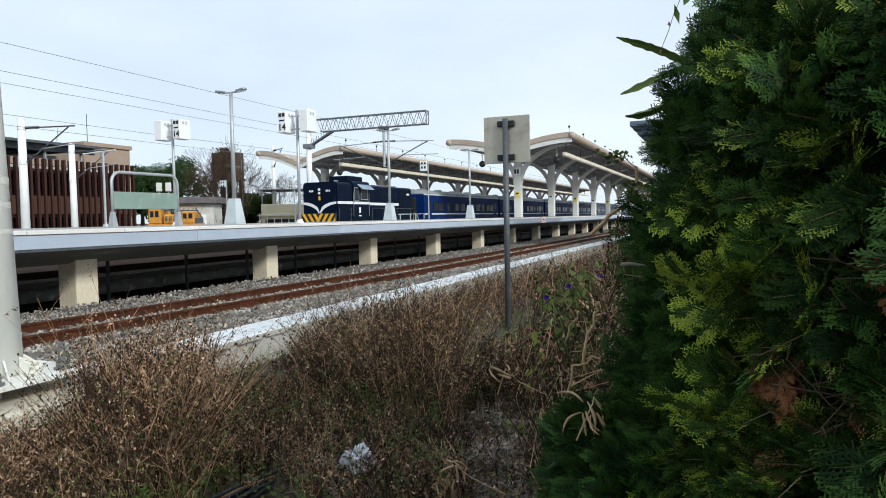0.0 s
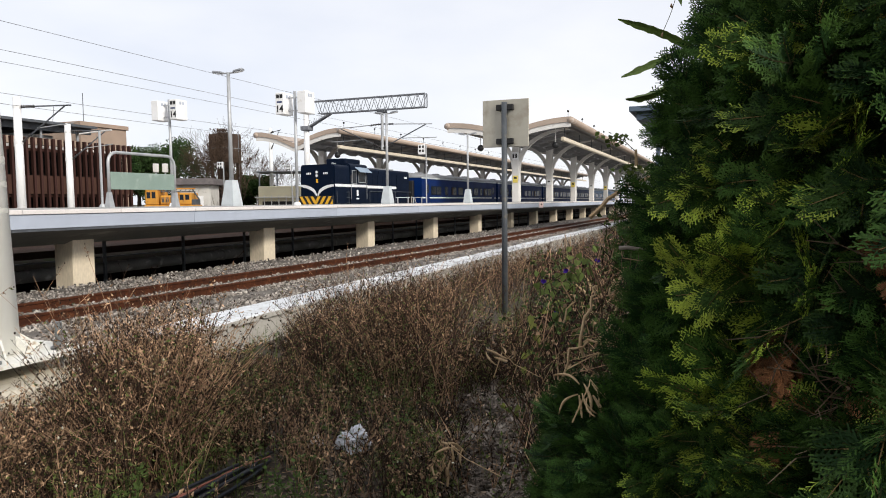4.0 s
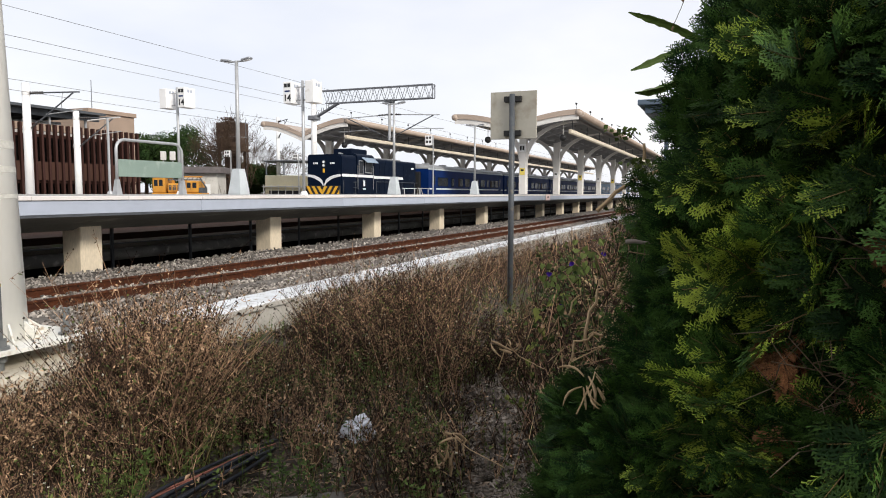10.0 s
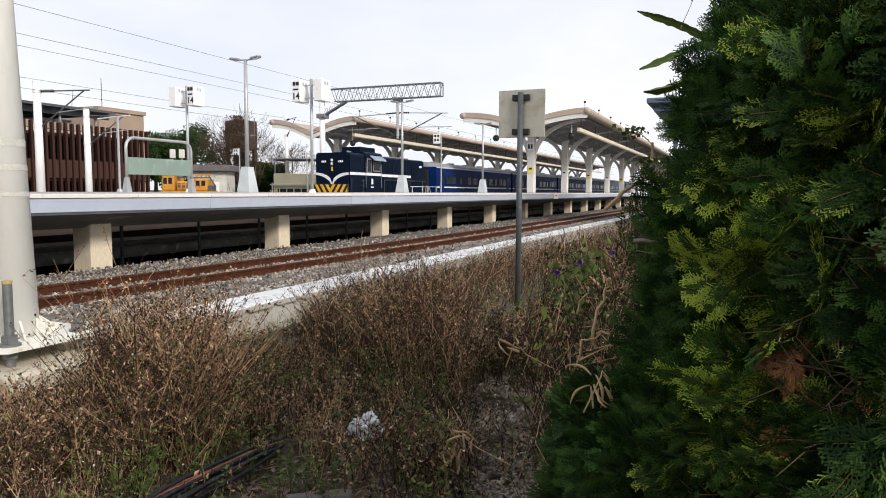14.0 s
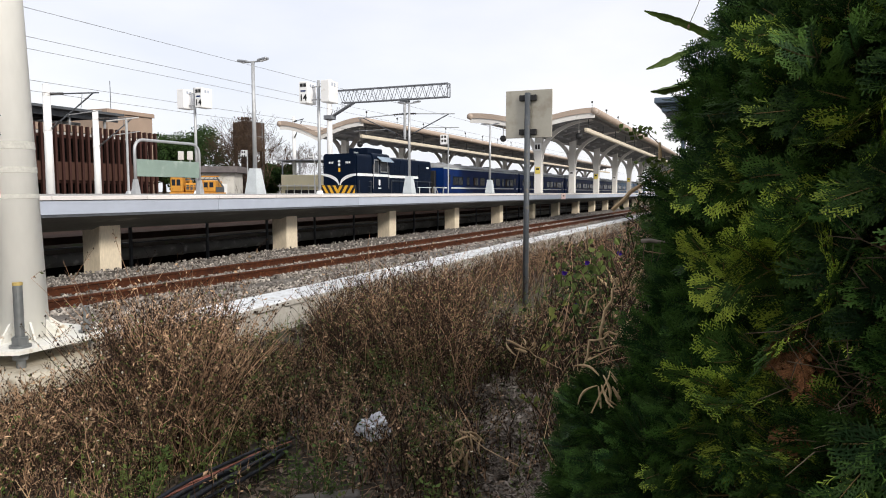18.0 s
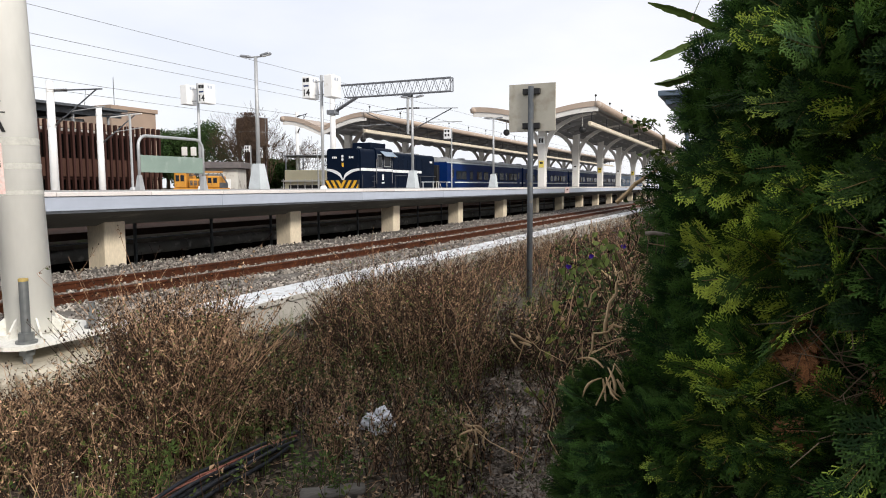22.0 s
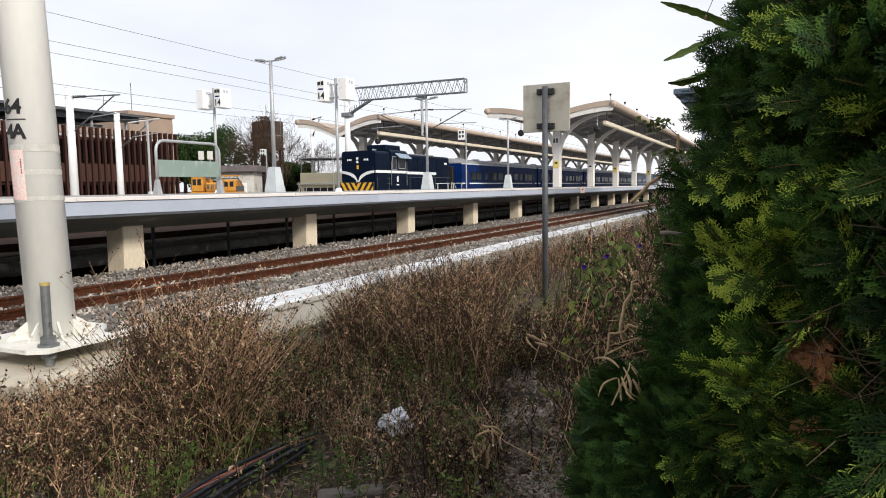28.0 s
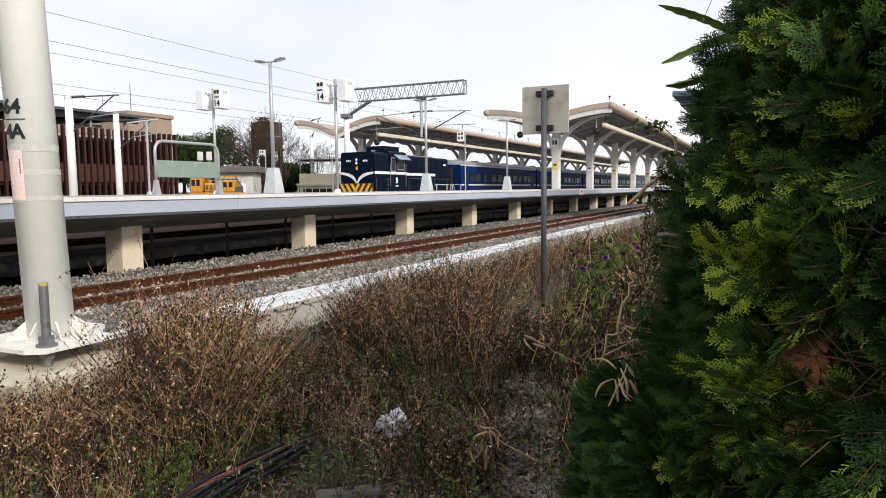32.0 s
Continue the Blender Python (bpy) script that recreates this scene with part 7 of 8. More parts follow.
# -- vines, pods and cactus by the hedge --
def build_vines():
    rng = random.Random(21)
    v = thing("vine_thicket", 3.85, 0.93, -0.02, "tangle of dry vines with green leaves and purple flowers", "vine", rz=14)
    s = Soup()
    for i in range(520):
        a = Vector((rng.uniform(-0.7, 1.9), rng.gauss(-0.16, 0.14), 0))
        h = (0.75 + 0.18 * a.x) * rng.uniform(0.5, 1.1)
        pts = [a, a + Vector((rng.gauss(0, 0.12), rng.gauss(0, 0.1), h * 0.5)), a + Vector((rng.gauss(0, 0.2), rng.gauss(0, 0.08), h)), a + Vector((rng.gauss(0, 0.3), rng.gauss(0, 0.12), h * rng.uniform(0.6, 1.05)))]
        s.bar(pts, 0.003 * rng.uniform(0.5, 1.6), 0.0012, 0 if rng.random() < 0.06 else (1 if rng.random() < 0.28 else 2), 4)
    v2 = new("tangled_stem", s.mesh("tangled_stem", (M["pod"], M["stem"], M["darkdry"])))
    v2.parent = v
    s = Soup()
    for i in range(3500):
        p = Vector((rng.uniform(-0.5, 1.9), rng.gauss(-0.16, 0.13), 0))
        p.z = (0.76 + 0.16 * min(p.x, 1.2)) * rng.uniform(0.1, 1.08)
        d = (rvec(rng) + Vector((-0.4, 0.5, -0.3))).normalized()
        sd = d.cross(rvec(rng)).normalized()
        ln = rng.uniform(0.018, 0.038)
        clump = noise.noise((p.x * 4, p.y * 4, p.z * 4))
        s.leaf(p, d, sd, ln, ln * 0.42, (0 if clump > 0.12 and rng.random() < 0.7 else 2) if rng.random() < 0.7 else (1 if rng.random() < 0.25 else 3), rng.uniform(0, 0.3))
    v3 = new("leaves", s.mesh("leaves", (M["green"], M["dryleaf"], M["vineleaf"], M["darkdry"])))
    v3.parent = v
    # broad heart-shaped leaves: green ones in clumps above, yellowing ones low down
    broad = Soup()
    for cy, cz, spread, n, yellow in ((0.02, 0.92, 0.05, 9, 0.1), (-0.11, 0.97, 0.05, 16, 0.0), (-0.06, 0.80, 0.05, 14, 0.25), (-0.22, 1.08, 0.06, 12, 0.0), (0.03, 0.70, 0.03, 3, 0.9),
                                      (0.13, 0.43, 0.03, 2, 1.0), (0.10, 0.55, 0.03, 2, 0.8), (0.24, 0.20, 0.02, 2, 0.8), (0.16, 0.21, 0.02, 3, 0.8)):
        for i in range(n):
            p = Vector((0.05 + rng.gauss(0, 0.04), cy + rng.gauss(0, spread), cz + rng.gauss(0, spread)))
            d = Vector((rng.gauss(-0.3, 0.3), rng.gauss(0, 0.6), -0.8)).normalized()
            sd = d.cross((Vector((-1, 0.2, 0.5)) + rvec(rng) * 0.5).normalized()).normalized()
            ln = rng.uniform(0.032, 0.055)
            k = 1 if rng.random() < yellow else 0
            for f in (-1, 1):
                rim = [p, p - d * ln * 0.14 + sd * f * ln * 0.26, p + d * ln * 0.12 + sd * f * ln * 0.46, p + d * ln * 0.5 + sd * f * ln * 0.34, p + d * ln]
                rim = [q + d.cross(sd) * (0.12 * abs((q - p).dot(sd))) for q in rim]
                broad.add([tuple(q) for q in rim], [(0, 1, 2), (0, 2, 3), (0, 3, 4)], k)
    v4 = new("broad_leaves", broad.mesh("broad_leaves", (M["green"], M["yellowleaf"])))
    v4.parent = v
    for x, y, z in ((0.107, 0.015, 0.95), (0.136, -0.116, 1.01), (0.10, -0.056, 0.76), (0.16, -0.30, 1.07)):
        s = Soup()
        for k in range(5):
            a = k * 1.2566 + x * 40
            d = (Vector((-0.45, 0.2, 0.1)) + Vector((0, math.cos(a), math.sin(a)))).normalized()
            s.leaf(Vector((0, 0, 0)), d, d.cross(Vector((-1, 0.3, 0.2))).normalized(), rng.uniform(0.017, 0.026), 0.010, 0, 0.25)
        f = new("flower", s.mesh("flower", (M["petal"],)))
        f.parent = v
        f["label"] = "purple trumpet flower"
        f.matrix_basis = pose(x, y, z)
    return v


build_vines()


def build_dry_branches():
    """Thick tan dead stems leaning at the conifer's edge."""
    rng = random.Random(77)
    t = thing("dry_branch_tangle", 1.98, 0.32, 0.0, "thick tan dead stems tangled with thin brown twigs beside the conifer", "dead branches")
    stems = (((0.0, 0.06, 0.95), (0.0, 0.065, 1.03), (0.01, 0.03, 1.12), (0.0, 0.02, 1.16)),
             ((0.0, 0.06, 0.99), (0.01, 0.0, 1.01), (0.02, -0.04, 1.09), (0.0, -0.02, 1.14), (0.01, -0.03, 1.18)),
             ((-0.02, 0.12, 0.86), (-0.01, 0.09, 0.97), (0.0, 0.04, 1.0)),
             ((0.0, -0.03, 1.13), (0.02, -0.05, 1.21), (0.02, -0.09, 1.26), (0.03, -0.08, 1.33)),
             ((0.02, -0.06, 1.185), (0.03, -0.10, 1.20), (0.03, -0.16, 1.19)),
             ((0.0, 0.11, 1.05), (0.0, 0.09, 1.10), (0.01, 0.08, 1.13)))
    for k, pts in enumerate(stems):
        fine = []
        for a, b in zip(pts, pts[1:]):
            fine += [Vector(a).lerp(Vector(b), u) + rvec(rng) * 0.008 for u in (0, 0.35, 0.7)]
        fine.append(Vector(pts[-1]))
        part("dead_stem", tube(bmesh.new(), fine, 0.0052 - 0.0005 * k, 6, 0.6), M["pod"], t, smooth=True)
    s = Soup()
    for i in range(420):
        p = Vector((rng.uniform(-0.05, 0.7), rng.gauss(0.0, 0.09), rng.uniform(0.0, 1.15)))
        q = p + Vector((rng.gauss(0, 0.05), rng.gauss(0, 0.05), rng.uniform(0.02, 0.14)))
        e = q + Vector((rng.gauss(0, 0.07), rng.gauss(0, 0.06), rng.uniform(-0.12, 0.06)))
        s.bar([p, q, e], rng.uniform(0.0012, 0.003), 0.0008, 0 if rng.random() < 0.08 else (1 if rng.random() < 0.35 else 2))
    tw = new("twig_tangle", s.mesh("twig_tangle", (M["pod"], M["stem"], M["darkdry"])))
    tw.parent = t
    tw["kind"] = "stuff"


build_dry_branches()


def pod_mesh(seed):
    rng = random.Random(seed)
    bend = rng.uniform(-0.6, 0.6)
    pts = [Vector((0.11 * t, 0.05 * bend * t * t, -0.02 * math.sin(3 * t))) for t in [i / 6 for i in range(7)]]
    bm = bmesh.new()
    rings = []
    for i, p in enumerate(pts):
        r = 0.0054 * (0.35 + math.sin(math.pi * (i + 0.5) / 7)) * rng.uniform(0.85, 1.15)
        rings.append([bm.verts.new(p + Vector((0, math.cos(a) * r * 1.1, math.sin(a) * r * 0.7))) for a in [j * math.pi / 3 for j in range(6)]])
    for a, b in zip(rings, rings[1:]):
        for i in range(6):
            bm.faces.new((a[i], a[(i + 1) % 6], b[(i + 1) % 6], b[i]))
    bm.faces.new(rings[0][::-1])
    bm.faces.new(rings[-1])
    me = bpy.data.meshes.new("pod")
    bm.to_mesh(me)
    bm.free()
    me.materials.append(M["pod"])
    me.polygons.foreach_set("use_smooth", [True] * len(me.polygons))
    return me


PODS = [pod_mesh(i) for i in range(4)]


def build_pod_spray(x, y, z, n, spread, seed, hang=-0.7, size=1.0):
    rng = random.Random(seed)
    t = thing("dry_pod_cluster", x, y, z, "cluster of curled tan seed pods on a dry twig", "seed pods", "dry pod clusters")
    part("twig", tube(bmesh.new(), [(-spread * 0.6, 0.03, -0.12 * size), (-spread * 0.3, 0, 0.01), (0, 0, 0.02), (spread * 0.6, -0.06 * size, -0.05 * size), (spread * 1.1, -0.2 * size, -0.12 * size)], 0.0032 * size, 5, 0.6), M["pod"], t)
    for i in range(n):
        p = Vector((rng.uniform(-spread, spread), rng.uniform(-0.05, 0.05) * size, rng.uniform(-0.05, 0.03) * size))
        d = Vector((rng.gauss(0, 0.5), rng.gauss(0, 0.5), hang + rng.gauss(0, 0.35))).normalized()
        m = Matrix.Translation(p) @ d.to_track_quat("X", "Z").to_matrix().to_4x4() @ Matrix.Rotation(rng.uniform(0, 6), 4, "X") @ Matrix.Scale(size * rng.uniform(0.7, 1.2), 4)
        shared("pod", PODS[rng.randrange(4)], t, m)
    return t


build_pod_spray(1.35, 0.245, 1.035, 10, 0.035, 3, size=0.52)
build_pod_spray(2.8, 0.87, 0.74, 6, 0.05, 4, 0.6, size=0.75)
build_pod_spray(3.0, 1.20, 0.22, 11, 0.09, 5, size=1.15)
build_pod_spray(4.2, 0.72, 0.85, 7, 0.12, 6, 0.3)


def build_cactus(p, q, seed):
    """A three-ribbed climbing stem with a wavy edge."""
    p, q = Vector(p), Vector(q)
    bm = bmesh.new()
    d = (q - p)
    L = d.length
    d.normalize()
    u = d.orthogonal().normalized()
    w = d.cross(u)
    rings = []
    n = 26
    for i in range(n + 1):
        s = i / n
        r = 0.0115 * min(1, 5.0 * (1 - s) + 0.12) ** 0.8 * (1 + 0.13 * math.sin(s * L * 170))
        c = p + d * L * s + Vector((0, 0, 0.03 * math.sin(s * 3.0 + seed)))
        ring = []
        for j in range(6):
            a = j * math.pi / 3 + seed
            ring.append(bm.verts.new(c + (u * math.cos(a) + w * math.sin(a)) * r * (1.0 if j % 2 == 0 else 0.34)))
        rings.append(ring)
    for a, b in zip(rings, rings[1:]):
        for j in range(6):
            bm.faces.new((a[j], a[(j + 1) % 6], b[(j + 1) % 6], b[j]))
    bm.faces.new(rings[0][::-1])
    bm.faces.new(rings[-1])
    me = bpy.data.meshes.new("cactus_stem")
    bm.to_mesh(me)
    bm.free()
    me.materials.append(M["cactus"])
    ob = new("cactus_stem", me)
    return tagged(ob, "three-ribbed green climbing cactus stem poking from the conifer", "cactus", "cactus stems")


def build_hedge_vine():
    """Dark rounded leaves and a dangling tendril at the conifer's edge."""
    rng = random.Random(8)
    t = thing("climbing_vine", 1.75, 0.22, 1.47, "climbing vine with dark round leaves and a hanging tendril", "vine")
    part("tendril", tube(bmesh.new(), [(0.03, -0.04, 0.0), (0.02, -0.025, -0.04), (0.01, -0.02, -0.08), (0.0, -0.01, -0.16)], 0.0007, 4), M["straw"], t)
    part("branch", tube(bmesh.new(), [(-0.04, 0.09, -0.11), (-0.03, 0.065, -0.085), (-0.02, 0.05, -0.065), (0.0, 0.0, -0.03), (0.04, -0.05, -0.01)], 0.006, 6, 0.7), M["pod"], t)
    part("branch", tube(bmesh.new(), [(0.02, -0.012, 0.015), (0.02, -0.01, 0.055)], 0.0045, 6, 0.7), M["pod"], t)
    part("twig", tube(bmesh.new(), [(0.02, -0.01, 0.05), (0.0, 0.02, 0.08), (-0.01, 0.05, 0.09)], 0.0012, 5, 0.7), M["bark"], t)
    s = Soup()
    for i in range(64):
        c, w = ((0.0, 0.03, 0.08), (0.01, 0.018, 0.008)) if i < 30 else ((0.0, -0.005, 0.012), (0.01, 0.018, 0.008))
        p = Vector([rng.gauss(m, k) for m, k in zip(c, w)])
        d = (rvec(rng) + Vector((-0.4, 0.5, -0.5))).normalized()
        s.leaf(p, d, d.cross(rvec(rng)).normalized(), rng.uniform(0.011, 0.018), rng.uniform(0.0045, 0.0075), 0, 0.15)
    lv = new("leafage", s.mesh("leafage", (M["green"],)))
    lv.parent = t
    lv["kind"] = "stuff"


build_hedge_vine()


def build_edge_shrub():
    """Small dark leaves and thin tan stems that climb the conifer's outer edge."""
    rng = random.Random(19)
    t = thing("edge_creeper", 2.3, 0.36, 0.0, "small-leaved green creeper on thin tan stems at the conifer's edge", "vine")
    s, w = Soup(), Soup()
    for k in range(12):
        u = k / 11
        c = Vector((0.16 - 0.04 * u, -0.02 + 0.10 * u, 1.31 - 0.62 * u))
        for _ in range(34):
            p = c + Vector((rng.gauss(0, 0.06), rng.gauss(0, 0.035), rng.gauss(0, 0.035)))
            d = (rvec(rng) + Vector((-0.4, 0.4, -0.4))).normalized()
            s.leaf(p, d, d.cross(rvec(rng)).normalized(), rng.uniform(0.012, 0.024), rng.uniform(0.005, 0.009), 0 if rng.random() < 0.65 else 1, 0.2)
        for _ in range(9):
            p = c + Vector((rng.gauss(0, 0.05), rng.gauss(0, 0.03), rng.gauss(0, 0.03)))
            q = p + Vector((rng.gauss(0, 0.03), rng.gauss(0, 0.03), rng.uniform(0.03, 0.09)))
            w.bar([p, q, q + Vector((rng.gauss(0, 0.03), rng.gauss(0, 0.03), rng.uniform(-0.02, 0.07)))], rng.uniform(0.0012, 0.0028), 0.0008, 0 if rng.random() < 0.5 else 1)
    lv = new("leafage", s.mesh("leafage", (M["vineleaf"], M["green"])))
    lv.parent = t
    lv["kind"] = "stuff"
    st = new("stem_tangle", w.mesh("stem_tangle", (M["pod"], M["darkdry"])))
    st.parent = t
    st["kind"] = "stuff"


build_edge_shrub()


def build_hanging_twig():
    rng = random.Random(15)
    t = thing("hanging_twig", 1.74, 0.13, 1.87, "thin dry vine hanging with a few small withered leaves", "vine")
    part("stem", tube(bmesh.new(), [(0.01, -0.03, 0.05), (0.0, -0.01, 0.0), (-0.005, 0.0, -0.035), (-0.01, 0.02, -0.085)], 0.0009, 4), M["bark"], t)
    for p in ((-0.002, 0.0, -0.012), (-0.01, 0.018, -0.078), (-0.012, 0.022, -0.088)):
        s = Soup()
        d = rvec(rng, -1.0)
        s.leaf(Vector(p), d, d.orthogonal().normalized(), 0.014, 0.005, 0, 0.3)
        lf = new("leaf", s.mesh("leaf", (M["dryleaf"],)))
        lf.parent = t
    for p, d, ln, wd in (((0.004, -0.012, 0.028), (0.1, -0.22, -1), 0.05, 0.0065), ((0.0, -0.045, 0.045), (-0.1, 0.35, -0.8), 0.03, 0.008), ((0.0, -0.085, 0.05), (0, -0.45, -0.8), 0.034, 0.008)):
        s = Soup()
        d = Vector(d).normalized()
        s.leaf(Vector(p), d, d.cross(Vector((-1, 0, 0.1))).normalized(), ln, wd, 0, 0.08)
        lf = new("leaf", s.mesh("leaf", (M["cactus"],)))
        lf.parent = t
        lf["label"] = "green hanging leaf"


build_hanging_twig()


def build_broken_branch():
    rng = random.Random(44)
    t = thing("broken_branch", 1.60, 0.19, 1.292, "pale broken branch with thin hanging twigs caught in the conifer", "dead branch")
    part("wood", tube(bmesh.new(), [(0.005, 0.035, 0.002), (0.0, 0.015, 0.004), (0.003, -0.01, 0.0), (0.0, -0.035, -0.003)], 0.0052, 7, 0.7), M["chip"], t, smooth=True)
    part("twig", tube(bmesh.new(), [(0.0, 0.03, -0.004), (0.002, 0.028, -0.02), (0.0, -0.02, -0.026), (0.0, -0.034, -0.004)], 0.0012, 5), M["straw"], t)
    for k in range(4):
        y = 0.025 - 0.016 * k
        part("twig", tube(bmesh.new(), [(0, y, -0.004), (rng.gauss(0, 0.004), y + rng.gauss(0, 0.006), -0.025), (0, y + rng.gauss(0, 0.012), -0.045)], 0.0009, 5, 0.6), M["greytwig"], t)


build_broken_branch()


build_cactus((2.02, -0.02, 1.70), (1.88, 0.27, 1.875), 0.3)
build_cactus((1.97, 0.05, 1.755), (1.86, 0.258, 1.742), 1.1)
build_cactus((1.98, 0.05, 1.715), (1.86, 0.246, 1.69), 2.0)


# -- litter on the ground --
def build_litter():
    rng = random.Random(3)
    c = thing("cable_bundle", 2.5, 2.27, 0.0, "bundle of black cables and a faded pink conduit on the soil", "cable")
    for i in range(13):
        pink = i < 3
        o = 0.085 - 0.018 * i if pink else 0.035 - 0.0125 * (i - 3) + rng.uniform(-0.014, 0.014)
        lift = (0.012, 0.036, 0.022, 0.05)[i % 4]
        pts = [Vector((-1.3, o * 1.2 - 0.12, 0.01)), Vector((-0.6, o * 1.1 - 0.04 + rng.gauss(0, 0.012), lift + rng.random() * 0.02)), Vector((-0.25, o * 1.1 + rng.gauss(0, 0.012), lift + rng.random() * 0.03)),
               Vector((0.05, o + rng.gauss(0, 0.018), lift + rng.random() * 0.03)), Vector((0.3, o * 0.85 + rng.gauss(0, 0.02), lift + rng.random() * 0.02)), Vector((0.55 + rng.uniform(-0.14, 0.12), o * 0.6 + 0.03 + rng.gauss(0, 0.02), 0.0))]
        fine = []
        for a, b in zip(pts, pts[1:]):
            fine += [a.lerp(b, t) for t in (0, 0.33, 0.66)]
        fine.append(pts[-1])
        for _ in range(2):
            fine = [fine[0]] + [(fine[k - 1] + fine[k] * 2 + fine[k + 1]) / 4 for k in range(1, len(fine) - 1)] + [fine[-1]]
        part("conduit" if pink else "cable", tube(bmesh.new(), fine, 0.0048 if pink else rng.uniform(0.007, 0.0115), 8), M["pinkcable"] if pink else M["cable"], c, "faded pink conduit" if pink else "", True)
    # crumpled bag
    bm = bmesh.new()
    bmesh.ops.create_icosphere(bm, subdivisions=5, radius=0.085)
    for v in bm.verts:
        n1 = noise.noise(v.co * 16) + 0.6 * noise.noise(v.co * 34 + Vector((5, 0, 0)))
        v.co *= 0.95 + 0.5 * n1 + 0.25 * noise.noise(v.co * 70)
        v.co.z = max(v.co.z * 1.0, -0.06) + 0.05
        v.co.x *= 0.75
    bag = tagged(part("plastic_bag", bm, M["plastic"]), "crumpled white plastic bag lying in the weeds", "plastic bag")
    bag.matrix_basis = pose(3.40, 1.94, ground_z(3.40, 1.94) + 0.005, 0, 10, 30)
    bm = bmesh.new()
    bmesh.ops.create_icosphere(bm, subdivisions=3, radius=0.045)
    for v in bm.verts:
        v.co *= 1 + 0.4 * noise.noise(v.co * 40)
        v.co.z = max(v.co.z, -0.02) + 0.02
    sc = tagged(part("plastic_scrap", bm, M["plastic"]), "small crumpled white plastic scrap in the weeds", "plastic scrap")
    sc.matrix_basis = pose(3.42, 2.22, ground_z(3.42, 2.22))
    # weathered log
    bm = bmesh.new()
    rings = []
    for i in range(13):
        x = -0.15 + 0.3 * i / 12
        rings.append([bm.verts.new((x + 0.012 * noise.noise((j, i, 1)), math.cos(a) * 0.04 * (1 + 0.3 * noise.noise((j * 0.9, i * 0.35, 2))), 0.03 + math.sin(a) * 0.03 * (1 + 0.3 * noise.noise((j * 0.9, i * 0.35, 5)))))
                      for j, a in enumerate([k * 2 * math.pi / 14 for k in range(14)])])
    for a, b in zip(rings, rings[1:]):
        for j in range(14):
            bm.faces.new((a[j], a[(j + 1) % 14], b[(j + 1) % 14], b[j]))
    bm.faces.new(rings[0][::-1])
    bm.faces.new(rings[-1])
    log = tagged(part("log", bm, M["weathered"], smooth=True), "grey weathered piece of split wood", "log")
    log.matrix_basis = pose(2.60, 1.74, ground_z(2.60, 1.74), 0, 0, -52)
    # loop of pale cord
    pts = [Vector((0.055 * math.cos(a), 0.04 * math.sin(a) + 0.004 * a, 0.008)) for a in [i * 0.42 for i in range(17)]]
    co = tagged(part("cord", tube(bmesh.new(), pts, 0.005, 6), M["concrete"], smooth=True), "loop of pale grey cord on the ground", "cord")
    co.matrix_basis = pose(3.54, 1.03, ground_z(3.54, 1.03) + 0.004)


build_litter()


# -- trees behind the station --
def build_bare_tree(x, y, z, h, stems, seed, label):
    rng = random.Random(seed)
    t = thing("bare_tree", x, y, z, label, "tree")
    s = Soup()

    def grow(p, d, ln, r, depth):
        q = p + d * ln
        m = p.lerp(q, 0.5) + rvec(rng) * ln * 0.09
        if depth == 0:
            part("stem", tube(bmesh.new(), [p, m, q], r, 7, 0.7), M["bark"], t)
        else:
            s.bar([p, m, q], max(r, 0.011), max(r * 0.66, 0.009), 0, 5 if depth < 2 else 3)
        if depth == 6:
            return
        for k in range(2 if depth < 1 else 3):
            nd = (d + rvec(rng, 0.25) * 0.6).normalized()
            grow(q if k < 2 else m, nd, ln * rng.uniform(0.66, 0.86), r * 0.62, depth + 1)

    for i in range(stems):
        a = 6.28 * (i + rng.random() * 0.6) / stems
        d = Vector((math.cos(a) * 0.5, math.sin(a) * 0.5, 1)).normalized()
        grow(Vector((math.cos(a) * 0.2, math.sin(a) * 0.2, 0)), d, h * rng.uniform(0.24, 0.3), h * 0.008, 0)
    ob = new("branch_work", s.mesh("branch_work", (M["bark"],)))
    ob.parent = t
    return t


def build_dead_ivy():
    """Withered creeper over the water tower's shaft and the edge of its tank."""
    rng = random.Random(31)
    s = Soup()
    for i in range(2600):
        z = 9.3 * rng.random() ** 0.8
        wide = 0.55 if z < 5.6 else 0.8
        p = Vector((-0.75 + rng.gauss(0, wide * 0.5) + (0.2 if z < 5.6 else -0.4), -1.25 + rng.gauss(0, 0.25), z))
        d = (rvec(rng) + Vector((0, -0.3, -0.5))).normalized()
        s.leaf(p, d, d.cross(rvec(rng)).normalized(), rng.uniform(0.12, 0.3), rng.uniform(0.04, 0.1), 0 if rng.random() < 0.6 else 1, 0.3)
    ob = new("creeper", s.mesh("creeper", (M["rustwall"], M["bark"])))
    ob.parent = TOWER
    ob["label"] = "withered brown creeper"


build_dead_ivy()
build_bare_tree(59.2, 48.3, -0.3, 10.2, 5, 2, "leafless many-stemmed tree with fine twigs around the water tower")
build_bare_tree(63.5, 47.2, -0.3, 8.5, 3, 7, "leafless spreading tree beside the water tower")


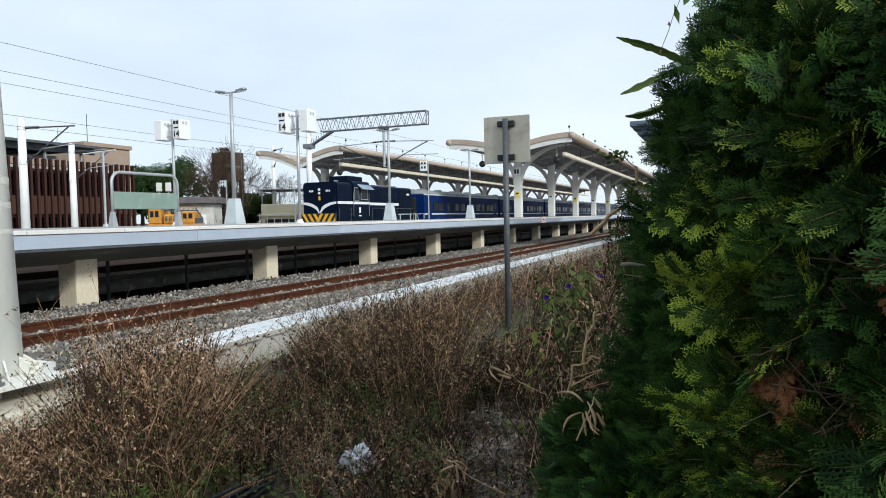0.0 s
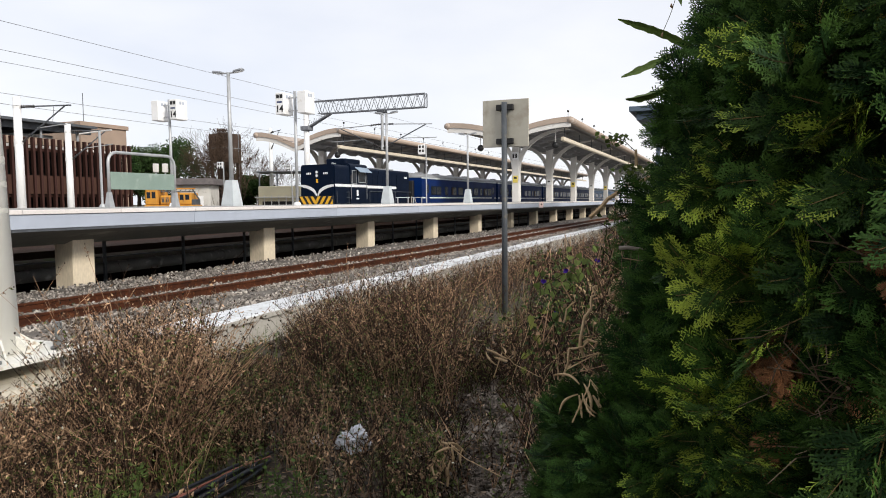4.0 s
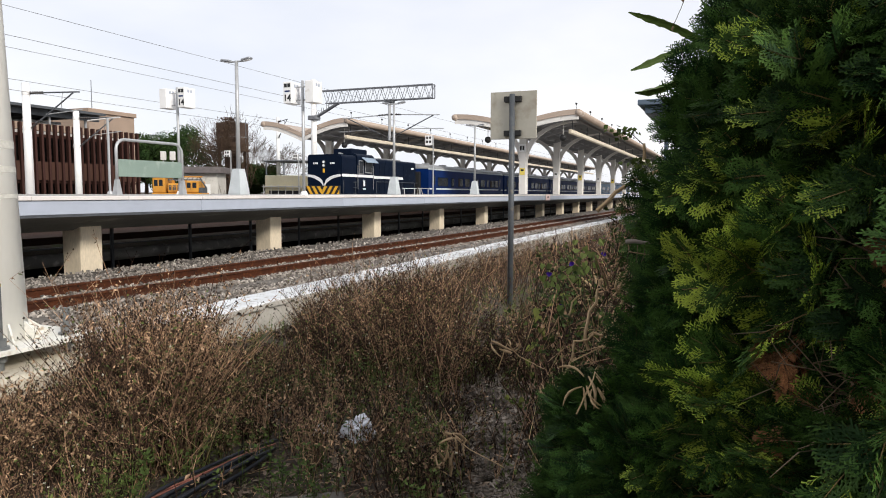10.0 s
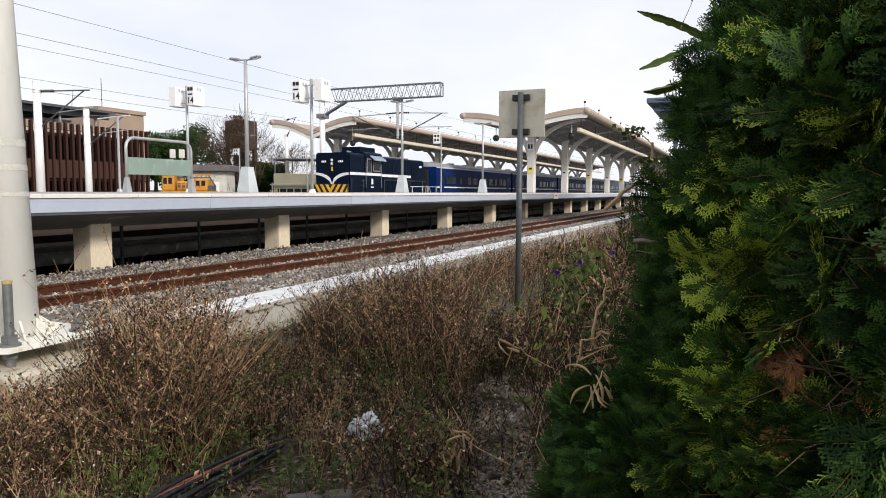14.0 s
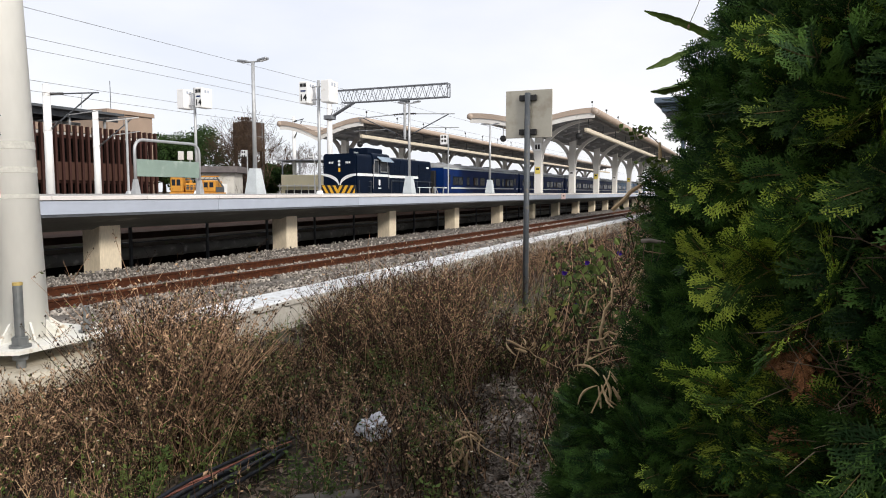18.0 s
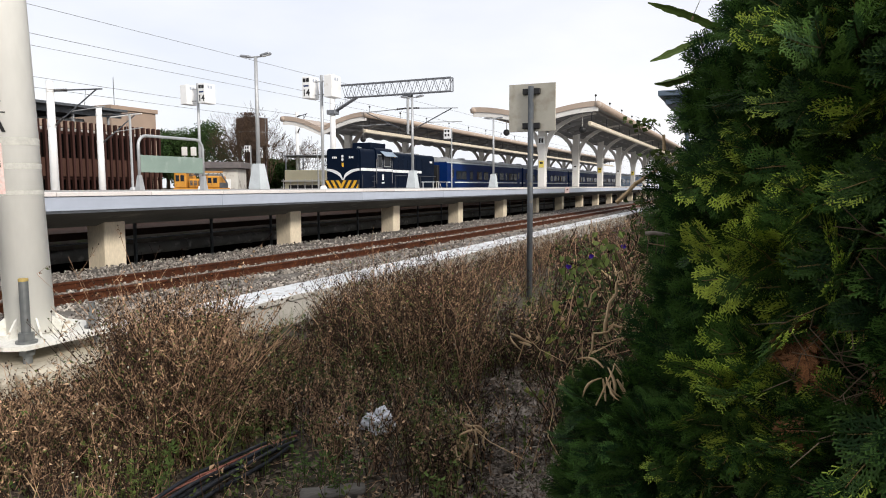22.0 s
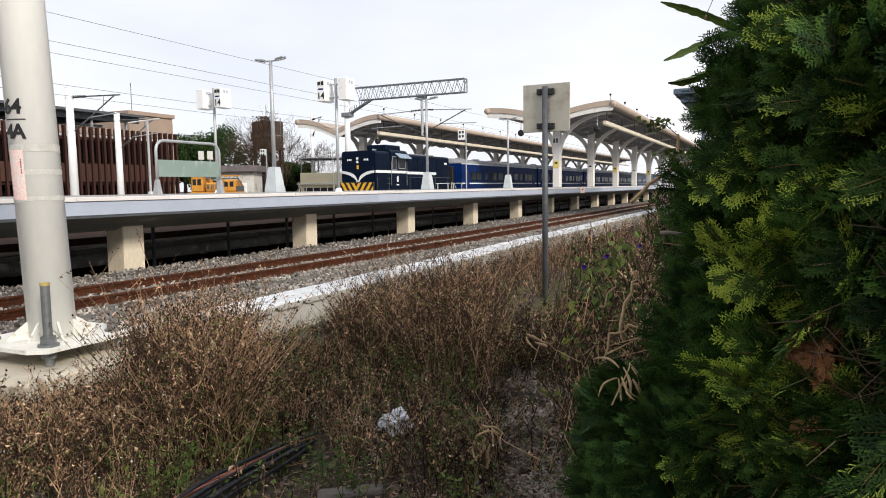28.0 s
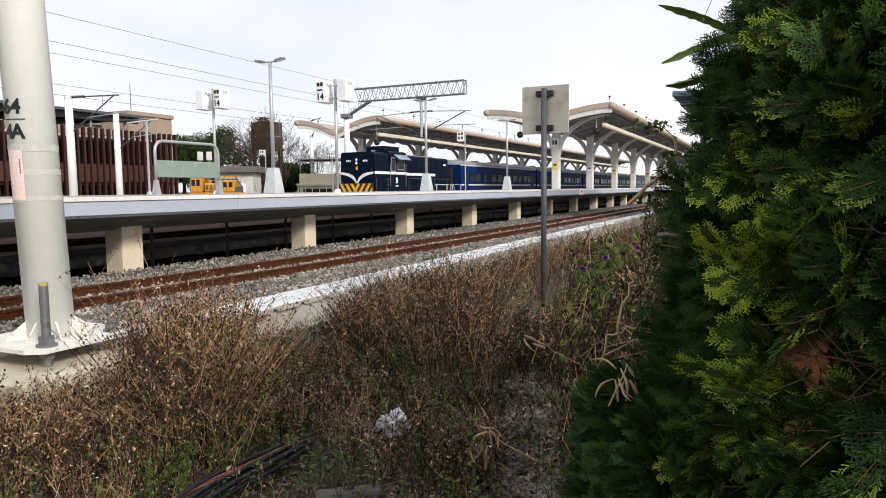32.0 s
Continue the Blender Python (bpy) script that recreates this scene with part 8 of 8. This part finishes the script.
def build_leafy_tree(x, y, z, h, w, seed, label, leaves=800):
    rng = random.Random(seed)
    t = thing("leafy_tree", x, y, z, label, "tree")
    part("trunk", tube(bmesh.new(), [(0, 0, 0), (0.1, 0, h * 0.3), (0, 0.1, h * 0.7)], 0.05 * w, 7, 0.3), M["bark"], t)
    s = Soup()
    blobs = [(Vector((rng.gauss(0, 0.32) * w, rng.gauss(0, 0.32) * w, h * rng.uniform(0.3, 0.92))), w * rng.uniform(0.15, 0.3)) for _ in range(19)]
    for c, r in blobs:
        part("limb", tube(bmesh.new(), [(0, 0, h * 0.35), c * 0.6 + Vector((0, 0, h * 0.15)), c], 0.05, 4, 0.4), M["bark"], t)
        for _ in range(leaves):
            p = c + rvec(rng) * r * rng.uniform(0.5, 1.12)
            d = (rvec(rng) + Vector((0, 0, -0.2))).normalized()
            s.leaf(p, d, d.cross(rvec(rng)).normalized(), rng.uniform(0.16, 0.34), rng.uniform(0.05, 0.11), 0, 0.2)
    ob = new("crown", s.mesh("crown", (M["farleaf"],)))
    ob.parent = t
    return t


build_leafy_tree(63.0, 61.0, -0.3, 9.0, 7.0, 1, "dense dark green tree behind the hut")
build_leafy_tree(57.5, 59.5, -0.3, 7.6, 6.0, 2, "dense dark green tree behind the louvred hall")
build_leafy_tree(63.8, 50.4, -0.3, 4.8, 3.0, 3, "green bushy tree beside the water tower")
build_leafy_tree(65.6, 51.6, -0.3, 5.0, 2.6, 4, "green bushy tree beside the cream shed")
build_leafy_tree(120, 6.5, -0.3, 9.0, 8.0, 5, "dark green tree at the far end of the line", 360)
build_leafy_tree(100, 2.0, -0.3, 9.0, 8.0, 6, "dark green tree at the far end of the line", 360)


def build_palm(x, y, h, seed):
    rng = random.Random(seed)
    t = thing("palm", x, y, -0.3, "far palm with drooping fronds above the roofs", "palm")
    part("trunk", tube(bmesh.new(), [(0, 0, 0), (0.1, 0, h * 0.5), (0, 0, h)], 0.14, 7, 0.6), M["bark"], t)
    s = Soup()
    for i in range(16):
        a = i * 2.4
        out = Vector((math.cos(a), math.sin(a), 0))
        for k in range(10):
            u = (k + 1) / 10
            p = Vector((0, 0, h)) + out * 1.5 * u + Vector((0, 0, 0.7 * u - 1.1 * u * u))
            for sg in (-1, 1):
                d = (out * 0.5 + out.cross(Vector((0, 0, 1))) * sg + Vector((0, 0, -0.3))).normalized()
                s.leaf(p, d, out, 0.4 * (1.1 - 0.6 * u), 0.06, 0, 0.1)
    ob = new("fronds", s.mesh("fronds", (M["palm"],)))
    ob.parent = t


build_palm(62.0, 66.0, 7.6, 1)
build_palm(59.0, 66.0, 7.2, 2)


# ---- what moves: a few outer branchlets of the conifer stir in the breeze ----
def motions():
    for ob, m, ph in SWAY:
        rows = []
        for i in range(41):
            t = 0.8 * i
            rows.append((t, m @ pose(0, 0, 0, 0, 1.6 * math.sin(1.7 * t + ph) + 0.8 * math.sin(4.1 * t + 2 * ph), 1.3 * math.sin(1.3 * t + 1.5 * ph))))
        walk(ob, rows)


motions()
